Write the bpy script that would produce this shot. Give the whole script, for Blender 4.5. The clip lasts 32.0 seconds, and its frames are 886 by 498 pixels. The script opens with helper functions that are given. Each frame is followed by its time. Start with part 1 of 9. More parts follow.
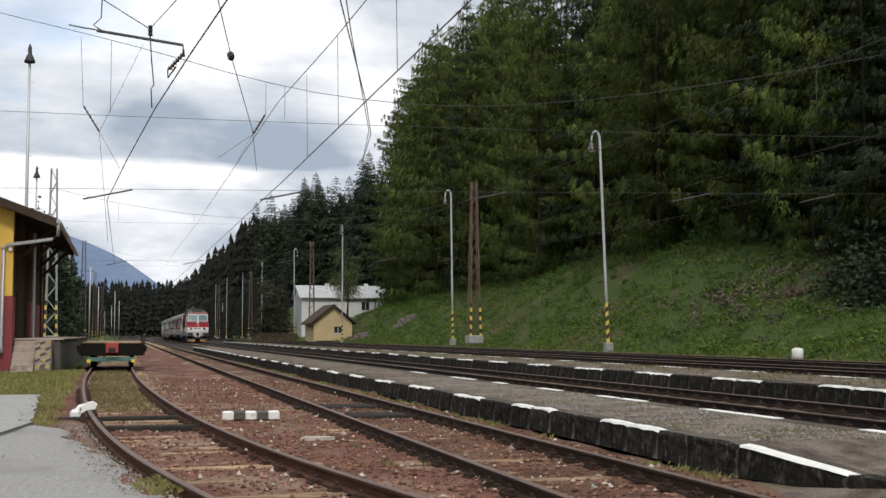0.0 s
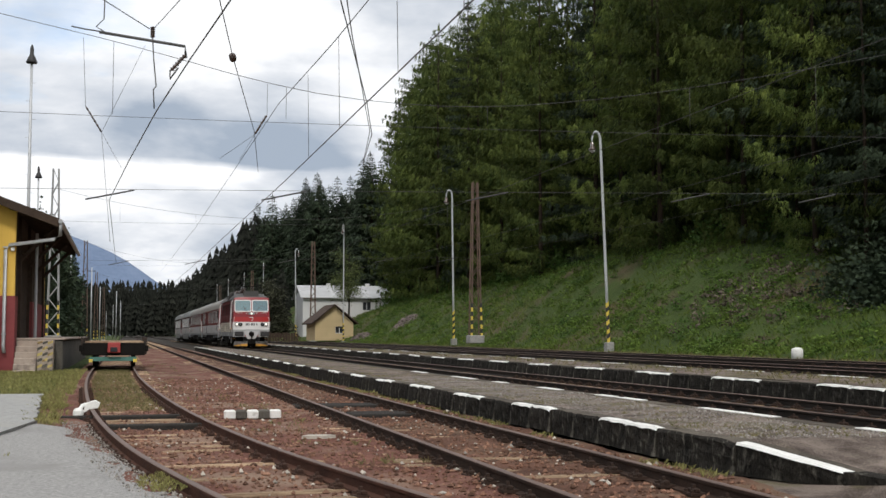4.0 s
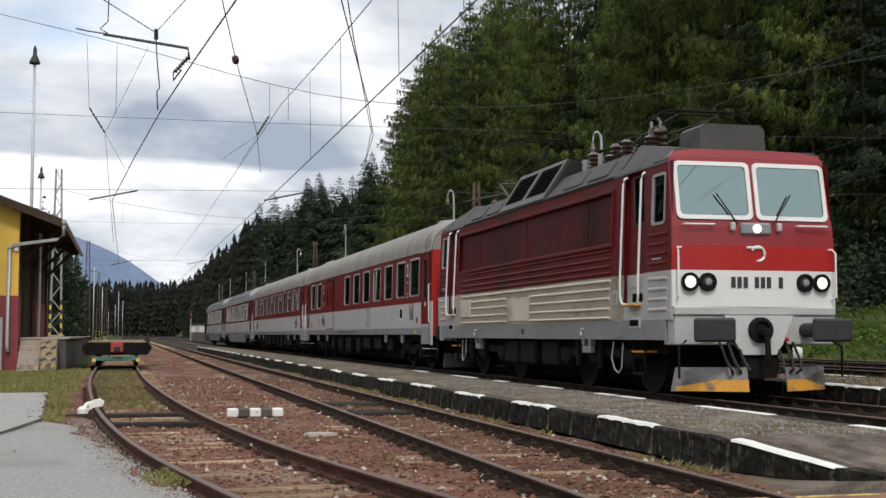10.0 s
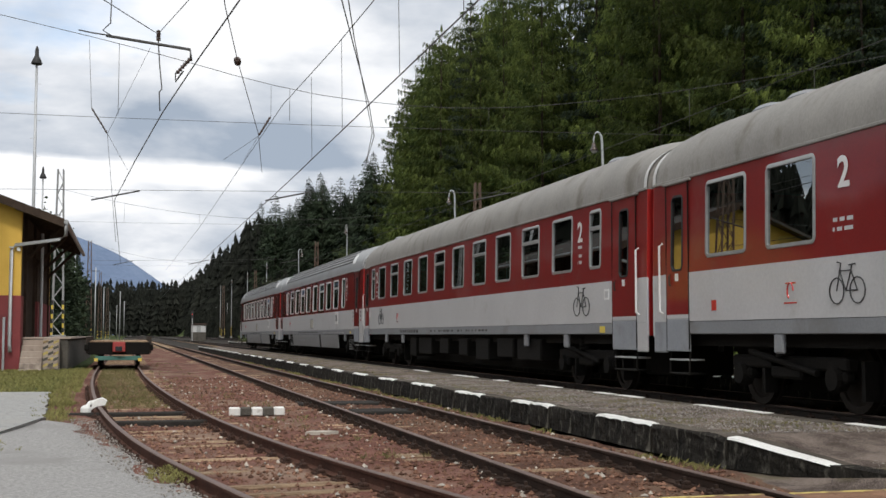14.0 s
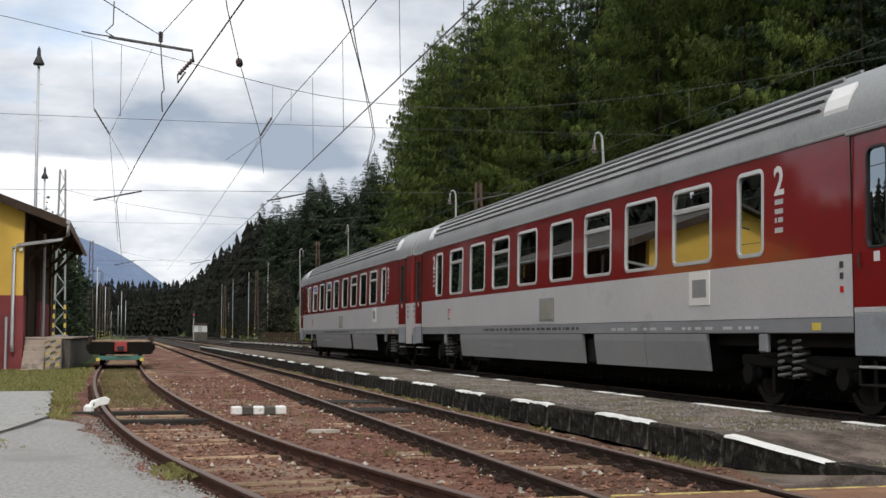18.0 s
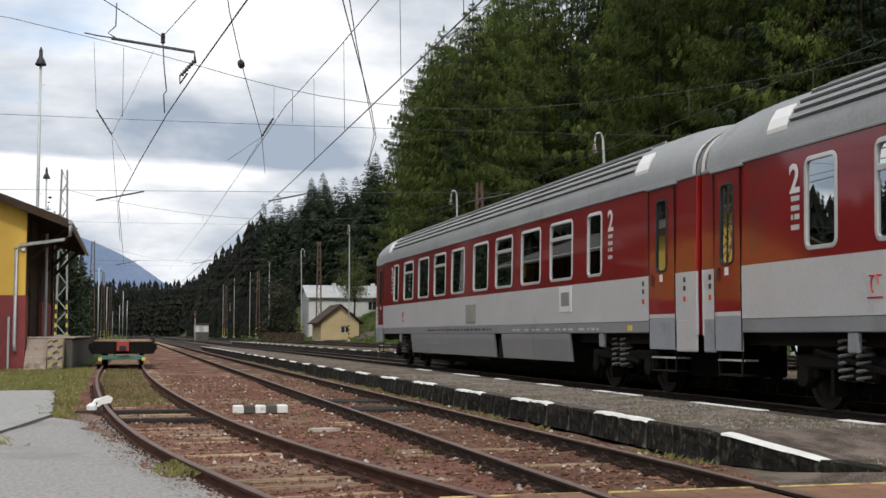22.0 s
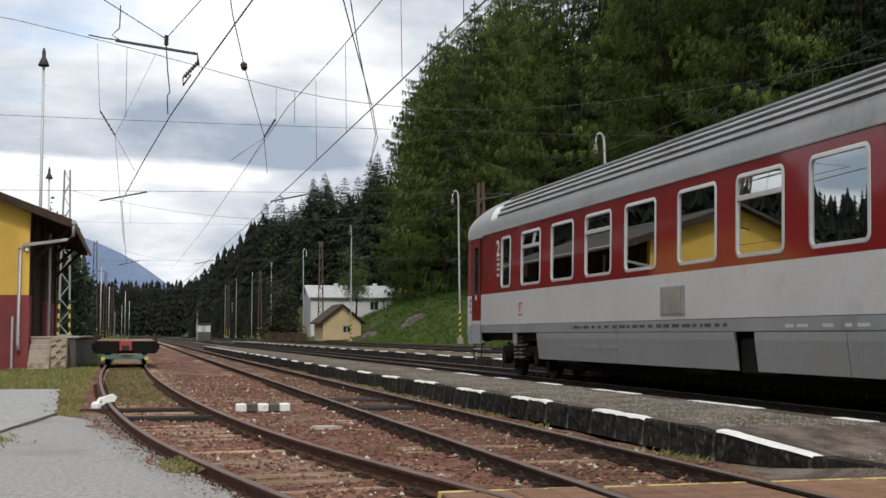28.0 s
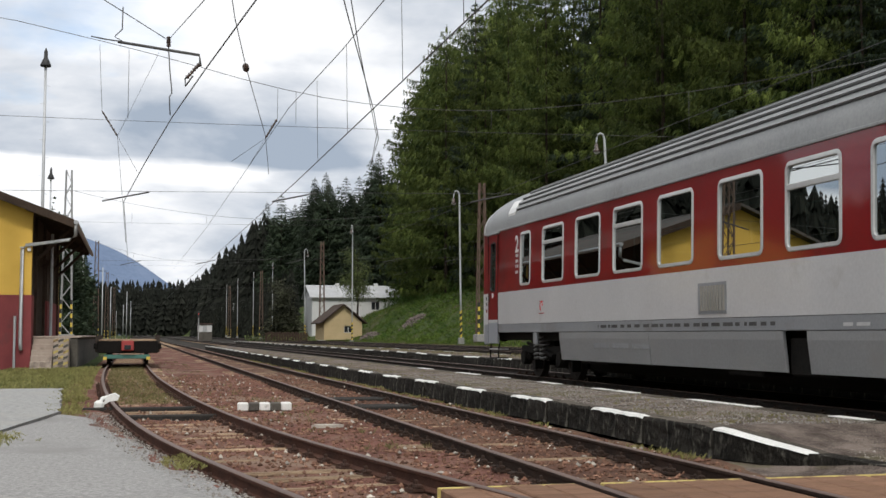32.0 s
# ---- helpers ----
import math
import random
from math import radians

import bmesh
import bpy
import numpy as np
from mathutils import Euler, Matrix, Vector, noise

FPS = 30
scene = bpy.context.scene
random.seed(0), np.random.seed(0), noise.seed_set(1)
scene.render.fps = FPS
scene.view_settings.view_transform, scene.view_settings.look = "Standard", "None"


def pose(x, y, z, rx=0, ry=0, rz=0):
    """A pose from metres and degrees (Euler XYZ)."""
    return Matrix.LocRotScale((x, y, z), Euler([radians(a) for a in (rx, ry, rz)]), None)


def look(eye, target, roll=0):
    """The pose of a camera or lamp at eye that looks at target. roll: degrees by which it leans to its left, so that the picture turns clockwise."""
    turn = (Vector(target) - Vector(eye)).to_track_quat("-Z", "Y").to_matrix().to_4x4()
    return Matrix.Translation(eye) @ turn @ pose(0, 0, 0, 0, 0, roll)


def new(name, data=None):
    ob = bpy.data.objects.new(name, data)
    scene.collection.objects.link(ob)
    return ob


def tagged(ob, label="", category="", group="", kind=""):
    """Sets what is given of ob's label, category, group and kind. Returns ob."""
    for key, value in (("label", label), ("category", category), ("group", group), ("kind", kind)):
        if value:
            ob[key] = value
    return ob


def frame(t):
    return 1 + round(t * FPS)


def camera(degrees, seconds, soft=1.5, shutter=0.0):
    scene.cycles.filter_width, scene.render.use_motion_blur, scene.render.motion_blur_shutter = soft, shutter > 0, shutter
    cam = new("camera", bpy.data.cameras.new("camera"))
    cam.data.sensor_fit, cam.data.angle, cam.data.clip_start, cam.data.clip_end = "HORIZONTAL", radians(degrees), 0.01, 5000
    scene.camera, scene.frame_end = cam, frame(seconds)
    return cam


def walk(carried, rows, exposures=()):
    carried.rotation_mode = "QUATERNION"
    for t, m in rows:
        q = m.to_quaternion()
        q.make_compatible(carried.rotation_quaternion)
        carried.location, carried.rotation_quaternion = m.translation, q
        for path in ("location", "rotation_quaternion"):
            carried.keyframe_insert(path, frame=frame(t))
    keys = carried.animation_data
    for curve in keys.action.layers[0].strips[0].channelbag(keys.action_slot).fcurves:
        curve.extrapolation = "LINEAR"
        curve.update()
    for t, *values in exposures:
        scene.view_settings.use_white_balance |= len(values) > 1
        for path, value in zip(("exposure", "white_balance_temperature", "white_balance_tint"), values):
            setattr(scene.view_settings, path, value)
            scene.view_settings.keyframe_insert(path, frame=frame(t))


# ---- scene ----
# Railway station yard: x across the tracks, y along them, z up; the near running rails lie at z = 0.
cam = camera(39.56, 32.0)
YAW, PITCH, EYE = radians(14.25), radians(3.98), Vector((-0.007, -0.028, 1.228))


def ahead_at(t):
    """The camera turns to the left very slowly."""
    yaw = YAW + radians(0.0148) * (17 - t)
    return Vector((math.sin(yaw) * math.cos(PITCH), math.cos(yaw) * math.cos(PITCH), math.sin(PITCH)))


def eye_at(t):
    """The camera draws back slowly along its own axis and drifts a little to the right."""
    return EYE + (ahead_at(17) * 0.0362 - Vector((math.cos(YAW), -math.sin(YAW), 0)) * 0.0037) * (17 - t)


walk(cam, [(t, look(eye_at(t), eye_at(t) + ahead_at(t) * 50)) for t in (0, 4, 8, 12, 16, 20, 24, 28, 32)],
     exposures=[(0, -0.05), (9, -0.05), (14, -0.08), (20, -0.06), (25, -0.06), (32, -0.05)])

# ---------------------------------------------------------------- light
SUN_EL, SUN_AZ = radians(48), radians(189)
world = bpy.data.worlds.new("sky")
scene.world = world
world.use_nodes = True


def nd(tree, kind, **sets):
    n = tree.nodes.new(kind)
    for k, v in sets.items():
        if k in n.inputs:
            n.inputs[k].default_value = v
    return n


def build_sky():
    tr = world.node_tree
    L = tr.links.new
    tr.nodes.clear()
    out = tr.nodes.new("ShaderNodeOutputWorld")
    bg = tr.nodes.new("ShaderNodeBackground")
    sky = tr.nodes.new("ShaderNodeTexSky")
    sky.sky_type = "NISHITA"
    sky.sun_disc = False
    sky.sun_elevation, sky.sun_rotation = SUN_EL, SUN_AZ
    sky.air_density, sky.dust_density = 1.0, 0.6
    tc = tr.nodes.new("ShaderNodeTexCoord")
    sep = tr.nodes.new("ShaderNodeSeparateXYZ")
    L(tc.outputs["Generated"], sep.inputs[0])
    zz = nd(tr, "ShaderNodeMath")
    zz.operation = "MAXIMUM"
    L(sep.outputs["Z"], zz.inputs[0])
    zz.inputs[1].default_value = 0.0
    za = nd(tr, "ShaderNodeMath")
    za.operation = "ADD"
    L(zz.outputs[0], za.inputs[0])
    za.inputs[1].default_value = 0.30
    flat = tr.nodes.new("ShaderNodeVectorMath")
    flat.operation = "DIVIDE"
    comb = tr.nodes.new("ShaderNodeCombineXYZ")
    for i in range(3):
        L(za.outputs[0], comb.inputs[i])
    L(tc.outputs["Generated"], flat.inputs[0])
    L(comb.outputs[0], flat.inputs[1])
    shift = tr.nodes.new("ShaderNodeMapping")
    shift.inputs["Location"].default_value = (3.1, 0.7, 0.0)
    L(flat.outputs[0], shift.inputs["Vector"])
    n1 = nd(tr, "ShaderNodeTexNoise", Scale=0.85, Detail=9.0, Roughness=0.52, Distortion=0.25)
    n2 = nd(tr, "ShaderNodeTexNoise", Scale=2.1, Detail=9.0, Roughness=0.52, Distortion=0.15)
    L(shift.outputs[0], n1.inputs["Vector"])
    shift2 = tr.nodes.new("ShaderNodeMapping")
    shift2.inputs["Location"].default_value = (2.3, 8.1, 4.0)
    L(flat.outputs[0], shift2.inputs["Vector"])
    L(shift2.outputs[0], n2.inputs["Vector"])
    cover = tr.nodes.new("ShaderNodeValToRGB")
    cover.color_ramp.elements[0].position, cover.color_ramp.elements[1].position = 0.28, 0.36
    L(n1.outputs["Fac"], cover.inputs[0])
    shade = tr.nodes.new("ShaderNodeValToRGB")
    shade.color_ramp.elements[0].position, shade.color_ramp.elements[1].position = 0.50, 0.67
    shade.color_ramp.elements[0].color = (0.97, 0.98, 1.0, 1)
    shade.color_ramp.elements[1].color = (0.37, 0.435, 0.53, 1)
    middle = shade.color_ramp.elements.new(0.555)
    middle.color = (0.74, 0.77, 0.82, 1)
    # a flat-based grey cloud bank low over the valley, broken up by the same noise
    low = nd(tr, "ShaderNodeMath")
    low.operation = "MULTIPLY_ADD"
    L(n1.outputs["Fac"], low.inputs[0])
    low.inputs[1].default_value = 0.06
    L(sep.outputs["Z"], low.inputs[2])
    bank = tr.nodes.new("ShaderNodeValToRGB")
    for pos, v in ((0.035, 0.5), (0.085, 0.35), (0.115, 0.0), (0.157, 0.0), (0.163, 1.0), (0.190, 0.85), (0.215, 0.40), (0.25, 0.0)):
        el = bank.color_ramp.elements.new(pos)
        el.color = (v, v, v, 1)
    bank.color_ramp.elements[0].color = bank.color_ramp.elements[-1].color = (0, 0, 0, 1)
    L(low.outputs[0], bank.inputs[0])
    heavy = nd(tr, "ShaderNodeMath")
    heavy.operation = "MULTIPLY_ADD"
    fade = nd(tr, "ShaderNodeMapRange")
    fade.inputs["From Min"].default_value, fade.inputs["From Max"].default_value = 0.185, 0.12
    fade.inputs["To Min"].default_value = 0.25
    L(sep.outputs["X"], fade.inputs["Value"])
    weight = nd(tr, "ShaderNodeMath")
    weight.operation = "MULTIPLY"
    L(bank.outputs[0], weight.inputs[0])
    L(fade.outputs[0], weight.inputs[1])
    L(weight.outputs[0], heavy.inputs[0])
    heavy.inputs[1].default_value = 0.205
    soft = nd(tr, "ShaderNodeMath")
    soft.operation = "MULTIPLY_ADD"
    L(n2.outputs["Fac"], soft.inputs[0])
    soft.inputs[1].default_value, soft.inputs[2].default_value = 0.80, 0.095
    L(soft.outputs[0], heavy.inputs[2])
    L(heavy.outputs[0], shade.inputs[0])
    gain = tr.nodes.new("ShaderNodeVectorMath")
    gain.operation = "SCALE"
    gain.inputs["Scale"].default_value = 11.2
    L(shade.outputs[0], gain.inputs[0])
    mix = tr.nodes.new("ShaderNodeMix")
    mix.data_type = "RGBA"
    L(cover.outputs[0], mix.inputs["Factor"])
    lift = tr.nodes.new("ShaderNodeVectorMath")
    lift.operation = "SCALE"
    lift.inputs["Scale"].default_value = 1.7
    L(sky.outputs[0], lift.inputs[0])
    L(lift.outputs[0], mix.inputs["A"])
    L(gain.outputs[0], mix.inputs["B"])
    bg.inputs["Strength"].default_value = 0.1
    L(mix.outputs["Result"], bg.inputs["Color"])
    L(bg.outputs[0], out.inputs[0])


build_sky()
sun = new("sun", bpy.data.lights.new("sun", "SUN"))
sun.data.energy, sun.data.angle, sun.data.color = 1.8, radians(8), (1.0, 0.95, 0.87)
SUN_FROM = Vector((math.sin(SUN_AZ) * math.cos(SUN_EL), math.cos(SUN_AZ) * math.cos(SUN_EL), math.sin(SUN_EL)))
sun.matrix_world = look(SUN_FROM * 60, (0, 0, 0))


# ---------------------------------------------------------------- materials
def surf(name, a, b, scale=3.0, rough=0.8, bump=0.3, fine=40.0, metal=0.0, c=None, cscale=0.6, cpos=0.6, coat=0.0,
         spec=0.5, per=0.0, island=0.0, stretch=(1, 1, 1), dist=0.02, trans=0.0, con=0.28):
    """A two-scale surface: a and b mixed by fine grain, c as large stains; per/island vary brightness from piece to piece."""
    m = bpy.data.materials.new(name)
    m.use_nodes = True
    tr = m.node_tree
    L = tr.links.new
    p = tr.nodes["Principled BSDF"]
    tc = tr.nodes.new("ShaderNodeTexCoord")
    mp = tr.nodes.new("ShaderNodeMapping")
    mp.inputs["Scale"].default_value = stretch
    L(tc.outputs["Object"], mp.inputs[0])
    big = nd(tr, "ShaderNodeTexNoise", Scale=scale, Detail=6.0, Roughness=0.6)
    sml = nd(tr, "ShaderNodeTexNoise", Scale=fine, Detail=4.0, Roughness=0.7)
    L(mp.outputs[0], big.inputs["Vector"])
    L(mp.outputs[0], sml.inputs["Vector"])
    add = nd(tr, "ShaderNodeMath")
    add.operation = "ADD"
    L(big.outputs["Fac"], add.inputs[0])
    L(sml.outputs["Fac"], add.inputs[1])
    rng = nd(tr, "ShaderNodeMapRange")
    rng.inputs["From Min"].default_value, rng.inputs["From Max"].default_value = 1 - con, 1 + con
    L(add.outputs[0], rng.inputs["Value"])
    mix = tr.nodes.new("ShaderNodeMix")
    mix.data_type = "RGBA"
    mix.inputs["A"].default_value, mix.inputs["B"].default_value = (*a, 1), (*b, 1)
    L(rng.outputs[0], mix.inputs["Factor"])
    col = mix.outputs["Result"]
    if c:
        st = nd(tr, "ShaderNodeTexNoise", Scale=cscale, Detail=7.0, Roughness=0.65)
        L(mp.outputs[0], st.inputs["Vector"])
        rp = tr.nodes.new("ShaderNodeValToRGB")
        rp.color_ramp.elements[0].position, rp.color_ramp.elements[1].position = cpos - 0.06, cpos + 0.08
        L(st.outputs["Fac"], rp.inputs[0])
        mc = tr.nodes.new("ShaderNodeMix")
        mc.data_type = "RGBA"
        mc.inputs["B"].default_value = (*c, 1)
        L(rp.outputs[0], mc.inputs["Factor"])
        L(col, mc.inputs["A"])
        col = mc.outputs["Result"]
    if per or island:
        hs = tr.nodes.new("ShaderNodeHueSaturation")
        if per:
            src = tr.nodes.new("ShaderNodeObjectInfo").outputs["Random"]
        else:
            src = tr.nodes.new("ShaderNodeNewGeometry").outputs["Random Per Island"]
        amt = per or island
        vr = nd(tr, "ShaderNodeMapRange")
        vr.inputs["To Min"].default_value, vr.inputs["To Max"].default_value = 1 - amt, 1 + amt
        L(src, vr.inputs["Value"])
        L(vr.outputs[0], hs.inputs["Value"])
        L(col, hs.inputs["Color"])
        col = hs.outputs[0]
    L(col, p.inputs["Base Color"])
    rr = nd(tr, "ShaderNodeMapRange")
    rr.inputs["To Min"].default_value, rr.inputs["To Max"].default_value = max(0.02, rough - 0.12), min(1, rough + 0.1)
    L(big.outputs["Fac"], rr.inputs["Value"])
    L(rr.outputs[0], p.inputs["Roughness"])
    p.inputs["Metallic"].default_value = metal
    p.inputs["Specular IOR Level"].default_value = spec
    if coat:
        p.inputs["Coat Weight"].default_value = coat
        p.inputs["Coat Roughness"].default_value = 0.05
        p.inputs["Coat IOR"].default_value = 1.7 if coat >= 1 else 1.5
    if bump:
        bp = nd(tr, "ShaderNodeBump", Strength=bump, Distance=dist)
        L(add.outputs[0], bp.inputs["Height"])
        L(bp.outputs[0], p.inputs["Normal"])
    if trans:
        tl = tr.nodes.new("ShaderNodeBsdfTranslucent")
        L(col, tl.inputs["Color"])
        ms = tr.nodes.new("ShaderNodeMixShader")
        ms.inputs[0].default_value = trans
        L(p.outputs[0], ms.inputs[1])
        L(tl.outputs[0], ms.inputs[2])
        L(ms.outputs[0], tr.nodes["Material Output"].inputs["Surface"])
    return m


def glass(name, tint=(0.30, 0.34, 0.35), share=0.31, sheen=(0.90, 0.95, 0.95)):
    """Coated, tinted window glass: partly mirror, partly see-through."""
    m = bpy.data.materials.new(name)
    m.use_nodes = True
    tr = m.node_tree
    tr.nodes.remove(tr.nodes["Principled BSDF"])
    g = tr.nodes.new("ShaderNodeBsdfGlossy")
    g.inputs["Roughness"].default_value = 0.01
    g.inputs["Color"].default_value = (*sheen, 1)
    t = tr.nodes.new("ShaderNodeBsdfTransparent")
    t.inputs["Color"].default_value = (*tint, 1)
    ms = tr.nodes.new("ShaderNodeMixShader")
    ms.inputs[0].default_value = share
    tr.links.new(t.outputs[0], ms.inputs[1])
    tr.links.new(g.outputs[0], ms.inputs[2])
    tr.links.new(ms.outputs[0], tr.nodes["Material Output"].inputs["Surface"])
    return m


def lamp_glow(name, colour, power):
    m = bpy.data.materials.new(name)
    m.use_nodes = True
    p = m.node_tree.nodes["Principled BSDF"]
    p.inputs["Base Color"].default_value = (*colour, 1)
    p.inputs["Emission Color"].default_value = (*colour, 1)
    p.inputs["Emission Strength"].default_value = power
    return m


M_BALLAST = surf("rusty_ballast", (0.074, 0.028, 0.020), (0.225, 0.108, 0.082), 1.4, 0.95, 0.9, 26, c=(0.25, 0.172, 0.128), cscale=0.45, cpos=0.55, dist=0.03, con=0.22, spec=0.15)
M_BALLASTOIL = surf("oily_brown_ballast", (0.050, 0.026, 0.018), (0.175, 0.090, 0.062), 1.4, 0.95, 0.9, 26, c=(0.16, 0.105, 0.070), cscale=0.45, cpos=0.55, dist=0.03, con=0.22, spec=0.15)
M_STONE = surf("ballast_stones", (0.10, 0.047, 0.031), (0.28, 0.165, 0.115), 1.5, 0.95, 0.4, 60, island=0.55, spec=0.15)
M_CINDER = surf("dark_trackbed", (0.020, 0.018, 0.016), (0.065, 0.057, 0.048), 1.2, 0.95, 0.8, 24, dist=0.03, spec=0.15)
M_ASPHALT = surf("worn_asphalt", (0.19, 0.187, 0.184), (0.385, 0.378, 0.368), 22.0, 0.92, 0.35, 80, con=0.20, c=(0.235, 0.230, 0.222), cscale=0.5, cpos=0.60, dist=0.012, spec=0.15)
M_PALESTONE = surf("pale_stones", (0.30, 0.27, 0.23), (0.52, 0.48, 0.42), 2.0, 0.9, 0.2, 50, island=0.4)
M_GRIT = surf("grey_grit", (0.20, 0.185, 0.165), (0.38, 0.355, 0.325), 2.0, 0.95, 0.2, 50, island=0.35, spec=0.15)
M_SLAB = surf("concrete_slab", (0.21, 0.21, 0.205), (0.39, 0.39, 0.38), 9.0, 0.9, 0.5, 60, con=0.2, c=(0.33, 0.32, 0.30), cscale=0.7)
M_TAR = surf("tarred_joint", (0.018, 0.017, 0.016), (0.045, 0.041, 0.037), 4, 0.9, 0.4, spec=0.12)
M_GRASS = surf("meadow_soil", (0.030, 0.052, 0.014), (0.070, 0.098, 0.028), 0.5, 0.95, 1.0, 9, c=(0.105, 0.08, 0.05), cscale=0.16, cpos=0.57, dist=0.06, spec=0.15)
M_FLOOR = surf("forest_floor", (0.02, 0.025, 0.010), (0.05, 0.05, 0.02), 0.4, 1.0, 0.8, 6, dist=0.1, spec=0.15)
M_WEED = surf("lush_weed_leaves", (0.050, 0.100, 0.020), (0.165, 0.235, 0.050), 0.30, 0.65, 0.0, 8, island=0.5, trans=0.3, spec=0.15)
M_BLADE = surf("grass_blades", (0.050, 0.092, 0.016), (0.160, 0.205, 0.042), 0.35, 0.7, 0.0, 6, island=0.45, trans=0.3, spec=0.15)
M_YARD = surf("thin_yard_grass", (0.18, 0.182, 0.062), (0.33, 0.31, 0.125), 0.8, 0.8, 0.0, 6, island=0.4, trans=0.25, spec=0.15)
M_DRY = surf("dry_grass", (0.13, 0.125, 0.05), (0.25, 0.22, 0.11), 0.6, 0.8, 0.0, 6, island=0.4, trans=0.25, spec=0.15)
M_SHRUB = surf("shrub_leaves", (0.04, 0.09, 0.02), (0.10, 0.17, 0.04), 0.5, 0.6, 0.0, 8, island=0.5, trans=0.3, spec=0.15)
M_PLAT = surf("platform_gravel", (0.058, 0.044, 0.037), (0.245, 0.200, 0.172), 1.8, 0.95, 0.9, 60, con=0.15, c=(0.115, 0.104, 0.055), cscale=0.55, cpos=0.58, dist=0.015, spec=0.15)
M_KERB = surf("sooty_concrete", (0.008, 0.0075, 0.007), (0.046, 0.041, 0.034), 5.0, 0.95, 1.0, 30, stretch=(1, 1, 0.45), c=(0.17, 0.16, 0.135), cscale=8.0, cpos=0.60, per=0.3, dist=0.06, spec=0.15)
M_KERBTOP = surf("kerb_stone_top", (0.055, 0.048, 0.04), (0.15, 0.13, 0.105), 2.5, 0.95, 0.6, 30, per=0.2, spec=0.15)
M_WHITE = surf("worn_white_paint", (0.66, 0.66, 0.63), (0.84, 0.84, 0.82), 3, 0.7, 0.25, 40, c=(0.42, 0.40, 0.36), cscale=3.2, cpos=0.68)
M_RAIL = surf("rusty_rail", (0.040, 0.019, 0.014), (0.11, 0.052, 0.036), 3, 0.85, 0.35, 50, spec=0.15)
M_RAILDARK = surf("oily_dark_rail", (0.012, 0.010, 0.009), (0.038, 0.031, 0.027), 3, 0.8, 0.3, 50, spec=0.15)
M_RAILTOP = surf("worn_rail_head", (0.085, 0.052, 0.040), (0.16, 0.105, 0.082), 5, 0.6, 0.1, 60, metal=0.2, stretch=(1, 0.1, 1))
M_SLEEPER = surf("old_sleeper_wood", (0.15, 0.092, 0.060), (0.50, 0.37, 0.245), 3, 0.95, 0.7, 24, per=0.35, stretch=(0.25, 3, 3), spec=0.15)
M_IRON = surf("dark_iron", (0.03, 0.024, 0.02), (0.075, 0.055, 0.045), 6, 0.75, 0.3, 60, metal=0.4)
M_CHAIR = surf("rusty_rail_chair", (0.034, 0.019, 0.015), (0.090, 0.050, 0.036), 6, 0.85, 0.3, 60, spec=0.2)
M_PLANK = surf("crossing_planks", (0.13, 0.072, 0.046), (0.29, 0.17, 0.11), 2, 0.9, 0.5, 30, per=0.2, stretch=(0.3, 3, 3), spec=0.15)
M_YELLOW = surf("yellow_paint", (0.62, 0.47, 0.06), (0.78, 0.60, 0.11), 3, 0.7, 0.15)
M_WORNYEL = surf("worn_yellow_paint", (0.42, 0.33, 0.10), (0.60, 0.48, 0.17), 8, 0.8, 0.2, c=(0.17, 0.10, 0.065), cscale=5, cpos=0.53)
M_RAILNEAR = surf("dark_brown_rail", (0.022, 0.015, 0.012), (0.066, 0.041, 0.031), 3, 0.85, 0.35, 50, spec=0.15)
M_BRUSH = surf("dead_brush_stems", (0.07, 0.058, 0.046), (0.17, 0.14, 0.115), 0.6, 0.9, 0.0, 6, island=0.5, spec=0.15)
M_TWIG = surf("grey_green_twigs", (0.030, 0.034, 0.022), (0.075, 0.078, 0.050), 0.6, 0.9, 0.0, 6, island=0.5, spec=0.15)
M_RUBBLE = surf("grey_rubble", (0.09, 0.074, 0.070), (0.215, 0.18, 0.165), 1.5, 0.95, 0.3, 30, island=0.5, spec=0.15)
M_SPRAY = surf("pale_spring_leaves", (0.07, 0.095, 0.035), (0.15, 0.18, 0.07), 0.5, 0.7, 0.0, 6, island=0.5, trans=0.3, spec=0.15)
M_BLACK = surf("black_paint", (0.018, 0.018, 0.02), (0.045, 0.045, 0.047), 4, 0.65, 0.2)
M_STEEL = surf("galvanised_pole", (0.42, 0.44, 0.46), (0.58, 0.60, 0.62), 3, 0.55, 0.1, 50, metal=0.25, stretch=(1, 1, 0.2))
M_RUSTMAST = surf("mast_steel", (0.10, 0.07, 0.055), (0.22, 0.15, 0.115), 3, 0.8, 0.3, 40, metal=0.2)
M_MASTPALE = surf("grey_mast_paint", (0.30, 0.31, 0.32), (0.46, 0.47, 0.47), 3, 0.7, 0.2, 40)
M_WIRE = surf("oxidised_wire", (0.045, 0.044, 0.043), (0.09, 0.088, 0.086), 8, 0.7, 0.0)
M_INSUL = surf("brown_porcelain", (0.035, 0.02, 0.015), (0.07, 0.04, 0.03), 5, 0.3, 0.0, coat=0.5)
M_BARK = surf("conifer_bark", (0.018, 0.013, 0.010), (0.05, 0.036, 0.026), 3, 0.95, 0.8, 20, stretch=(3, 3, 0.6), spec=0.15)
M_SPRUCE = surf("spruce_needles", (0.016, 0.027, 0.018), (0.054, 0.073, 0.042), 0.35, 0.75, 0.0, 2.5, spec=0.10, per=0.45, trans=0.15, con=0.22)
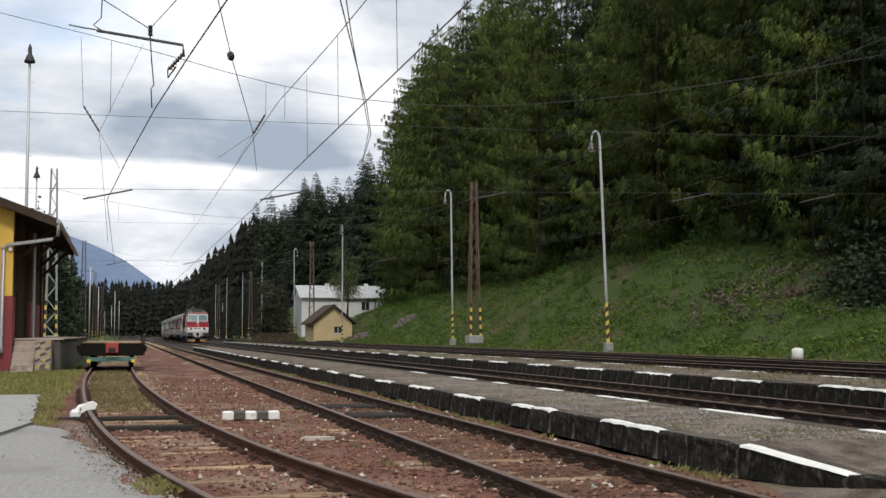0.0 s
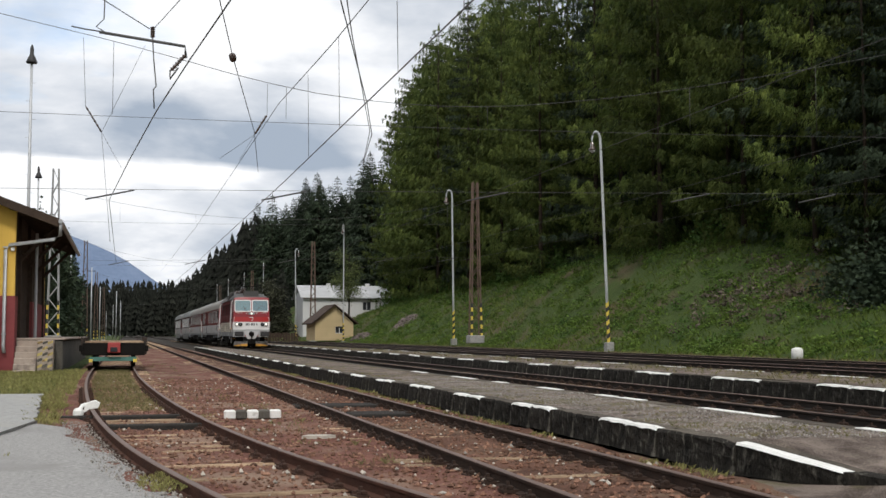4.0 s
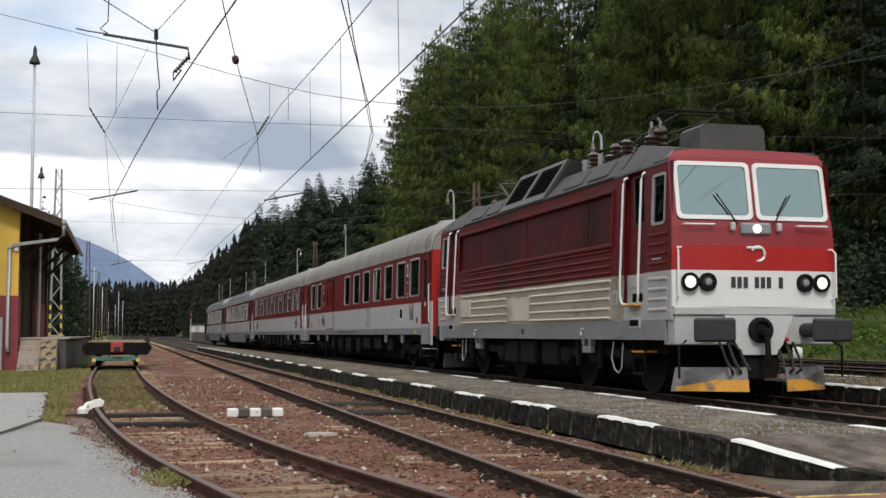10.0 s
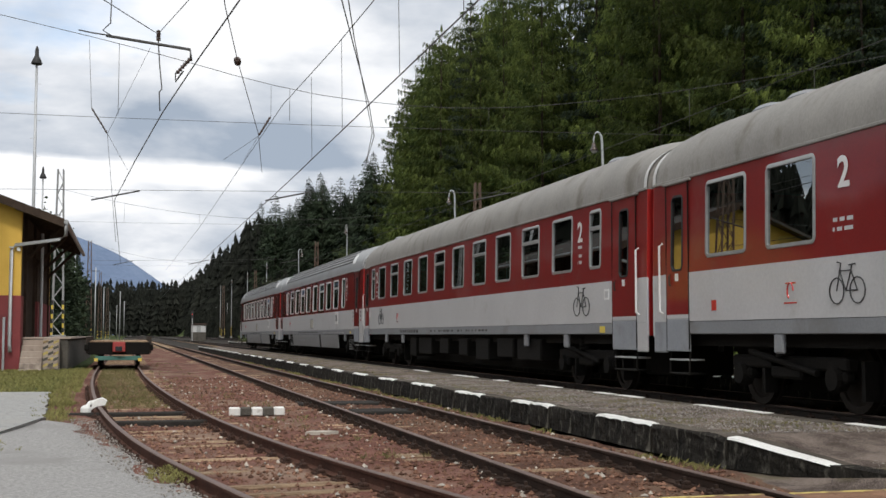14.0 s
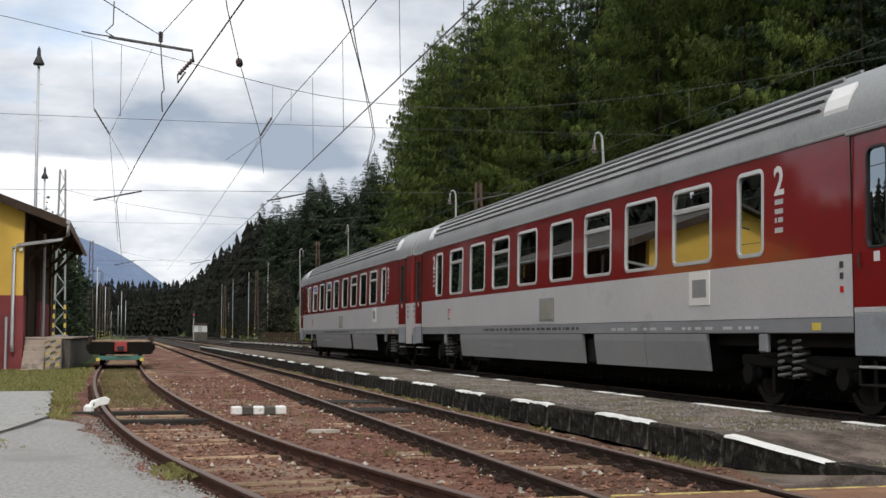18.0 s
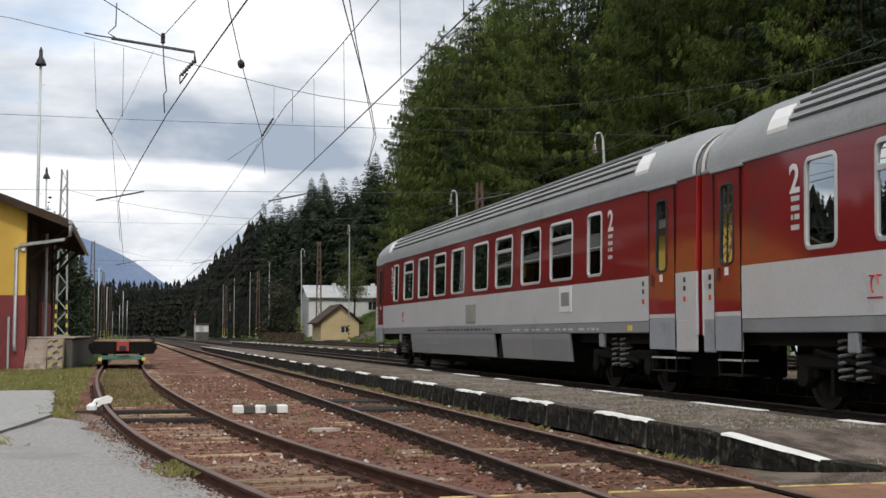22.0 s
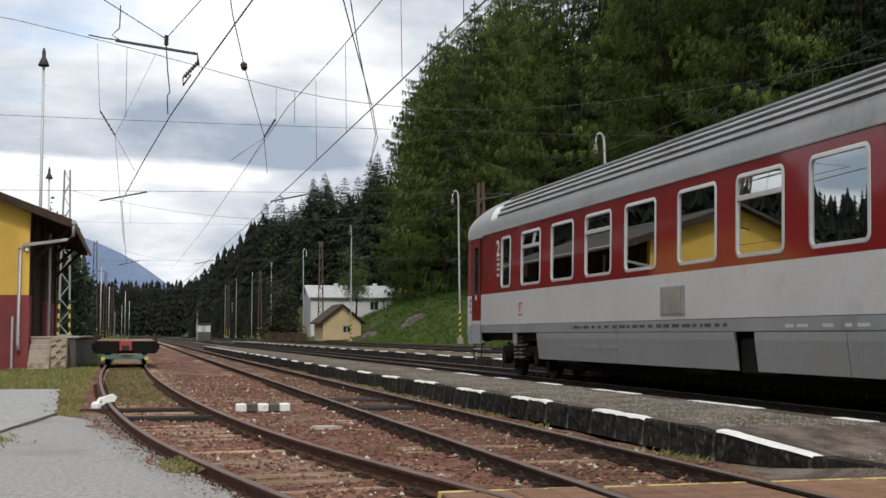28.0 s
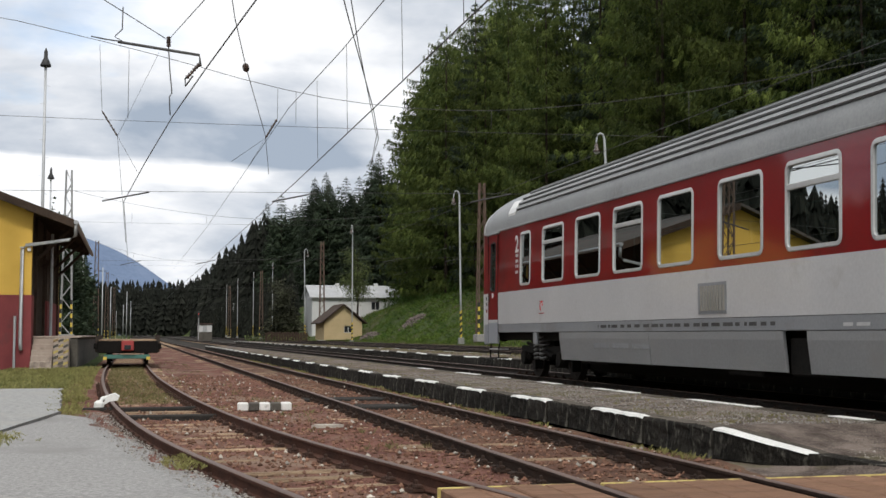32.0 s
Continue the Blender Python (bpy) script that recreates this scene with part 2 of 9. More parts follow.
M_LARCH = surf("larch_needles", (0.024, 0.046, 0.015), (0.145, 0.178, 0.045), 0.30, 0.75, 0.0, 2.2, spec=0.10, per=0.45, trans=0.30, con=0.22)
# far spruces; darker than near ones, so forest interior shade is in the colour
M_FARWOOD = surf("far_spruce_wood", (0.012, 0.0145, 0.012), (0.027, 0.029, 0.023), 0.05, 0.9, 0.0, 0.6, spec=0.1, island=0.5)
# distance haze is put into the mountain's blue colour
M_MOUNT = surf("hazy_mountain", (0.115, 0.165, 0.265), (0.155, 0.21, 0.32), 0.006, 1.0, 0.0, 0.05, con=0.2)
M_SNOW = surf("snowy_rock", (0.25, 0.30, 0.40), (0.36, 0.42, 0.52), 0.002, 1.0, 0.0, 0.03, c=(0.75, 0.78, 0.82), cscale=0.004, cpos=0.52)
M_OCHRE = surf("ochre_plaster", (0.68, 0.42, 0.075), (0.80, 0.52, 0.11), 1.2, 0.9, 0.2, 40, c=(0.58, 0.36, 0.075), cscale=0.9, cpos=0.64)
M_MAROON = surf("maroon_plaster", (0.19, 0.035, 0.04), (0.27, 0.06, 0.06), 1.5, 0.85, 0.25, 40, c=(0.15, 0.05, 0.05), cscale=1.2)
M_TIMBER = surf("dark_roof_timber", (0.035, 0.025, 0.02), (0.085, 0.06, 0.045), 2, 0.9, 0.4, 30, stretch=(1, 0.2, 1), spec=0.15)
M_ROOFING = surf("tarred_roofing", (0.05, 0.045, 0.042), (0.12, 0.105, 0.095), 1, 0.9, 0.3, 20, spec=0.15)
M_ZINC = surf("zinc_sheet", (0.36, 0.37, 0.38), (0.52, 0.53, 0.54), 2, 0.5, 0.1, 40, metal=0.5)
M_STAIR = surf("weathered_concrete", (0.30, 0.24, 0.20), (0.46, 0.39, 0.33), 2, 0.95, 0.5, 30, c=(0.16, 0.13, 0.11), cscale=1.2)
M_DARKCON = surf("dark_concrete", (0.05, 0.045, 0.04), (0.13, 0.12, 0.10), 1.5, 0.95, 0.5, 25)
M_HOUSE = surf("white_render", (0.55, 0.56, 0.56), (0.68, 0.69, 0.69), 0.8, 0.9, 0.2, 15)
M_HOUSEROOF = surf("pale_fibre_roof", (0.34, 0.35, 0.36), (0.50, 0.51, 0.52), 0.7, 0.85, 0.2, 12)
M_SAND = surf("sand_plaster", (0.46, 0.36, 0.20), (0.58, 0.46, 0.27), 1, 0.9, 0.2, 15)
M_TILE = surf("brown_roof_tiles", (0.045, 0.033, 0.028), (0.095, 0.068, 0.056), 2, 0.9, 0.3, 15, spec=0.15)
M_HOLE = surf("dark_window_pane", (0.02, 0.022, 0.025), (0.04, 0.043, 0.048), 2, 0.2, 0.0)
# train
M_RED = surf("coach_red_lacquer", (0.172, 0.007, 0.007), (0.228, 0.011, 0.010), 0.8, 0.5, 0.0, 30, spec=0.15, coat=0.48, c=(0.19, 0.025, 0.022), cscale=1.2)
# recess shade is put into this mottled darker red
M_LRED2 = surf("recess_shaded_red_panel", (0.030, 0.006, 0.008), (0.105, 0.010, 0.012), 1.1, 0.5, 0.0, 14, spec=0.10, coat=0.08, stretch=(1, 1, 0.3), c=(0.030, 0.005, 0.006), cscale=0.7, cpos=0.56)
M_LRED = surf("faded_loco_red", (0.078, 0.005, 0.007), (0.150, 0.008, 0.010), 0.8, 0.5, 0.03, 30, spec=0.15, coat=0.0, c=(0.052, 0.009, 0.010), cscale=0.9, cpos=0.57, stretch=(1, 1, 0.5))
M_FRED = surf("front_red", (0.225, 0.012, 0.018), (0.28, 0.018, 0.025), 1, 0.4, 0.0, 30, coat=0.3)
M_FRED2 = surf("front_bright_red", (0.36, 0.010, 0.010), (0.42, 0.014, 0.013), 1, 0.35, 0.0, 30, coat=0.4)
M_REDNEW = surf("glossy_new_red", (0.195, 0.004, 0.005), (0.245, 0.006, 0.007), 0.8, 0.4, 0.0, 30, spec=0.12, coat=0.9, c=(0.16, 0.012, 0.010), cscale=1.2)
M_ENDRED = surf("coach_end_red", (0.34, 0.012, 0.010), (0.42, 0.017, 0.014), 1, 0.5, 0.0, 30, coat=0.3)
M_DOORFOOT = surf("blue_grey_door_foot", (0.25, 0.27, 0.30), (0.33, 0.35, 0.38), 0.9, 0.5, 0.0, 25, c=(0.22, 0.225, 0.235), cscale=1.0)
M_STEPGREY = surf("worn_step_edge", (0.30, 0.30, 0.30), (0.50, 0.50, 0.49), 3, 0.6, 0.0, 25)
M_FRAMENEW = surf("pale_grey_window_frame", (0.42, 0.43, 0.43), (0.52, 0.53, 0.53), 3, 0.4, 0.0, 20)
M_GRILLE = surf("dusty_vent_grille", (0.24, 0.23, 0.20), (0.33, 0.315, 0.28), 3, 0.7, 0.1, 30)
M_ROOFRIM = surf("pale_roof_rim", (0.46, 0.46, 0.45), (0.60, 0.60, 0.59), 2, 0.5, 0.0, 20)
# shadow below the roof ribs, put into a dark strip's colour
M_RIBSHADE = surf("painted_rib_shade", (0.07, 0.07, 0.07), (0.12, 0.12, 0.12), 2, 0.8, 0.0, 20, spec=0.1)
M_CWHITE = surf("coach_light_grey", (0.48, 0.48, 0.485), (0.58, 0.58, 0.585), 0.6, 0.45, 0.0, 20, coat=0.2, c=(0.40, 0.39, 0.375), cscale=0.8, cpos=0.66)
M_CREAM = surf("dirty_cream", (0.50, 0.46, 0.385), (0.66, 0.615, 0.52), 0.8, 0.6, 0.03, 30, c=(0.36, 0.32, 0.27), cscale=0.9, cpos=0.64)
M_CGREY = surf("coach_mid_grey", (0.20, 0.21, 0.225), (0.28, 0.29, 0.305), 0.8, 0.5, 0.0, 25, c=(0.19, 0.19, 0.19), cscale=1.0)
M_SKIRT = surf("skirt_grey", (0.21, 0.215, 0.22), (0.285, 0.29, 0.295), 0.7, 0.5, 0.0, 25, c=(0.26, 0.255, 0.25), cscale=0.8, cpos=0.62)
M_ROOFA = surf("grimy_grey_roof", (0.19, 0.183, 0.17), (0.30, 0.288, 0.268), 0.8, 0.7, 0.05, 20, c=(0.15, 0.135, 0.115), cscale=0.9, stretch=(0.3, 1.6, 1))
M_ROOFB = surf("silver_roof", (0.235, 0.245, 0.25), (0.335, 0.345, 0.35), 0.8, 0.5, 0.0, 20, metal=0.2, c=(0.19, 0.19, 0.185), cscale=0.7)
M_LROOF = surf("loco_roof_grey", (0.042, 0.041, 0.040), (0.082, 0.080, 0.078), 1, 0.7, 0.05, 20, c=(0.032, 0.030, 0.029), cscale=1.2)
M_LROOFB = surf("louvre_grey", (0.08, 0.079, 0.078), (0.135, 0.132, 0.13), 1, 0.6, 0.05, 20)
M_CABGREY = surf("cab_light_grey", (0.37, 0.375, 0.38), (0.49, 0.49, 0.49), 0.8, 0.5, 0.02, 25, c=(0.29, 0.275, 0.25), cscale=1.0, cpos=0.62)
# grime plus the shade between the ribs, both put into this darker cream
M_CREAMSHADE = surf("grimy_shaded_cream", (0.30, 0.27, 0.205), (0.46, 0.42, 0.335), 1.2, 0.7, 0.05, 30, c=(0.20, 0.175, 0.13), cscale=1.4, cpos=0.58, stretch=(1, 0.5, 1.6))
M_BUFFER = surf("greasy_buffer_grey", (0.016, 0.016, 0.018), (0.036, 0.036, 0.038), 3, 0.6, 0.05, 30)
M_FRAME = surf("dull_metal_window_frame", (0.26, 0.27, 0.27), (0.36, 0.37, 0.37), 3, 0.4, 0.0, 20, metal=0.3)
M_UNDER = surf("near_black_underframe", (0.004, 0.0038, 0.0035), (0.014, 0.012, 0.010), 2, 0.9, 0.2, 20, spec=0.2)
# inner darkness of openings, put into flat near-black plates and louvre slats
M_VOID = surf("painted_opening_dark", (0.004, 0.004, 0.004), (0.007, 0.007, 0.007), 2, 0.95, 0.0, 20, spec=0.05)
M_WHEEL = surf("brake_dust_wheel", (0.010, 0.008, 0.007), (0.028, 0.022, 0.018), 3, 0.85, 0.1, 20, spec=0.25)
M_RUBBER = surf("black_rubber", (0.012, 0.012, 0.012), (0.025, 0.025, 0.025), 5, 0.7, 0.1)
M_INSIDE = surf("dim_interior", (0.03, 0.03, 0.03), (0.06, 0.055, 0.05), 1, 0.9, 0.0)
M_SEAT = surf("seat_cloth", (0.03, 0.04, 0.08), (0.06, 0.07, 0.12), 2, 0.9, 0.0)
M_PWHITE = surf("gloss_white_paint", (0.74, 0.74, 0.73), (0.82, 0.82, 0.81), 2, 0.35, 0.0, coat=0.3)
M_PLOUGH = surf("plough_grey", (0.16, 0.16, 0.16), (0.26, 0.26, 0.255), 3, 0.6, 0.1, 30, c=(0.10, 0.08, 0.06), cscale=2)
M_ORANGE = surf("worn_orange", (0.55, 0.24, 0.025), (0.70, 0.36, 0.05), 3, 0.6, 0.1, 30, c=(0.14, 0.11, 0.09), cscale=3, cpos=0.62)
M_GLASS = glass("coach_window_glass", (0.20, 0.22, 0.23), 0.36)
M_GLASSNEW = glass("mirror_coated_glass", (0.15, 0.17, 0.17), 0.58)
M_CABGLASS = glass("cab_glass", (0.22, 0.33, 0.33), 0.36, (0.62, 0.84, 0.85))
M_LIT = lamp_glow("lit_headlamp", (1.0, 0.97, 0.90), 0.9)
M_REDGLOW = lamp_glow("lit_red_signal", (1.0, 0.05, 0.04), 0.9)
M_REDLAMP = surf("red_lens", (0.5, 0.02, 0.02), (0.6, 0.03, 0.03), 5, 0.2, 0.0, coat=1)
M_TEAL = surf("teal_buffer_beam", (0.05, 0.16, 0.14), (0.10, 0.24, 0.20), 4, 0.8, 0.2)
M_SIGNRED = surf("red_tail_board", (0.28, 0.035, 0.035), (0.38, 0.055, 0.05), 4, 0.6, 0.1)


# ---------------------------------------------------------------- mesh helpers
class Mesh:
    """Collects vertices and faces, each face with a material slot."""

    def __init__(self):
        self.v, self.f, self.m = [], [], []

    def poly(self, pts, mi=0):
        n = len(self.v)
        self.v += [tuple(p) for p in pts]
        self.f.append(tuple(range(n, n + len(pts))))
        self.m.append(mi)

    def raw(self, v, f, mi=0):
        n = len(self.v)
        self.v += [tuple(p) for p in v]
        for q in f:
            self.f.append(tuple(i + n for i in q))
            self.m.append(mi)

    def box(self, x0, x1, y0, y1, z0, z1, mi=0, ch=0.0):
        """A box, its edges cut back by ch."""
        if not ch:
            v = [(x, y, z) for x in (x0, x1) for y in (y0, y1) for z in (z0, z1)]
            self.raw(v, [(0, 1, 3, 2), (4, 6, 7, 5), (0, 4, 5, 1), (2, 3, 7, 6), (0, 2, 6, 4), (1, 5, 7, 3)], mi)
            return
        c = min(ch, (x1 - x0) * 0.45, (y1 - y0) * 0.45, (z1 - z0) * 0.45)
        v, idx = [], {}
        for i, x in enumerate((x0, x1)):
            for j, y in enumerate((y0, y1)):
                for k, z in enumerate((z0, z1)):
                    dx, dy, dz = (c if i == 0 else -c), (c if j == 0 else -c), (c if k == 0 else -c)
                    idx[i, j, k] = len(v)
                    v += [(x, y + dy, z + dz), (x + dx, y, z + dz), (x + dx, y + dy, z)]
        f = []
        for a in range(3):
            for s in (0, 1):
                ring = []
                for q in ((0, 0), (1, 0), (1, 1), (0, 1)):
                    key = list(q)
                    key.insert(a, s)
                    ring.append(idx[tuple(key)] + a)
                f.append(tuple(ring if (s == 1) == (a != 1) else ring[::-1]))
        for a in range(3):
            b, d = [e for e in range(3) if e != a]
            for s in (0, 1):
                for u in (0, 1):
                    k0, k1 = [0, 0, 0], [0, 0, 0]
                    k0[b], k0[d], k1[b], k1[d], k1[a] = s, u, s, u, 1
                    p, q = idx[tuple(k0)], idx[tuple(k1)]
                    f.append((p + b, p + d, q + d, q + b))
        for key, p in idx.items():
            f.append((p, p + 1, p + 2))
        self.raw(v, f, mi)

    def tube(self, pts, r, seg=8, mi=0, caps=True, r1=None):
        """A round bar along the points; r1: radius at the end."""
        pts = [Vector(p) for p in pts]
        rings, n = [], len(pts)
        for i, p in enumerate(pts):
            d = (pts[min(i + 1, n - 1)] - pts[max(i - 1, 0)]).normalized()
            ref = Vector((0, 0, 1)) if abs(d.z) < 0.9 else Vector((1, 0, 0))
            a = d.cross(ref).normalized()
            b = d.cross(a)
            rr = r if r1 is None else r + (r1 - r) * i / (n - 1)
            rings.append([p + (a * math.cos(2 * math.pi * k / seg) + b * math.sin(2 * math.pi * k / seg)) * rr for k in range(seg)])
        v = [p for ring in rings for p in ring]
        f = [(i * seg + k, i * seg + (k + 1) % seg, (i + 1) * seg + (k + 1) % seg, (i + 1) * seg + k) for i in range(n - 1) for k in range(seg)]
        if caps:
            f += [tuple(range(seg))[::-1], tuple(range((n - 1) * seg, n * seg))]
        self.raw(v, f, mi)

    def lathe(self, prof, centre, axis="z", seg=16, mi=0):
        """A turned shape: (radius, height) pairs round an axis through centre."""
        cx, cy, cz = centre
        v = []
        for r, h in prof:
            for k in range(seg):
                a = 2 * math.pi * k / seg
                u, w = r * math.cos(a), r * math.sin(a)
                v.append((cx + u, cy + w, cz + h) if axis == "z" else (cx + h, cy + u, cz + w) if axis == "x" else (cx + u, cy + h, cz + w))
        n = len(prof)
        f = [(i * seg + k, i * seg + (k + 1) % seg, (i + 1) * seg + (k + 1) % seg, (i + 1) * seg + k) for i in range(n - 1) for k in range(seg)]
        f += [tuple(range(seg))[::-1], tuple(range((n - 1) * seg, n * seg))]
        self.raw(v, f, mi)

    def prism(self, outline, y0, y1, mi=0, axis="y", ends=True):
        """An outline in the plane across the axis, drawn out along it."""
        n = len(outline)
        at = {"y": lambda a, b, t: (a, t, b), "x": lambda a, b, t: (t, a, b), "z": lambda a, b, t: (a, b, t)}[axis]
        v = [at(a, b, y0) for a, b in outline] + [at(a, b, y1) for a, b in outline]
        f = [(i, (i + 1) % n, n + (i + 1) % n, n + i) for i in range(n)]
        if ends:
            f += [tuple(range(n))[::-1], tuple(range(n, 2 * n))]
        self.raw(v, f, mi)

    def data(self, name, mats, smooth=False):
        me = bpy.data.meshes.new(name)
        me.from_pydata(self.v, [], self.f)
        for m in mats:
            me.materials.append(m)
        if len(mats) > 1:
            me.polygons.foreach_set("material_index", self.m)
        if smooth:
            me.polygons.foreach_set("use_smooth", [True] * len(self.f))
        me.update()
        return me


def fix_normals(me):
    bm = bmesh.new()
    bm.from_mesh(me)
    bmesh.ops.recalc_face_normals(bm, faces=bm.faces)
    bm.to_mesh(me)
    bm.free()
    return me


def part(name, mb, material, parent, label="", smooth=False, fix=True):
    mats = material if isinstance(material, (list, tuple)) else [material]
    me = mb.data(name, mats, smooth)
    if fix and len(me.polygons) < 6000:
        fix_normals(me)
    ob = new(name, me)
    ob.parent = parent
    return tagged(ob, label)


def thing(name, label, category, m=None, group="", kind=""):
    ob = new(name)
    ob.empty_display_size = 0.2
    ob.matrix_basis = m or Matrix()
    return tagged(ob, label, category, group, kind)


def solid(name, mb, material, label, category, m=None, group="", kind="", smooth=False, fix=True):
    ob = part(name, mb, material, None, label, smooth, fix)
    ob.matrix_basis = m or Matrix()
    return tagged(ob, label, category, group, kind)


def smooth_by_angle(ob, deg=35):
    me = ob.data
    me.polygons.foreach_set("use_smooth", [True] * len(me.polygons))
    me.set_sharp_from_angle(angle=radians(deg))
    return ob


def lerp_table(rows, t):
    for (a, va), (b, vb) in zip(rows, rows[1:]):
        if t <= b:
            return va + (vb - va) * max(0.0, (t - a) / (b - a))
    return rows[-1][1]


def ease(u):
    u = min(1.0, max(0.0, u))
    return u * u * (3 - 2 * u)


# ---------------------------------------------------------------- ground
TX, TZ = 10.02, 0.20           # the middle and the rail height of the train's track
CREST = [(-400, 0.8), (30, 0.9), (40, 1.3), (47, 3.6), (53, 5.2), (60, 6.2), (70, 6.9), (80, 6.9), (100, 6.0), (125, 5.9), (150, 5.4), (168, 4.4), (182, 2.4), (194, 1.4), (204, 2.0), (222, 6.5), (300, 8.0), (900, 9.0)]


def ground_z(x, y):
    if x < -50:
        return -0.10 + 0.30 * min(140.0, -50 - x)
    if x < -1.6:
        return -0.10
    if x < 5.9:
        return -0.30
    if x < 11.8:
        return -0.30 + 0.25 * ease((x - 5.9) / 2.2)
    if x < 23.0:
        return -0.05 + 0.30 * ease((x - 11.8) / 3.0)
    h = lerp_table(CREST, y)
    bumpy = 0.35 * noise.noise(Vector((x * 0.22, y * 0.16, 0.0))) + 0.12 * noise.noise(Vector((x * 0.9, y * 0.7, 3.0)))
    z = 0.25 + 0.35 * ease((x - 22.5) / 2.0) + (h - 0.6) * ease((x - 23.6) / 10.5) ** 0.9 + bumpy * ease((x - 23) / 3)
    if x > 38:
        z += (x - 38) * 0.42 * ease((x - 38) / 30.0) if x < 260 else 222 * 0.42
    return z


def build_ground():
    xs = [-4200, -1500, -500, -190, -110, -50, -25, -12, -6, -3, -1.7, -1.6, 2, 5.8, 5.95, 7, 8.2, 10, 11.7, 12.5, 14.5, 17, 20, 22.4]
    xs += [23 + 0.75 * i for i in range(34)] + [50, 55, 62, 70, 82, 100, 130, 170, 220, 262, 600, 1500, 4200]
    ys = [-4200, -900, -200, -60, -20, -5] + [0 + 2.0 * i for i in range(96)] + [196, 204, 220, 250, 300, 400, 600, 1000, 2000, 4600]
    mb = Mesh()
    mb.v = [(x, y, ground_z(x, y)) for y in ys for x in xs]
    n = len(xs)
    for j in range(len(ys) - 1):
        for i in range(n - 1):
            mb.f.append((j * n + i, j * n + i + 1, (j + 1) * n + i + 1, (j + 1) * n + i))
            mx = xs[i]
            mb.m.append(1 if mx > 35 or mx < -45 else 0 if (mx > 22 or mx < -1.65) else 2)
    solid("ground", mb, [M_GRASS, M_FLOOR, M_CINDER], "grassy embankment, forest floor and dark cinder trackbed", "ground", kind="structure", smooth=True, fix=False)


build_ground()

SIDING = [(-30, 4.25), (-12, 4.25), (0, 3.35), (5, 2.52), (7.5, 2.07), (10.2, 1.6), (12.3, 1.2), (15, 0.86), (17.5, 0.62), (20.5, 0.40), (24, 0.20), (28.5, 0.02), (33.4, -0.14), (40, -0.27), (49, -0.34), (70, -0.36), (130, -0.36)]


def siding_x(y):
    """The siding's middle, rounded between its points."""
    return sum(lerp_table(SIDING, y + d) for d in (-2.4, -1.6, -0.8, 0, 0.8, 1.6, 2.4)) / 7


def rough_sheet(name, label, category, mat, xs, ys, zf, keep=None):
    mb = Mesh()
    mb.v = [(x, y, zf(x, y)) for y in ys for x in xs]
    n = len(xs)
    for j in range(len(ys) - 1):
        for i in range(n - 1):
            if keep is None or keep(0.5 * (xs[i] + xs[i + 1]), 0.5 * (ys[j] + ys[j + 1])):
                mb.f.append((j * n + i, j * n + i + 1, (j + 1) * n + i + 1, (j + 1) * n + i))
                mb.m.append(0)
    return solid(name, mb, mat, label, category, kind="structure", smooth=True, fix=False)


def nz(x, y, s, seed=0.0):
    return noise.noise(Vector((x * s, y * s, seed)))


def bed_z(x, y):
    """Top of the ballast round the near tracks."""
    return -0.163 + 0.012 * ease((x - 2.6) / 0.8) + 0.055 * ease((siding_x(y) - 0.83 - x) / 0.15) + 0.034 * nz(x, y, 1.1) + 0.02 * nz(x, y, 4.0, 5.0)


rough_sheet("ballast_bed", "reddish-brown rusty ballast round the near tracks", "ballast", M_BALLAST,
            [-1.62 + 0.16 * i for i in range(33)], [-8 + 0.22 * i for i in range(230)] + [43 + 1.5 * i for i in range(60)], bed_z)
rough_sheet("running_bed", "brown oil-stained ballast of the running track", "ballast", M_BALLASTOIL,
            [3.50 + 0.16 * i for i in range(16)], [-8 + 0.22 * i for i in range(230)] + [43 + 1.5 * i for i in range(60)], bed_z)
rough_sheet("trackbed", "dark oily ballast between the platforms", "ballast", M_CINDER,
            [8.2 + 0.3 * i for i in range(12)] + [11.78], [-30 + 1.0 * i for i in range(320)], lambda x, y: 0.02 + 0.025 * nz(x, y, 1.3))
rough_sheet("far_trackbed", "dark ballast of the farther tracks", "ballast", M_CINDER,
            [14.4 + 0.55 * i for i in range(17)], [-30 + 2.0 * i for i in range(200)], lambda x, y: 0.29 + 0.03 * nz(x, y, 0.9))


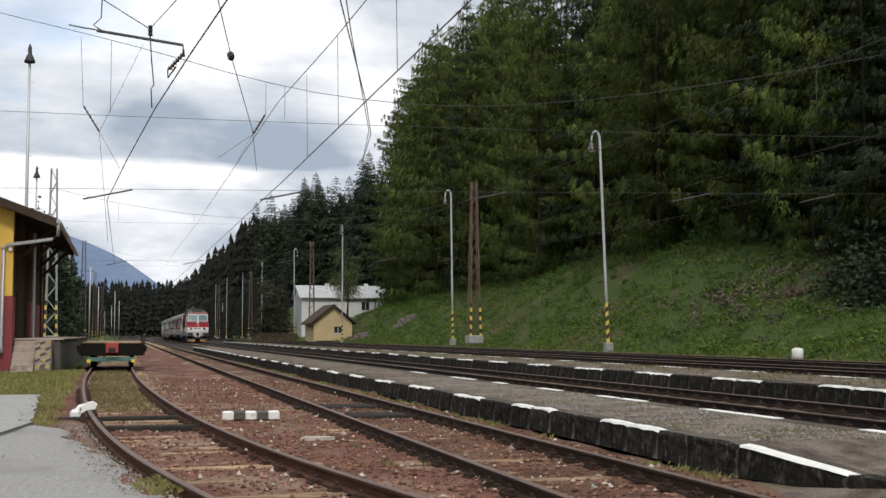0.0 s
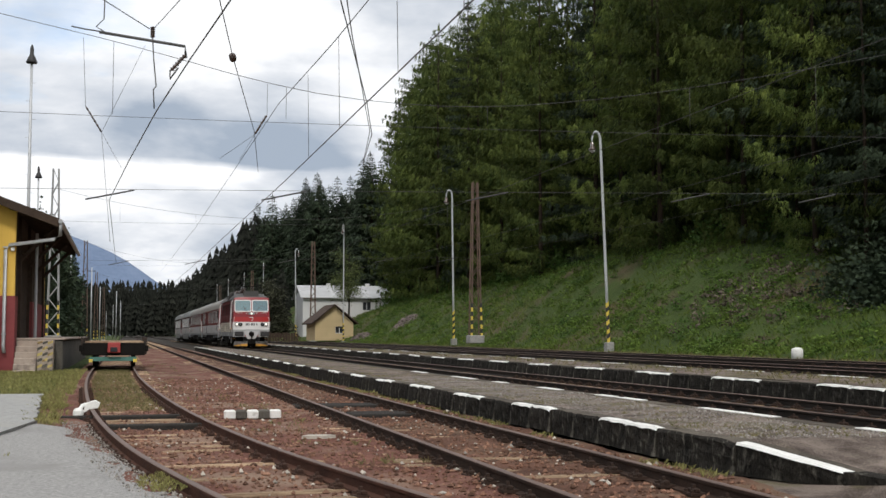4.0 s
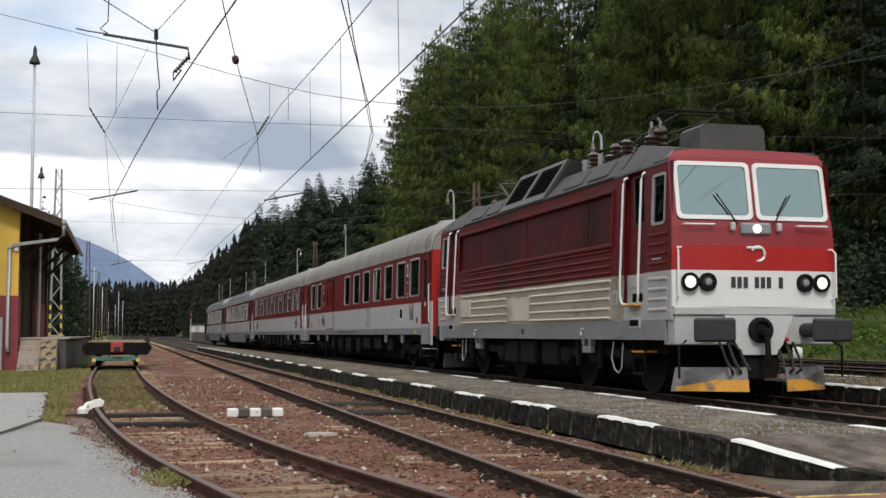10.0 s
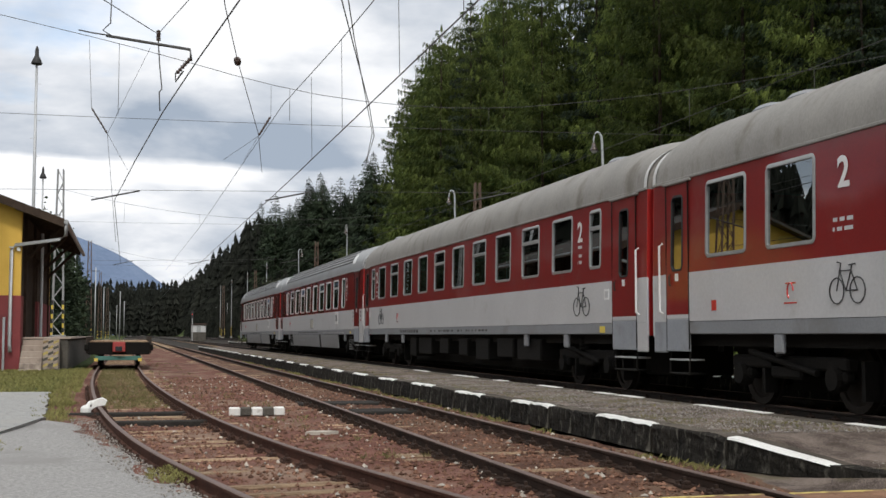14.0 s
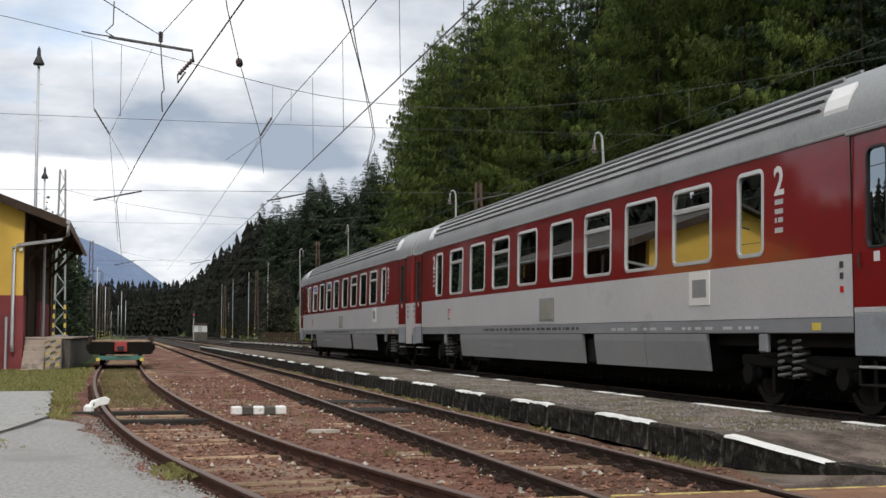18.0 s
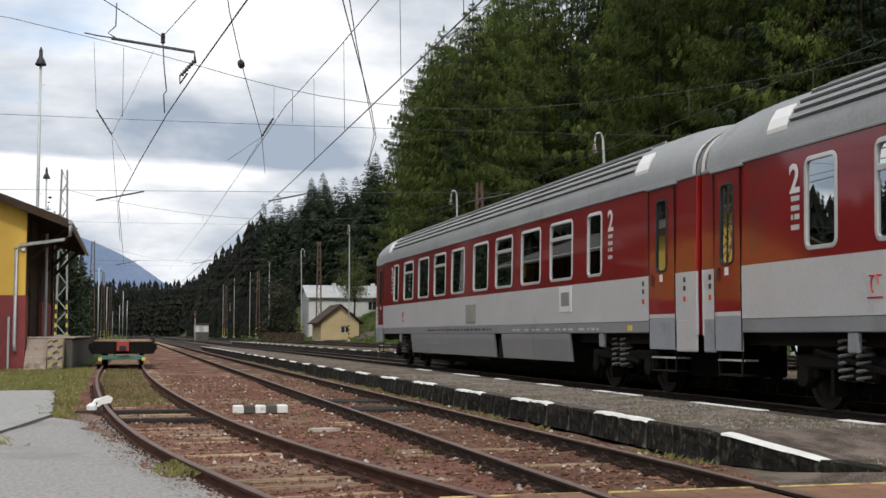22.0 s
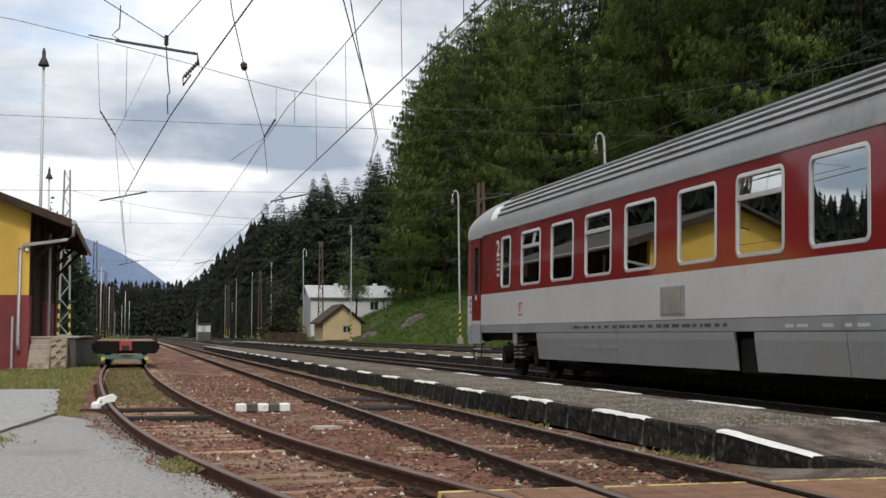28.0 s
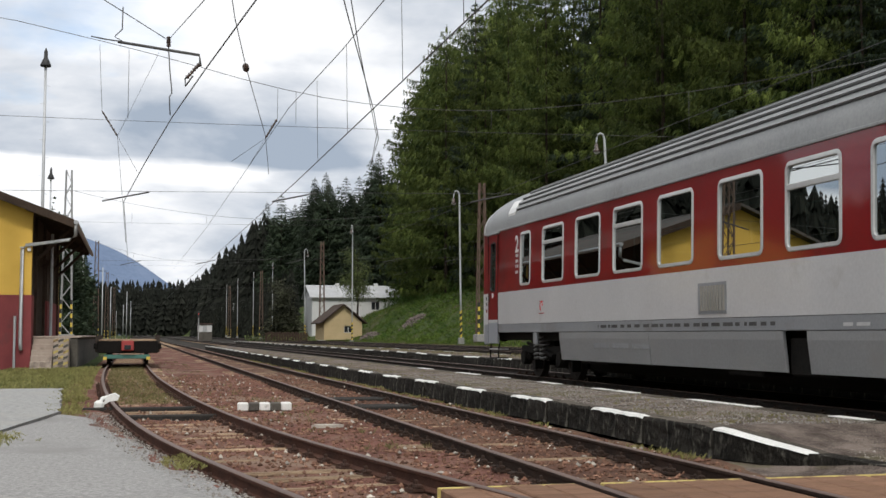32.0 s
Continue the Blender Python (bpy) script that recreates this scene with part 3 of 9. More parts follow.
# ---------------------------------------------------------------- yard surfaces beside the siding
def yard():
    def asphalt_edge(y):
        return siding_x(y) - 0.90 + 0.08 * nz(0, y, 0.9) + 0.05 * nz(0, y, 3.0)

    mb = Mesh()
    ys = [-6 + 0.2 * i for i in range(130)]
    for a, b in zip(ys, ys[1:]):
        lim = 19.6
        if a >= lim:
            break
        xa, xb = asphalt_edge(a) - 0.25 * ease((a - 14) / 5), asphalt_edge(b) - 0.25 * ease((b - 14) / 5)
        cols = 14
        for i in range(cols):
            fa, fb = i / cols, (i + 1) / cols
            q = []
            for yy, xe in ((a, xa), (b, xb)):
                for f in (fa, fb):
                    x = -14 + (xe + 14) * f ** 0.5
                    q.append((x, yy, -0.05 + 0.02 * nz(x, yy, 0.5) - (0.07 if f == 1 else 0)))
            mb.poly((q[0], q[1], q[3], q[2]))
    solid("yard_asphalt", mb, M_ASPHALT, "worn light-grey asphalt yard with a crumbling edge", "asphalt", kind="structure", smooth=True, fix=False)
    mb = Mesh()
    seam = [(-2.25 + 1.06 * k / 28 + 0.02 * nz(0, k * 0.3, 1.6), 11.8 + 8.1 * k / 28) for k in range(29)]
    front = [(-14, 11.8)] + seam
    side = [(-1.22 - 0.45 * k / 30 + 0.07 * nz(0, k * 0.3, 1.1, 6) + 0.04 * nz(0, k * 0.3, 4, 2), 20.0 + 8.8 * k / 30) for k in range(31)]
    mb.prism(front + side + [(-14, 29.6)], -0.12, -0.022, axis="z")
    solid("concrete_apron", mb, M_SLAB, "pale concrete apron slab beside the yard asphalt", "slab", kind="structure")
    mb = Mesh()
    for (xa, ya), (xb, yb) in zip(seam, seam[1:]):
        mb.poly([(xa - 0.022, ya, -0.017), (xa + 0.012, ya, -0.017), (xb + 0.012, yb, -0.017), (xb - 0.022, yb, -0.017)])
    solid("apron_joint", mb, M_TAR, "dark tarred joint between asphalt and concrete", "joint", kind="structure")


yard()


# ---------------------------------------------------------------- tracks
RAIL = [(-0.07, -0.15), (0.07, -0.15), (0.07, -0.137), (0.012, -0.118), (0.010, -0.045), (0.034, -0.034), (0.036, -0.008), (0.026, 0.0),
        (-0.026, 0.0), (-0.036, -0.008), (-0.034, -0.034), (-0.010, -0.045), (-0.012, -0.118), (-0.07, -0.137)]


def rail_mesh(side, path):
    """A rail with its head, web and foot along a path of (x, y, z) points, side metres off its middle."""
    mb = Mesh()
    n = len(RAIL)
    for i, (x, y, z) in enumerate(path):
        xa, ya, _ = path[max(0, i - 1)]
        xb, yb, _ = path[min(len(path) - 1, i + 1)]
        d = Vector((xb - xa, yb - ya, 0)).normalized()
        for u, w in RAIL:
            mb.v.append((x + d.y * (side + u), y - d.x * (side + u), z + w))
    for i in range(len(path) - 1):
        for k in range(n):
            mb.f.append((i * n + k, i * n + (k + 1) % n, (i + 1) * n + (k + 1) % n, (i + 1) * n + k))
            mb.m.append(1 if k in (6, 7, 8) else 0)
    return mb


def sleeper_mesh(seed, length=2.5, w=0.24):
    rnd = random.Random(seed)
    mb = Mesh()
    mb.box(-length / 2, length / 2, -w / 2, w / 2, -0.16, 0.0, 0, 0.018)
    mb.v = [(x + rnd.uniform(-0.015, 0.015), y + rnd.uniform(-0.012, 0.012), z + rnd.uniform(-0.008, 0.004)) for x, y, z in mb.v]
    return mb


SLEEPERS = [fix_normals(sleeper_mesh(i).data("sleeper", [M_SLEEPER])) for i in range(5)]


def chair_data(mat):
    """A rail chair: base plate, clips, screws; the screw heads stand out on the plate."""
    mb = Mesh()
    mb.box(-0.17, 0.17, -0.095, 0.095, 0.0, 0.026)
    for s in (-1, 1):
        mb.box(s * 0.098 - 0.028, s * 0.098 + 0.028, -0.075, 0.075, 0.024, 0.062, 0, 0.008)
        mb.box(s * 0.105 - 0.016, s * 0.105 + 0.016, -0.018, 0.018, 0.06, 0.095)
        for y in (-0.06, 0.06):
            mb.box(s * 0.145 - 0.015, s * 0.145 + 0.015, y - 0.015, y + 0.015, 0.024, 0.05)
    return fix_normals(mb.data("rail_chair", [mat]))


CHAIR, CHAIR_DARK = chair_data(M_CHAIR), chair_data(M_RAILNEAR)


def track(label, xf, z, y0, y1, near0, near1, top=-0.155, far=260, curved=False, steel=None):
    t = thing("railway_track", label, "track", Matrix.Translation((0, 0, 0)), "station tracks", "structure")
    ys = [y0 + 1.0 * i for i in range(int(min(y1, 90) - y0))] if curved else [y0, 30, 120]
    ys += [200, 400, 690] if not curved else [y1]
    path = [(xf(y), y, z) for y in ys]
    for s in (-0.7525, 0.7525):
        part("rail", rail_mesh(s, path), [steel or M_RAIL, M_RAILTOP], t, "dark oily steel rail with a worn head" if steel else "rust-brown steel rail with a worn head", fix=False)
    rnd = random.Random(int(z * 100) + int(y0))
    y, rest = near0, Mesh()
    while y < far:
        x = xf(y)
        turn = math.atan2(xf(y + 0.5) - xf(y - 0.5), 1.0)
        m = Matrix.Translation((x + rnd.uniform(-0.04, 0.04), y, z + top + rnd.uniform(-0.02, 0.01))) @ Matrix.Rotation(-turn + rnd.uniform(-0.02, 0.02), 4, "Z")
        if y < near1:
            ob = new("sleeper", SLEEPERS[rnd.randrange(5)])
            ob.parent, ob.matrix_local = t, m
            if y < 34:
                for s in (-0.7525, 0.7525):
                    c = new("rail_chair", CHAIR if curved else CHAIR_DARK)
                    c.parent = t
                    c.matrix_local = Matrix.Translation((x + s * math.cos(turn), y - s * math.sin(turn), z - (0.157 if curved else 0.138))) @ Matrix.Rotation(-turn, 4, "Z")
        else:
            rest.box(x - 1.25, x + 1.25, y - 0.12, y + 0.12, z + top - 0.1, z + top)
        y += 0.62
    if rest.v:
        tagged(part("far_sleepers", rest, M_SLEEPER, t, fix=False), kind="stuff")
    return t


track("near running track, rusty rails on half-buried sleepers", lambda y: 4.25, 0.0, -30, 3000, 3.0, 60, top=-0.158, steel=M_RAILNEAR)
track("curved siding with rusty rails and weathered sleepers", siding_x, 0.0, -10, 128, 3.0, 60, top=-0.152, curved=True, far=128)
track("platform track with dark rails on oily ballast", lambda y: TX, TZ, -60, 3000, 8.0, 60, steel=M_RAILDARK)
track("farther station track behind the second platform", lambda y: 16.35, 0.47, -60, 3000, 12.0, 50, far=160, steel=M_RAILDARK)
track("outermost station track below the embankment", lambda y: 20.6, 0.47, -60, 3000, 12.0, 50, far=160, steel=M_RAILDARK)


def crossing():
    t = thing("level_crossing", "worn reddish-brown plank crossing with yellow edges over the near track", "crossing", pose(0, 0, 0))
    rnd = random.Random(4)
    for x0, x1 in ((2.25, 3.40), (3.62, 4.88), (5.10, 6.35)):
        w = (x1 - x0) / 4
        for k in range(4):
            for y0, y1 in ((4.9, 6.9), (6.92, 8.92)):
                mb = Mesh()
                mb.box(x0 + w * k + 0.008, x0 + w * (k + 1) - 0.008, y0 + rnd.uniform(-0.02, 0.02), y1 + rnd.uniform(-0.03, 0.03), -0.14, -0.012 + rnd.uniform(-0.008, 0.006), 0, 0.012)
                part("plank", mb, M_PLANK, t)
        mb = Mesh()
        mb.box(x0, x1, 8.94, 8.98, -0.14, -0.012, 0, 0.008)
        part("edge_strip", mb, M_WORNYEL, t, "yellow painted edge strip")


crossing()


# ---------------------------------------------------------------- platforms
def kerb_data(name, length, height, depth, painted, seed):
    """A weathered kerb stone: uneven face and top, some with thick worn paint."""
    mb = Mesh()
    ny, nh = 8, 4
    prof = [(0.0, -height + height * k / nh) for k in range(nh)] + [(0.0, -0.03), (0.022, 0.0)] + [(0.135, 0.0), (0.21, 0.0), (depth, 0.0)]
    n = len(prof)
    for j in range(ny + 1):
        y = 0.004 + (length - 0.008) * j / ny
        for i, (x, z) in enumerate(prof):
            d = 0.024 * noise.noise(Vector((y * 4.0, z * 7.0 + i, seed * 7.3))) + 0.012 * noise.noise(Vector((y * 11.0, i * 3.0, seed * 3.1)))
            end = 0.014 if j in (0, ny) else 0.0
            mb.v.append((x + (d + end if i <= nh + 1 else 0), y, z + (d * 0.55 - end if i >= nh else 0)))
    for j in range(ny):
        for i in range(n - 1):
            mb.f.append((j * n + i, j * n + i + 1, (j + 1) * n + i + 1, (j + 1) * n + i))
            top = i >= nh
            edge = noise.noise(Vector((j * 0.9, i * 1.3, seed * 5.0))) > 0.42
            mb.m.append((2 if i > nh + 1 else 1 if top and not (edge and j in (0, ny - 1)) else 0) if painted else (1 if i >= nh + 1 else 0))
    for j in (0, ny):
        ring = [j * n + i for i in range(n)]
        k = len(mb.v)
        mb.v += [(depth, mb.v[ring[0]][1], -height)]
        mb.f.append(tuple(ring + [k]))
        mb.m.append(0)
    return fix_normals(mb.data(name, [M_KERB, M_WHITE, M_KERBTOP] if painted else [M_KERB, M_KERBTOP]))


def platform(label, x0, x1, z, y0, y1, first, period, edge_marks, ramp=None, count=64, drop=0.34):
    t = thing("platform", label, "platform", pose(0, 0, 0), "station platforms", "structure")
    xs = [x0 + 0.26 + (x1 - x0 - 0.52) * i / 12 for i in range(13)]
    ys = [y0 + 0.5 * i for i in range(int(2 * (min(y1, 60) - y0)))] + [60 + 4 * i for i in range(int((y1 - 60) / 4) + 1)]
    mb = Mesh()
    mb.v = [(x, y, z - 0.012 + ease((y - y0) / 1.5) * (0.02 * nz(x, y, 0.8) + 0.012 * math.sin((x - x0) / (x1 - x0) * math.pi))) for y in ys for x in xs]
    n = len(xs)
    mb.f = [(j * n + i, j * n + i + 1, (j + 1) * n + i + 1, (j + 1) * n + i) for j in range(len(ys) - 1) for i in range(n - 1)]
    mb.m = [0] * len(mb.f)
    part("surface", mb, M_PLAT, t, "grey gravel surface with patches of weeds", smooth=True, fix=False)
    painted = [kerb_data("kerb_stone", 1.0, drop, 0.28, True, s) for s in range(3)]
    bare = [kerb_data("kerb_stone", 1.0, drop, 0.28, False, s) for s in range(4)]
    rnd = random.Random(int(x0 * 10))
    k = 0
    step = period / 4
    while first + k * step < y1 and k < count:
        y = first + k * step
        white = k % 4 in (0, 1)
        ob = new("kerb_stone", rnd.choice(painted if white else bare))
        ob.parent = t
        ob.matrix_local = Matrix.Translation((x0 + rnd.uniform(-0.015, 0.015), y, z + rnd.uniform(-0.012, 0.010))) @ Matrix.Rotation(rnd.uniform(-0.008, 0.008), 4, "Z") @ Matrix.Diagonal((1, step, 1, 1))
        k += 1
    yf = first + k * step
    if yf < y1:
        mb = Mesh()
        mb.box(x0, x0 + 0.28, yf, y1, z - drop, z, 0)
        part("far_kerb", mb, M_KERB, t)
        while yf < y1:
            mb = Mesh()
            mb.box(x0 - 0.006, x0 + 0.22, yf, yf + 2, z - 0.04, z + 0.008)
            part("painted_kerb", mb, M_WHITE, t)
            yf += period
    y, i = y0, 0
    while y < min(y1, 90):
        mb = Mesh()
        ln = 1.2
        mb.box(x1 - 0.26, x1, y + 0.004, y + ln - 0.004, z - drop, z, 0, 0.015)
        ob = part("edge_stone", mb, M_KERBTOP, t)
        y += ln
        i += 1
    for a, b in edge_marks:
        mb = Mesh()
        mb.box(x1 - 0.16, x1 + 0.004, a, b, z - 0.03, z + 0.008, 0, 0.004)
        part("edge_paint", mb, M_WHITE, t, "worn white edge line")
    if ramp:
        ya, yb, ze = ramp
        run = ya - yb
        me = kerb_data("ramp_kerb", run, drop, 0.26, True, 9)
        for v in me.vertices:
            f = 1 - v.co.y / run
            v.co.x += 0.40 * f
            v.co.z = -drop + (v.co.z + drop) * (drop + (ze - z) * f) / drop
        ob = new("ramp_kerb", me)
        ob.parent, ob.matrix_local = t, Matrix.Translation((x0, yb, z + 0.004))
        tagged(ob, "sooty sloping kerb with thick white paint")
        mb = Mesh()
        mb.raw([(x0 + 0.40, yb - 0.004, z - drop), (x0 + 0.40, yb - 0.004, ze), (x0 + 0.66, yb - 0.004, ze), (x0 + 0.98, yb - 1.1, -0.03), (x0 + 0.74, yb - 1.1, -0.03), (x0 + 0.74, yb - 1.1, -0.14)],
               [(0, 1, 4, 5), (1, 2, 3, 4)])
        part("kerb_toe", mb, M_KERB, t, "low sooty toe of the sloping kerb")
        mb = Mesh()
        cols = 10
        for j in range(8):
            for c in range(cols):
                q = []
                for jj, cc in ((j, c), (j, c + 1), (j + 1, c + 1), (j + 1, c)):
                    f = jj / 8
                    y = ya + 0.002 + (yb - 1.6 - ya) * f
                    xa = x0 + 0.20 + 0.42 * min(1.7, max(0, (ya - y) / (ya - yb)))
                    x = xa + (x1 + 0.02 - xa) * cc / cols
                    zz = z - 0.012 + (ze - 0.03 - z) * min(1.0, max(0, (ya - y) / (ya - yb + 0.25))) - 0.04 * max(0, (yb - y) / 1.6) + (0.006 * nz(x, y, 1.2) if jj else 0)
                    q.append((x, y, zz))
                mb.poly(q)
        part("ramp_surface", mb, M_PLAT, t, "gravel ramp down to the crossing", smooth=True, fix=False)
    return t


platform("low gravel platform with sooty kerb stones, every other pair painted white", 5.98, 8.28, 0.20, 11.75, 110, 13.62, 3.65,
         [(12.2, 12.95), (14.85, 16.95), (19.05, 20.0), (20.25, 21.0), (23.0, 24.2), (26.5, 27.3), (29.0, 31.0), (34, 35.5)], ramp=(11.75, 10.45, 0.02))
rough_sheet("crossing_gravel", "trodden grey gravel beside the crossing", "gravel", M_PLAT,
            [5.72, 5.86] + [6.0 + 0.2 * i for i in range(12)] + [8.36], [-6 + 0.5 * i for i in range(36)], lambda x, y: -0.028 + 0.012 * nz(x, y, 1.1) - (0.10 if x < 5.8 else 0) - 0.125 * ease((y - 8.9) / 0.6) * (1 - ease((x - 6.2) / 0.4)))
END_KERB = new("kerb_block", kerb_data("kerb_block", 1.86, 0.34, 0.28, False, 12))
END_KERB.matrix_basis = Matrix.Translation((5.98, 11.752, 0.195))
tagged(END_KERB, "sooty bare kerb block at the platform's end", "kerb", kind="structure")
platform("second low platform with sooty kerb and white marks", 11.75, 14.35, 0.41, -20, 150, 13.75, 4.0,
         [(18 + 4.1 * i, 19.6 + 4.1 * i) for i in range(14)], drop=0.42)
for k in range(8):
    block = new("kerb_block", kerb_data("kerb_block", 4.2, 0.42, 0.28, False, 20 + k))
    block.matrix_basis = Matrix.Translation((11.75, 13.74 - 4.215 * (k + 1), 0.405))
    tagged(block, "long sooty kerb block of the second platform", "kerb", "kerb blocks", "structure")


# ---------------------------------------------------------------- goods shed and loading dock
SHED = Matrix.Translation((0, 0, -0.155)) @ Matrix.Scale(1.126, 4)      # the shed's plan is drawn at a smaller size


def goods_shed():
    X0, Y0, Y1, XB = -3.45, 42.7, 58.0, -10.3
    t = thing("goods_shed", "goods shed with ochre walls, maroon base and wide dark eave", "shed", SHED @ Matrix.Translation((X0, Y0, -0.05)))
    w, d = XB - X0, Y1 - Y0
    xr = w / 2

    def roof_z(x):
        return 5.47 - 0.375 * x if x > xr else 5.47 - 0.375 * xr - 0.375 * (xr - x)
    # gable walls as prisms, long walls with a freight door opening
    for y in (0.0, d - 0.3):
        mb = Mesh()
        mb.prism([(0, 2.57), (0, roof_z(0)), (xr, roof_z(xr)), (w, roof_z(w)), (w, 2.57)], y, y + 0.3)
        part("gable_wall", mb, M_OCHRE, t, "ochre plastered gable wall")
        mb = Mesh()
        mb.box(w - 0.03, 0.03, y - 0.03, y + 0.33, 0, 2.569, 0, 0.01)
        part("gable_base", mb, M_MAROON, t, "maroon painted base course")
    for x0 in (-0.3, w):
        for ya, yb in ((0.3, 0.9), (7.6, d - 0.3)):
            mb = Mesh()
            mb.box(x0, x0 + 0.3, ya, yb, 2.57, 5.45)
            part("long_wall", mb, M_TIMBER if x0 > w else M_OCHRE, t, "dark boarded long wall under the eave" if x0 > w else "")
            mb = Mesh()
            mb.box(x0 - 0.03, x0 + 0.33, ya, yb, 0, 2.569)
            part("long_base", mb, M_MAROON, t)
        mb = Mesh()
        mb.box(x0, x0 + 0.3, 0.9, 7.6, 4.2, 5.45)
        part("lintel_wall", mb, M_TIMBER if x0 > w else M_OCHRE, t)
        mb = Mesh()
        mb.box(x0 + 0.08, x0 + 0.2, 0.9, 7.6, 0.0, 4.2)
        dr = part("sliding_door", mb, M_TIMBER, t, "brown timber sliding door")
        for k in range(18):
            mb = Mesh()
            mb.box(x0 + 0.2, x0 + 0.22, 0.92 + 0.37 * k, 0.92 + 0.37 * k + 0.345, 0.02, 4.18, 0, 0.006)
            part("board", mb, M_TIMBER, dr)
    # roof slabs with rafters
    for side in (1, -1):
        mb = Mesh()
        xe = 1.36 if side > 0 else w - 1.36
        za = 5.47 - 0.375 * xe if side > 0 else 5.47 - 0.375 * (w - xe)
        zt = roof_z(xr)
        mb.raw([(xr, -0.55, zt), (xe, -0.55, za), (xe, d + 0.5, za), (xr, d + 0.5, zt), (xr, -0.55, zt + 0.11), (xe, -0.55, za + 0.11), (xe, d + 0.5, za + 0.11), (xr, d + 0.5, zt + 0.11)],
               [(0, 1, 2, 3), (4, 5, 6, 7), (0, 1, 5, 4), (2, 3, 7, 6), (0, 3, 7, 4), (1, 2, 6, 5)])
        rf = part("roof_slope", mb, [M_ROOFING], t, "dark tarred roof slope")
        if side > 0:
            mb = Mesh()
            mb.raw([(xr, -0.57, zt - 0.16), (xe, -0.57, za - 0.16), (xe, -0.57, za + 0.12), (xr, -0.57, zt + 0.12), (xr, -0.53, zt - 0.16), (xe, -0.53, za - 0.16), (xe, -0.53, za + 0.12), (xr, -0.53, zt + 0.12)],
                   [(0, 1, 2, 3), (4, 5, 6, 7), (0, 1, 5, 4), (2, 3, 7, 6), (0, 3, 7, 4), (1, 2, 6, 5)])
            part("barge_board", mb, M_TIMBER, rf, "grey-brown barge board")
            for k in range(17):
                y = -0.4 + 0.97 * k
                mb = Mesh()
                mb.raw([(-0.2, y, roof_z(-0.2) - 0.17), (xe - 0.05, y, za - 0.13), (xe - 0.05, y, za - 0.005), (-0.2, y, roof_z(-0.2) - 0.005), (-0.2, y + 0.1, roof_z(-0.2) - 0.17), (xe - 0.05, y + 0.1, za - 0.13), (xe - 0.05, y + 0.1, za - 0.005), (-0.2, y + 0.1, roof_z(-0.2) - 0.005)],
                       [(0, 1, 2, 3), (4, 5, 6, 7), (0, 1, 5, 4), (2, 3, 7, 6), (0, 3, 7, 4), (1, 2, 6, 5)])
                part("rafter", mb, M_TIMBER, rf)
            mb = Mesh()
            mb.tube([(xe + 0.06, -0.6, za + 0.02), (xe + 0.06, d + 0.5, za - 0.04)], 0.075, 10)
            part("gutter", mb, M_ZINC, rf, "zinc gutter")
            mb = Mesh()
            mb.tube([(xe + 0.06, -0.5, za), (xe + 0.05, -0.45, za - 0.42), (xe - 0.15, -0.35, za - 0.55), (-0.18, -0.10, 4.22), (-0.30, -0.10, 4.05), (-0.30, -0.10, 0.95), (-0.27, -0.14, 0.72)], 0.06, 10)
            part("downpipe", mb, M_ZINC, t, "zinc downpipe with a long swan neck", smooth=True)
    # braces under the eave
    for y in (1.2, 5.2, 9.2, 13.4):
        mb = Mesh()
        mb.tube([(0.02, y, 3.75), (1.15, y, 4.92)], 0.07, 6)
        part("eave_brace", mb, M_TIMBER, t, "dark timber eave brace")
        mb = Mesh()
        mb.box(0.0, 0.10, y - 0.06, y + 0.06, 1.15, 5.3)
        part("wall_post", mb, M_TIMBER, t)
    mb = Mesh()
    mb.tube([(0.42, 3.6, 1.1), (0.42, 3.6, 4.9)], 0.055, 10)
    part("dock_pole", mb, M_STEEL, t, "pale steel pole under the eave")
    mb = Mesh()
    mb.tube([(-0.48, -0.15, 0), (-0.48, -0.15, 1.86)], 0.04, 8)
    part("rod", mb, M_STEEL, t, "pale rod leaning at the wall")
    for z, y in ((4.12, -0.04), (1.3, -0.04)):
        mb = Mesh()
        mb.box(-0.37, -0.23, y - 0.08, y, z, z + 0.05)
        part("pipe_clip", mb, M_ZINC, t)
    mb = Mesh()
    mb.box(-0.14, -0.02, -0.09, -0.04, 4.02, 4.16, 0, 0.02)
    part("wall_lamp", mb, M_PWHITE, t, "small white wall fitting")

    dock = thing("loading_dock", "concrete loading dock with end steps and yellow-black hazard paint", "dock", SHED @ Matrix.Translation((X0, Y0, -0.05)))
    mb = Mesh()
    mb.box(0.04, 1.52, 0.5, 26.0, 0, 1.13, 0, 0.03)
    part("dock_body", mb, M_DARKCON, dock, "dark concrete dock")
    mb = Mesh()
    mb.box(0.04, 1.60, 0.45, 26.0, 1.134, 1.20, 0, 0.015)
    part("dock_edge", mb, M_STAIR, dock)
    for k in range(6):
        mb = Mesh()
        z = 1.14 - 0.19 * (k + 1) + 0.19
        mb.box(0.05, 0.74, 0.46 - 0.26 * k, 0.48 - 0.26 * k + 0.26 if k else 0.49, 0, z - 0.02, 0, 0.015)
        part("step", mb, M_STAIR, dock, "worn pinkish concrete step")
    mb = Mesh()
    mb.box(0.76, 1.26, -0.35, 0.47, 0, 1.13, 0, 0.02)
    ck = part("cheek_wall", mb, M_STAIR, dock, "hazard painted cheek wall")
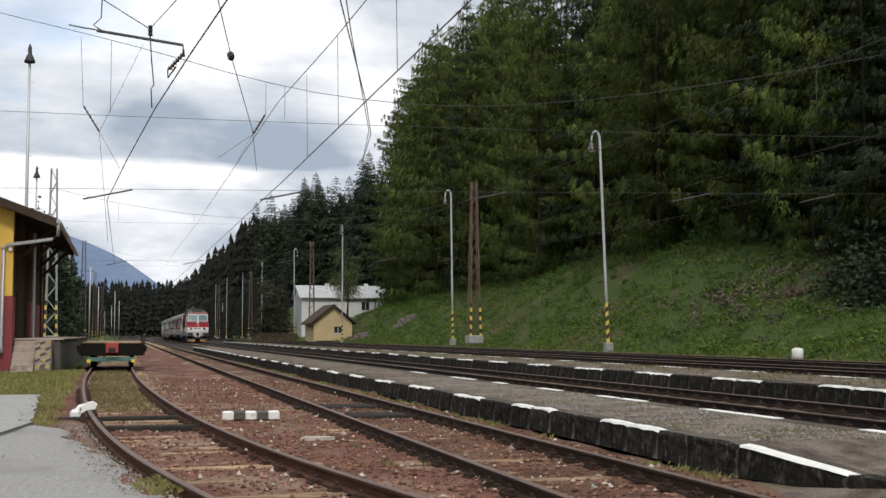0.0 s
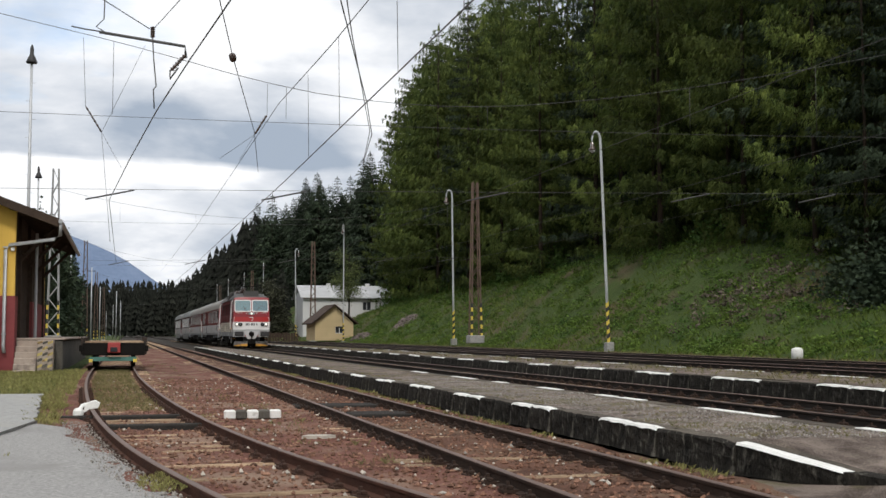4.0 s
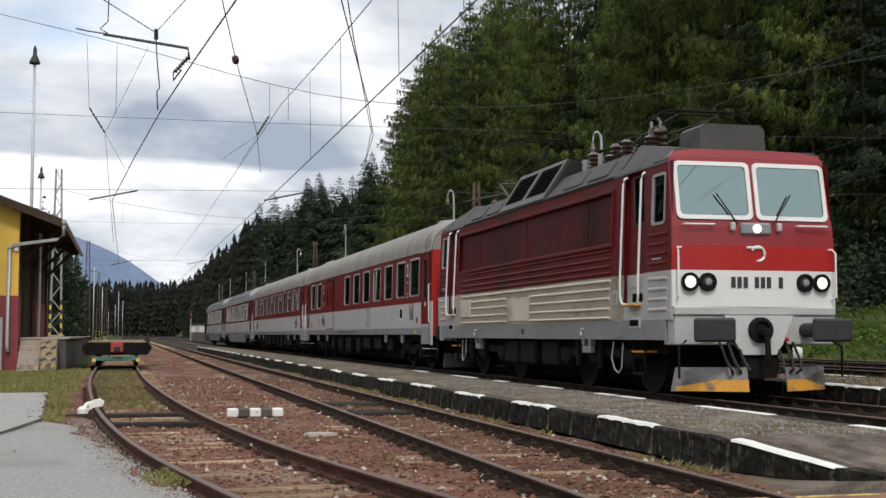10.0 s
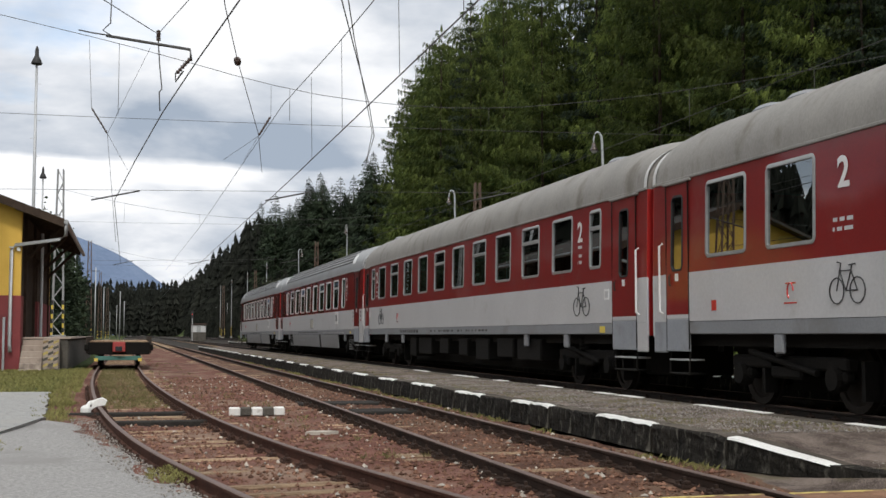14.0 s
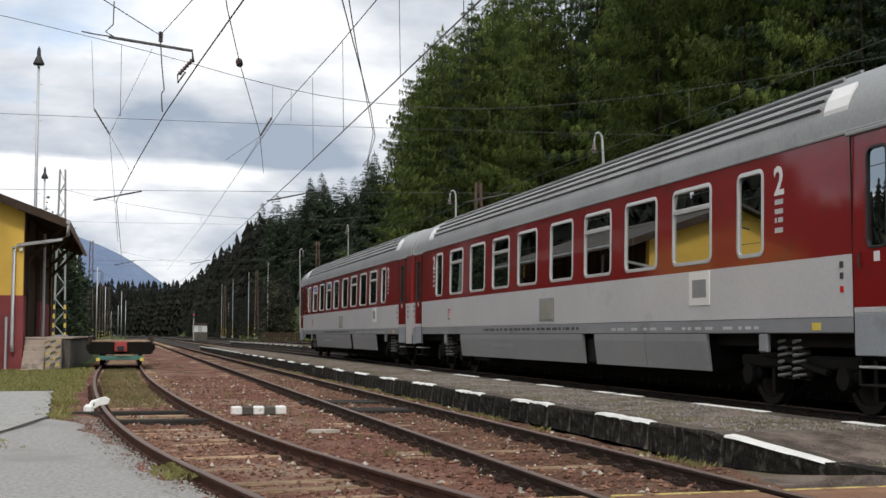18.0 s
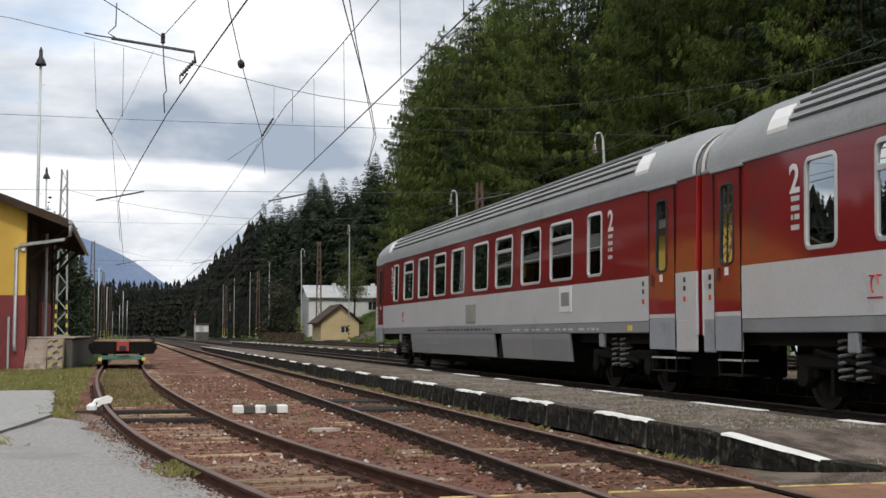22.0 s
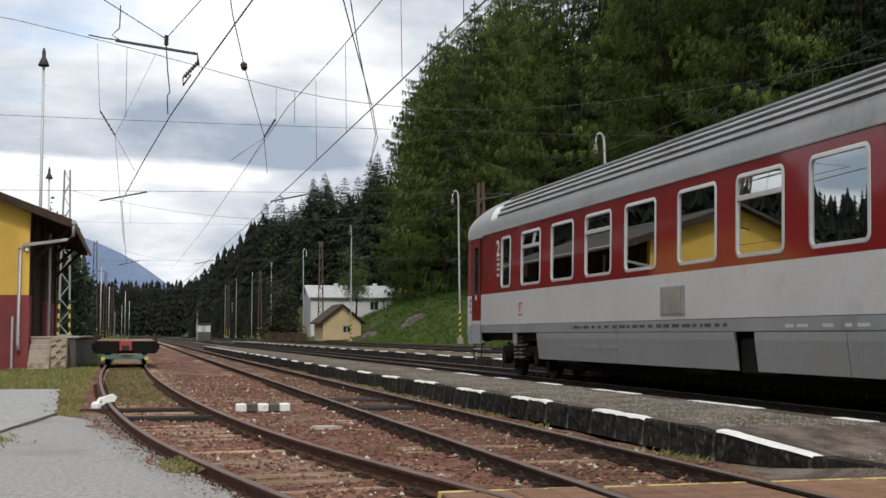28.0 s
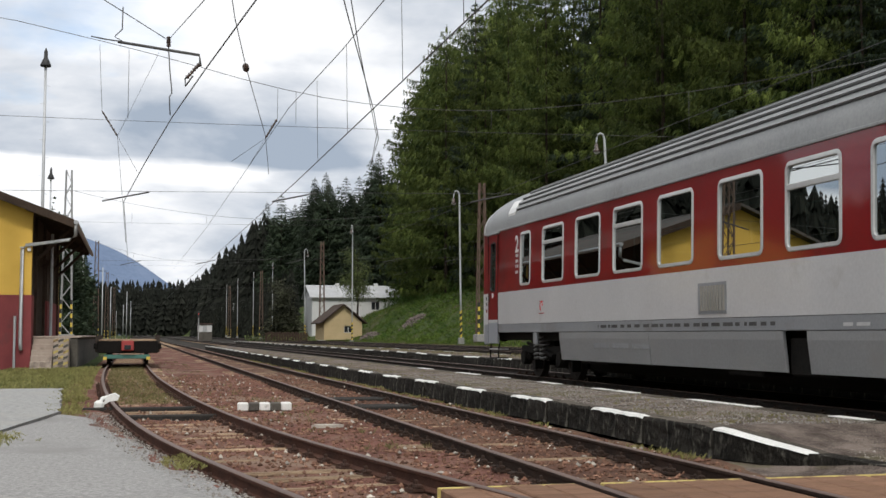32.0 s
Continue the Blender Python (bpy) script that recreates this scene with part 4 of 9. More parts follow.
    for k in range(6):
        z = 0.0 + 0.19 * k
        for col in range(3):
            mb = Mesh()
            x = 0.765 + 0.163 * col
            mb.raw([(x, -0.354, z + 0.03), (x + 0.163, -0.354, z + 0.10), (x + 0.163, -0.354, min(1.12, z + 0.19)), (x, -0.354, min(1.12, z + 0.12))], [(0, 1, 2, 3)])
            part("hazard_stripe", mb, M_WORNYEL if (k + col) % 2 else M_DARKCON, ck)
    mb = Mesh()
    mb.box(0.05, 1.32, -0.42, 0.0, -0.02, 0.06, 0, 0.01)
    part("foot_slab", mb, M_WORNYEL, dock, "worn yellow foot slab")


goods_shed()


# ---------------------------------------------------------------- flat wagon on the siding
def flat_wagon():
    t = thing("flat_wagon", "low dark flat wagon with a red box, on the siding", "wagon", Matrix.Translation((-0.34, 50.0, 0)))
    mb = Mesh()
    mb.box(-1.17, 1.17, 0.0, 8.5, 0.46, 0.94, 0, 0.02)
    part("frame", mb, M_UNDER, t, "dark steel frame")
    for k in range(24):
        mb = Mesh()
        mb.box(-1.1, 1.1, 0.02 + 0.354 * k, 0.02 + 0.354 * k + 0.34, 0.944, 1.0, 0, 0.008)
        part("deck_board", mb, M_SLEEPER, t)
    for s in (-1, 1):
        for y in (0.1, 2.8, 5.6, 8.2):
            mb = Mesh()
            mb.box(s * 1.2 - 0.04, s * 1.2 + 0.04, y, y + 0.1, 0.5, 1.16, 0, 0.01)
            part("stake", mb, M_IRON, t)
        for y in (1.6, 6.6):
            mb = Mesh()
            mb.lathe([(0.08, -0.09), (0.36, -0.06), (0.36, 0.05), (0.40, 0.055), (0.40, 0.075), (0.08, 0.08)] if s < 0 else [(0.08, -0.08), (0.40, -0.075), (0.40, -0.055), (0.36, -0.05), (0.36, 0.06), (0.08, 0.09)], (s * 0.7525, y, 0.36), "x", 24)
            smooth_by_angle(part("wheel", mb, M_WHEEL, t))
    mb = Mesh()
    mb.box(-0.24, 0.24, -0.20, 0.0, 0.56, 0.96, 0, 0.03)
    bx = part("tail_box", mb, M_SIGNRED, t, "red box on the buffer beam")
    mb = Mesh()
    mb.box(-0.13, 0.13, -0.235, -0.21, 0.60, 0.78, 0, 0.02)
    part("box_recess", mb, M_HOLE, bx)
    mb = Mesh()
    mb.box(-0.9, 0.85, 0.05, 0.2, 0.24, 0.40, 0, 0.015)
    part("lower_beam", mb, M_TEAL, t, "teal green lower beam")
    for x in (-0.86, 0.8):
        mb = Mesh()
        mb.box(x - 0.07, x + 0.07, -0.02, 0.06, 0.2, 0.32)
        part("yellow_mark", mb, M_YELLOW, t)
    mb = Mesh()
    mb.box(-1.3, -1.17, 0.0, 0.12, 0.62, 0.86, 0, 0.02)
    mb.box(1.17, 1.3, 0.0, 0.12, 0.62, 0.86, 0, 0.02)
    part("corner_bracket", mb, M_UNDER, t)


flat_wagon()


# ---------------------------------------------------------------- marks in the yard
def yard_marks():
    t = thing("fouling_marker", "low concrete marker beam painted in white and dark bands", "marker", Matrix.Translation((1.70, 21.5, -0.16)) @ Matrix.Rotation(radians(-2), 4, "Z"))
    for k, m in enumerate((M_WHITE, M_DARKCON, M_WHITE, M_DARKCON, M_WHITE)):
        mb = Mesh()
        mb.box(0.19 * k + 0.001, 0.19 * (k + 1) - 0.001, 0, 0.24, 0, 0.15, 0, 0.02)
        part("white_band" if k % 2 == 0 else "dark_band", mb, m, t)
    d = thing("derailer", "white painted derailer clamped on the siding rail", "derailer", Matrix.Translation((siding_x(22.4) - 0.7525, 22.4, 0)))
    mb = Mesh()
    mb.prism([(-0.14, -0.06), (-0.12, 0.06), (-0.04, 0.12), (0.05, 0.14), (0.13, 0.09), (0.10, 0.02), (-0.04, 0.0)], -0.12, 0.22)
    part("block", mb, M_WHITE, d, "white derailer block")
    mb = Mesh()
    mb.box(-0.30, -0.13, -0.42, -0.18, -0.12, 0.03, 0, 0.04)
    mb.tube([(-0.2, -0.2, 0.0), (-0.16, -0.05, 0.06), (-0.05, 0.1, 0.08)], 0.035, 6)
    part("lever_box", mb, M_WHITE, d)
    for y, x0, x1 in ((21.9, -1.15, 1.0), (19.7, -0.3, 1.25)):
        mb = Mesh()
        mb.box(x0, x1, y - 0.13, y + 0.13, -0.2, -0.085, 0, 0.02)
        solid("timber_bearer", mb, M_TAR, "black creosoted bearer timber under the siding", "timber")
    for y, x0, x1 in ((24.6, 3.3, 5.1), (21.9, 3.9, 5.1)):
        mb = Mesh()
        mb.box(x0, x1, y - 0.45, y + 0.45, -0.2, -0.105, 0, 0.02)
        solid("cover_plate", mb, M_TAR, "dark cover plate between the rails", "plate")
    mb = Mesh()
    mb.lathe([(0.20, -0.1), (0.20, 0.26), (0.17, 0.33), (0.06, 0.36)], (22.6, 38.8, 0.46), "z", 14)
    solid("marker_stone", mb, M_WHITE, "white painted marker stone below the embankment", "marker", smooth=True)
    mb = Mesh()
    mb.prism([(-0.22, -0.08), (0.05, -0.13), (0.26, -0.02), (0.15, 0.1), (-0.1, 0.12)], 0, 0.045, axis="z")
    solid("flat_stone", mb, M_PALESTONE, "flat pale stone lying on the ballast", "stone", Matrix.Translation((2.64, 17.4, -0.16)))


yard_marks()


# ---------------------------------------------------------------- lamps, masts and overhead line
def striped(parent, r, z1, pale=M_YELLOW):
    """Yellow and black bands round the foot of a pole."""
    n = int(z1 / 0.22)
    for k in range(n):
        mb = Mesh()
        a = 0.22 * k
        mb.v = []
        seg = 10
        for j, zz in enumerate((a, a + 0.22)):
            for i in range(seg):
                th = 2 * math.pi * i / seg
                mb.v.append(((r + 0.006) * math.cos(th), (r + 0.006) * math.sin(th), zz + 0.9 * r * math.cos(th) + 0.1))
        mb.f = [(i, (i + 1) % seg, seg + (i + 1) % seg, seg + i) for i in range(seg)]
        mb.m = [0] * seg
        part("hazard_band", mb, M_BLACK if k % 2 else pale, parent, fix=False)


def hook_lamp(x, y, z0, h, lean=0.0, turn=0.0, r=0.075):
    t = thing("street_lamp", "tall pale lamp post with a hooked top and yellow-black foot", "lamp", Matrix.Translation((x, y, z0)) @ Matrix.Rotation(turn, 4, "Z") @ Matrix.Rotation(lean, 4, "Y"), "yard lamps")
    mb = Mesh()
    pts = [(0, 0, 0), (0, 0, 3.5), (0, 0, h - 0.55)] + [(-0.22 + 0.22 * math.cos(a), 0, h - 0.55 + 0.42 * math.sin(a)) for a in [math.pi * k / 6 for k in range(1, 7)]] + [(-0.44, 0, h - 0.68)]
    mb.tube(pts, r, 10, r1=0.035)
    part("post", mb, M_STEEL, t, "pale steel post", smooth=True)
    mb = Mesh()
    mb.lathe([(0.05, 0.0), (0.09, -0.05), (0.11, -0.25), (0.20, -0.36), (0.21, -0.42), (0.08, -0.40)], (-0.44, 0, h - 0.66), "z", 14)
    sh = part("lamp_head", mb, M_INSUL, t, "brown bell-shaped lamp head", smooth=True)
    mb = Mesh()
    mb.lathe([(0.16, 0), (0.13, -0.09), (0.04, -0.14)], (-0.44, 0, h - 1.06), "z", 12)
    part("bowl", mb, M_CWHITE, sh, "pale glass bowl", smooth=True)
    striped(t, r, 2.0)
    mb = Mesh()
    mb.box(-0.2, 0.2, -0.2, 0.2, -0.4, 0.08, 0, 0.03)
    part("footing", mb, M_SLAB, t)
    return t


def rung_lamp(x, y, z0, h):
    t = thing("lamp_mast", "slender grey lamp mast with climbing rungs and a conical cap", "lamp", Matrix.Translation((x, y, z0)), "lamp masts")
    mb = Mesh()
    mb.tube([(0, 0, 0), (0, 0, h * 0.5), (0, 0, h - 1.0)], 0.11, 10, r1=0.07)
    part("post", mb, M_STEEL, t, smooth=True)
    mb = Mesh()
    mb.lathe([(0.07, -1.05), (0.28, -1.02), (0.30, -0.95), (0.17, -0.65), (0.11, -0.55), (0.10, -0.2), (0.03, 0.0)], (0, 0, h), "z", 14)
    part("lamp_cap", mb, M_BLACK, t, "dark conical lamp cap", smooth=True)
    mb = Mesh()
    for k in range(int(h - 3)):
        s = 1 if k % 2 else -1
        mb.tube([(0, 0, 2 + k), (s * 0.26, 0, 2 + k)], 0.012, 5)
    part("rungs", mb, M_STEEL, t)
    return t


def lattice_mast(x, y, z0, h, mat=None, stripes=True, turn=0.0):
    mat = mat or M_RUSTMAST
    t = thing("catenary_mast", "rusty lattice steel catenary mast" + (" with a striped foot" if stripes else ""), "mast", Matrix.Translation((x, y, z0)) @ Matrix.Rotation(turn, 4, "Z"), "catenary masts")
    a0, a1 = 0.34, 0.16
    for sx in (-1, 1):
        for sy in (-1, 1):
            mb = Mesh()
            mb.tube([(sx * a0, sy * a0, 0), (sx * a1, sy * a1, h)], 0.05, 4)
            lg = part("leg", mb, mat, t)
            if stripes and sy < 0:
                for k in range(8):
                    f = 0.28 * k / h
                    q = a0 + (a1 - a0) * f
                    mb = Mesh()
                    mb.box(sx * q - 0.06, sx * q + 0.06, -q - 0.06, -q + 0.06, 0.28 * k, 0.28 * k + 0.27)
                    part("hazard_band", mb, M_BLACK if k % 2 else M_YELLOW, lg)
    mb = Mesh()
    n = int(h / 0.75)
    for k in range(n):
        z1, z2 = h * k / n, h * (k + 1) / n
        q1, q2 = a0 + (a1 - a0) * k / n, a0 + (a1 - a0) * (k + 1) / n
        s = 1 if k % 2 else -1
        for f in (-1, 1):
            mb.tube([(-s * q1, f * q1, z1), (s * q2, f * q2, z2)], 0.022, 4)
            mb.tube([(f * q1, -s * q1, z1), (f * q2, s * q2, z2)], 0.022, 4)
    tagged(part("lacing", mb, mat, t, "diagonal lacing bars"), kind="stuff")
    mb = Mesh()
    mb.box(-0.5, 0.5, -0.5, 0.5, -0.4, 0.12, 0, 0.04)
    part("footing", mb, M_SLAB, t)
    return t


def wire(name, pts, r=0.0065, label="dark overhead wire", sag=0.0, n=1):
    q = []
    for (a, b) in zip(pts, pts[1:]):
        for k in range(n):
            u = k / n
            p = Vector(a).lerp(Vector(b), u)
            p.z -= sag * 4 * u * (1 - u)
            q.append(p)
    q.append(Vector(pts[-1]))
    mb = Mesh()
    mb.tube(q, r, 5)
    return solid(name, mb, M_WIRE, label, "overhead wire", group="overhead wires", smooth=True, fix=False)


def insulator(p, d, ln=0.55, r=0.042):
    """A ribbed porcelain rod at p along d."""
    d = Vector(d).normalized()
    mb = Mesh()
    prof = [(0.02, -ln / 2)]
    for k in range(6):
        z = -ln / 2 + ln * (k + 0.5) / 6
        prof += [(r * 0.55, z - 0.02), (r, z), (r * 0.55, z + 0.02)]
    prof += [(0.02, ln / 2)]
    mb.lathe(prof, (0, 0, 0), "z", 10)
    return solid("insulator", mb, M_INSUL, "dark ribbed porcelain insulator on the overhead line", "insulator", Matrix.Translation(p) @ d.to_track_quat("Z", "Y").to_matrix().to_4x4(), "line insulators", smooth=True)


def portal(y, xl, xr, zl, zr, h, lower, upper, head, pale_left=False, held=None):
    """A cross-span between two masts; held: the left mast's own place where it stands off the span's line."""
    mx, my = held or (xl, y)
    lattice_mast(mx, my, zl, h, M_MASTPALE if pale_left else None)
    if held:
        for z in (lower, upper, head):
            wire("cross_wire", [(mx, my, z + 0.2), (xl, y, z)], 0.010, "span wire's end stay to the mast beside the shed")
    lattice_mast(xr, y, zr, h)
    slope = 0.65
    wire("cross_wire", [(xl, y, lower), (xr, y, lower + slope)], 0.006, "thin lower cross-span wire of the portal", 0.03, 6)
    wire("cross_wire", [(xl, y, upper), (xr, y, upper + 0.4)], 0.0065, "thin upper cross-span wire of the portal", 0.12, 8)
    if held:
        hang = [(xl, 9.88), (-3.1, 9.61), (0.6, 8.89), (3.6, 8.13), (6.6, 7.74), (10.2, 7.74), (14.8, 8.35), (19.7, 9.3), (xr, 10.3)]
        rope = lambda x: sum(lerp_table(hang, x + d) for d in (-1.2, 0, 1.2)) / 3
        wire("head_span", [(x, y, rope(x)) for x in [xl + (xr - xl) * i / 24 for i in range(25)]], 0.009, "dark sagging head-span rope of the portal")
    else:
        wire("head_span", [(xl, y, head), (xr, y, head + 0.1)], 0.010, "dark sagging head-span rope of the portal", head - upper - 0.35, 16)
    for x in (-0.36, 4.25, TX, 16.35, 20.6):
        u = (x - xl) / (xr - xl)
        zh = rope(x) if held else head - (head - upper - 0.35) * 4 * u * (1 - u)
        wire("dropper", [(x, y, zh), (x, y, upper + 0.4 * u)], 0.007, "thin vertical dropper of the overhead line")
        if y < 100:
            zl = lower + slope * u
            wire("registration_arm", [(x - 0.65, y, zl - 0.30), (x + 0.60, y, zl - 0.02)], 0.022, "slanting tubular registration arm of the portal")


portal(34.0, -4.5, 24.2, -0.1, 0.5, 10.4, 5.02, 7.05, 9.75, held=(-5.3, 44.0))
portal(79.0, -4.2, 22.5, 1.1, 1.1, 10.3, 5.75, 8.2, 10.2, True)
portal(152.0, -4.6, 22.5, 0.0, 0.4, 12.4, 6.5, 9.5, 12.2)
portal(228.0, -5.0, 22.5, 0.0, 0.6, 12.4, 6.5, 9.5, 12.2)
lattice_mast(-4.9, 300, 0, 12.4)
lattice_mast(22.0, 300, 0.6, 12.4)


wire("contact_wire", [(4.25, -40, 5.48), (4.25, 34, 5.48), (4.25, 79, 5.7), (4.25, 152, 6.2), (4.25, 300, 6.3)], 0.012, "dark contact wire over the near track")
wire("messenger_wire", [(4.25, -40, 7.6), (4.25, 5, 7.2), (4.25, 21, 7.3), (4.22, 26, 7.42), (4.05, 34, 7.6), (4.25, 79, 8.0), (4.25, 152, 9.0)], 0.010, "messenger wire over the near track")
for yy, za, zb in ((15.6, 5.48, 7.26), (19.6, 5.48, 7.29), (25.2, 5.48, 7.40), (29.6, 5.48, 7.5)):
    wire("dropper", [(4.25, yy, za), (4.22, yy, zb)], 0.006, "thin vertical dropper over the near track")
for xx, zz, rr in ((10.25, 5.40, 0.006), (16.35, 5.75, 0.006), (20.6, 5.75, 0.006)):
    wire("contact_wire", [(xx - 0.1, -40, zz), (xx + 0.1, 34, zz), (xx - 0.1, 79, zz + 0.2), (xx + 0.1, 152, zz + 0.8), (xx, 300, zz + 0.9)], rr, "thin contact wire over a station track")
wire("contact_wire", [(2.4, 4, 5.5), (1.28, 16.1, 5.5), (0.96, 19.6, 5.5), (0.57, 24.2, 5.5), (0.1, 31, 5.5), (-0.5, 40.6, 5.5), (-0.55, 79, 5.7)], 0.012, "dark contact wire over the siding")
wire("contact_wire", [(1.0, 8.8, 5.5), (2.65, 15.7, 5.5), (4.29, 22.45, 5.5), (5.06, 25.9, 5.5), (6.4, 34, 6.0)], 0.009, "slack feeder wire crossing over the tracks")
wire("feeder_wire", [(1.4, 9.6, 5.5), (3.10, 17.4, 5.5), (4.94, 25.5, 5.5), (6.4, 34, 6.0)], 0.008, "slack feeder wire crossing over the tracks")
wire("feeder_wire", [(0.7, 12, 5.5), (1.16, 16.1, 5.5), (1.58, 19.2, 5.5), (2.6, 26.1, 5.5), (3.5, 34, 5.7)], 0.007, "thin feeder wire with a weight")
insulator((1.58, 19.2, 5.48), (0.13, 1, 0.0), 0.22, 0.055)
insulator((3.56, 34, 6.99), (-0.33, 0, -0.56), 0.62, 0.045)
insulator((-0.84, 34, 6.95), (0.42, 0, -0.68), 0.78, 0.036)
for p, q, r in (((-1.14, 9.12), (-1.05, 7.29), 0.006), ((-0.63, 6.61), (-0.36, 3.7), 0.006), ((-0.63, 6.61), (0.45, 9.0), 0.005), ((-0.63, 6.61), (-0.09, 5.65), 0.005),
                ((3.73, 8.12), (3.73, 7.27), 0.006), ((3.4, 6.71), (2.46, 6.02), 0.006), ((3.4, 6.71), (2.99, 5.99), 0.005)):
    wire("feeder_wire", [(p[0], 34, p[1]), (q[0], 34, q[1])], r, "thin slanting feeder wire held by an insulator")
wire("head_span", [(-1.0, 24, 6.98), (-0.75, 24, 6.94), (-0.45, 24, 6.91)], 0.014, "short stay of the tubular arm")
wire("registration_arm", [(-0.50, 24, 6.90), (1.07, 24, 6.72), (1.09, 24, 6.50)], 0.030, "dark tubular arm held over the siding")
wire("stay_wire", [(1.09, 24, 6.54), (0.80, 24, 6.24), (0.80, 24, 6.08), (0.95, 24.0, 6.3)], 0.018, "bent clamp below the tubular arm")
insulator((0.95, 24, 6.40), (0.5, 0, 0.6), 0.4, 0.05)
wire("dropper", [(-0.41, 24, 7.6), (-0.42, 24, 7.15), (-0.56, 24, 7.0), (-0.42, 24, 6.92)], 0.012, "bent hanger rod over the siding")
wire("head_span", [(-1.0, 24, 7.85), (0.46, 24, 6.99), (1.2, 24, 7.9)], 0.011, "stay rope over the siding")
wire("dropper", [(0.46, 24, 6.99), (0.50, 24, 6.4), (0.55, 24, 5.93), (0.50, 24, 5.86), (0.52, 24, 5.50)], 0.012, "bent dropper down to the siding's wire")
insulator((0.47, 24, 6.96), (0, 0, 1), 0.2, 0.05)

hook_lamp(23.3, 57.7, 0.80, 10.75, -0.035)
hook_lamp(23.3, 87.5, 0.9, 11.1, -0.012)
hook_lamp(23.3, 134.6, 0.5, 13.0, 0.0, radians(60))
hook_lamp(22.2, 165.2, 0.4, 12.5, 0.015, radians(180))
for yy, zz, hh in ((204.5, 0.6, 12.6), (238.5, 0.8, 12.5), (276, 0.9, 12.8), (310, 1.0, 12.8)):
    hook_lamp(22.0, yy, zz, hh, 0.0, radians(90))
rung_lamp(-5.1, 70, -0.1, 17.1)
rung_lamp(-7.3, 110, -0.1, 15.7)


def small_post(x, y, h, cap=True):
    t = thing("line_post", "slim grey line post with a crossarm", "post", Matrix.Translation((x, y, -0.1)), "line posts")
    mb = Mesh()
    mb.tube([(0, 0, 0), (0, 0, h)], 0.09, 8, r1=0.06)
    part("post", mb, M_STEEL, t, smooth=True)
    mb = Mesh()
    mb.box(-0.5, 0.5, -0.04, 0.04, h - 0.5, h - 0.42)
    part("crossarm", mb, M_IRON, t)


for xx, yy, hh in ((-4.5, 110, 9.2), (-4.2, 165, 10), (-3.9, 205, 9), (-1.6, 240, 9.5), (-1.0, 290, 9), (26, 340, 10), (27, 400, 10), (-3.0, 330, 9), (25, 470, 10), (-6, 420, 9)):
    small_post(xx, yy, hh)


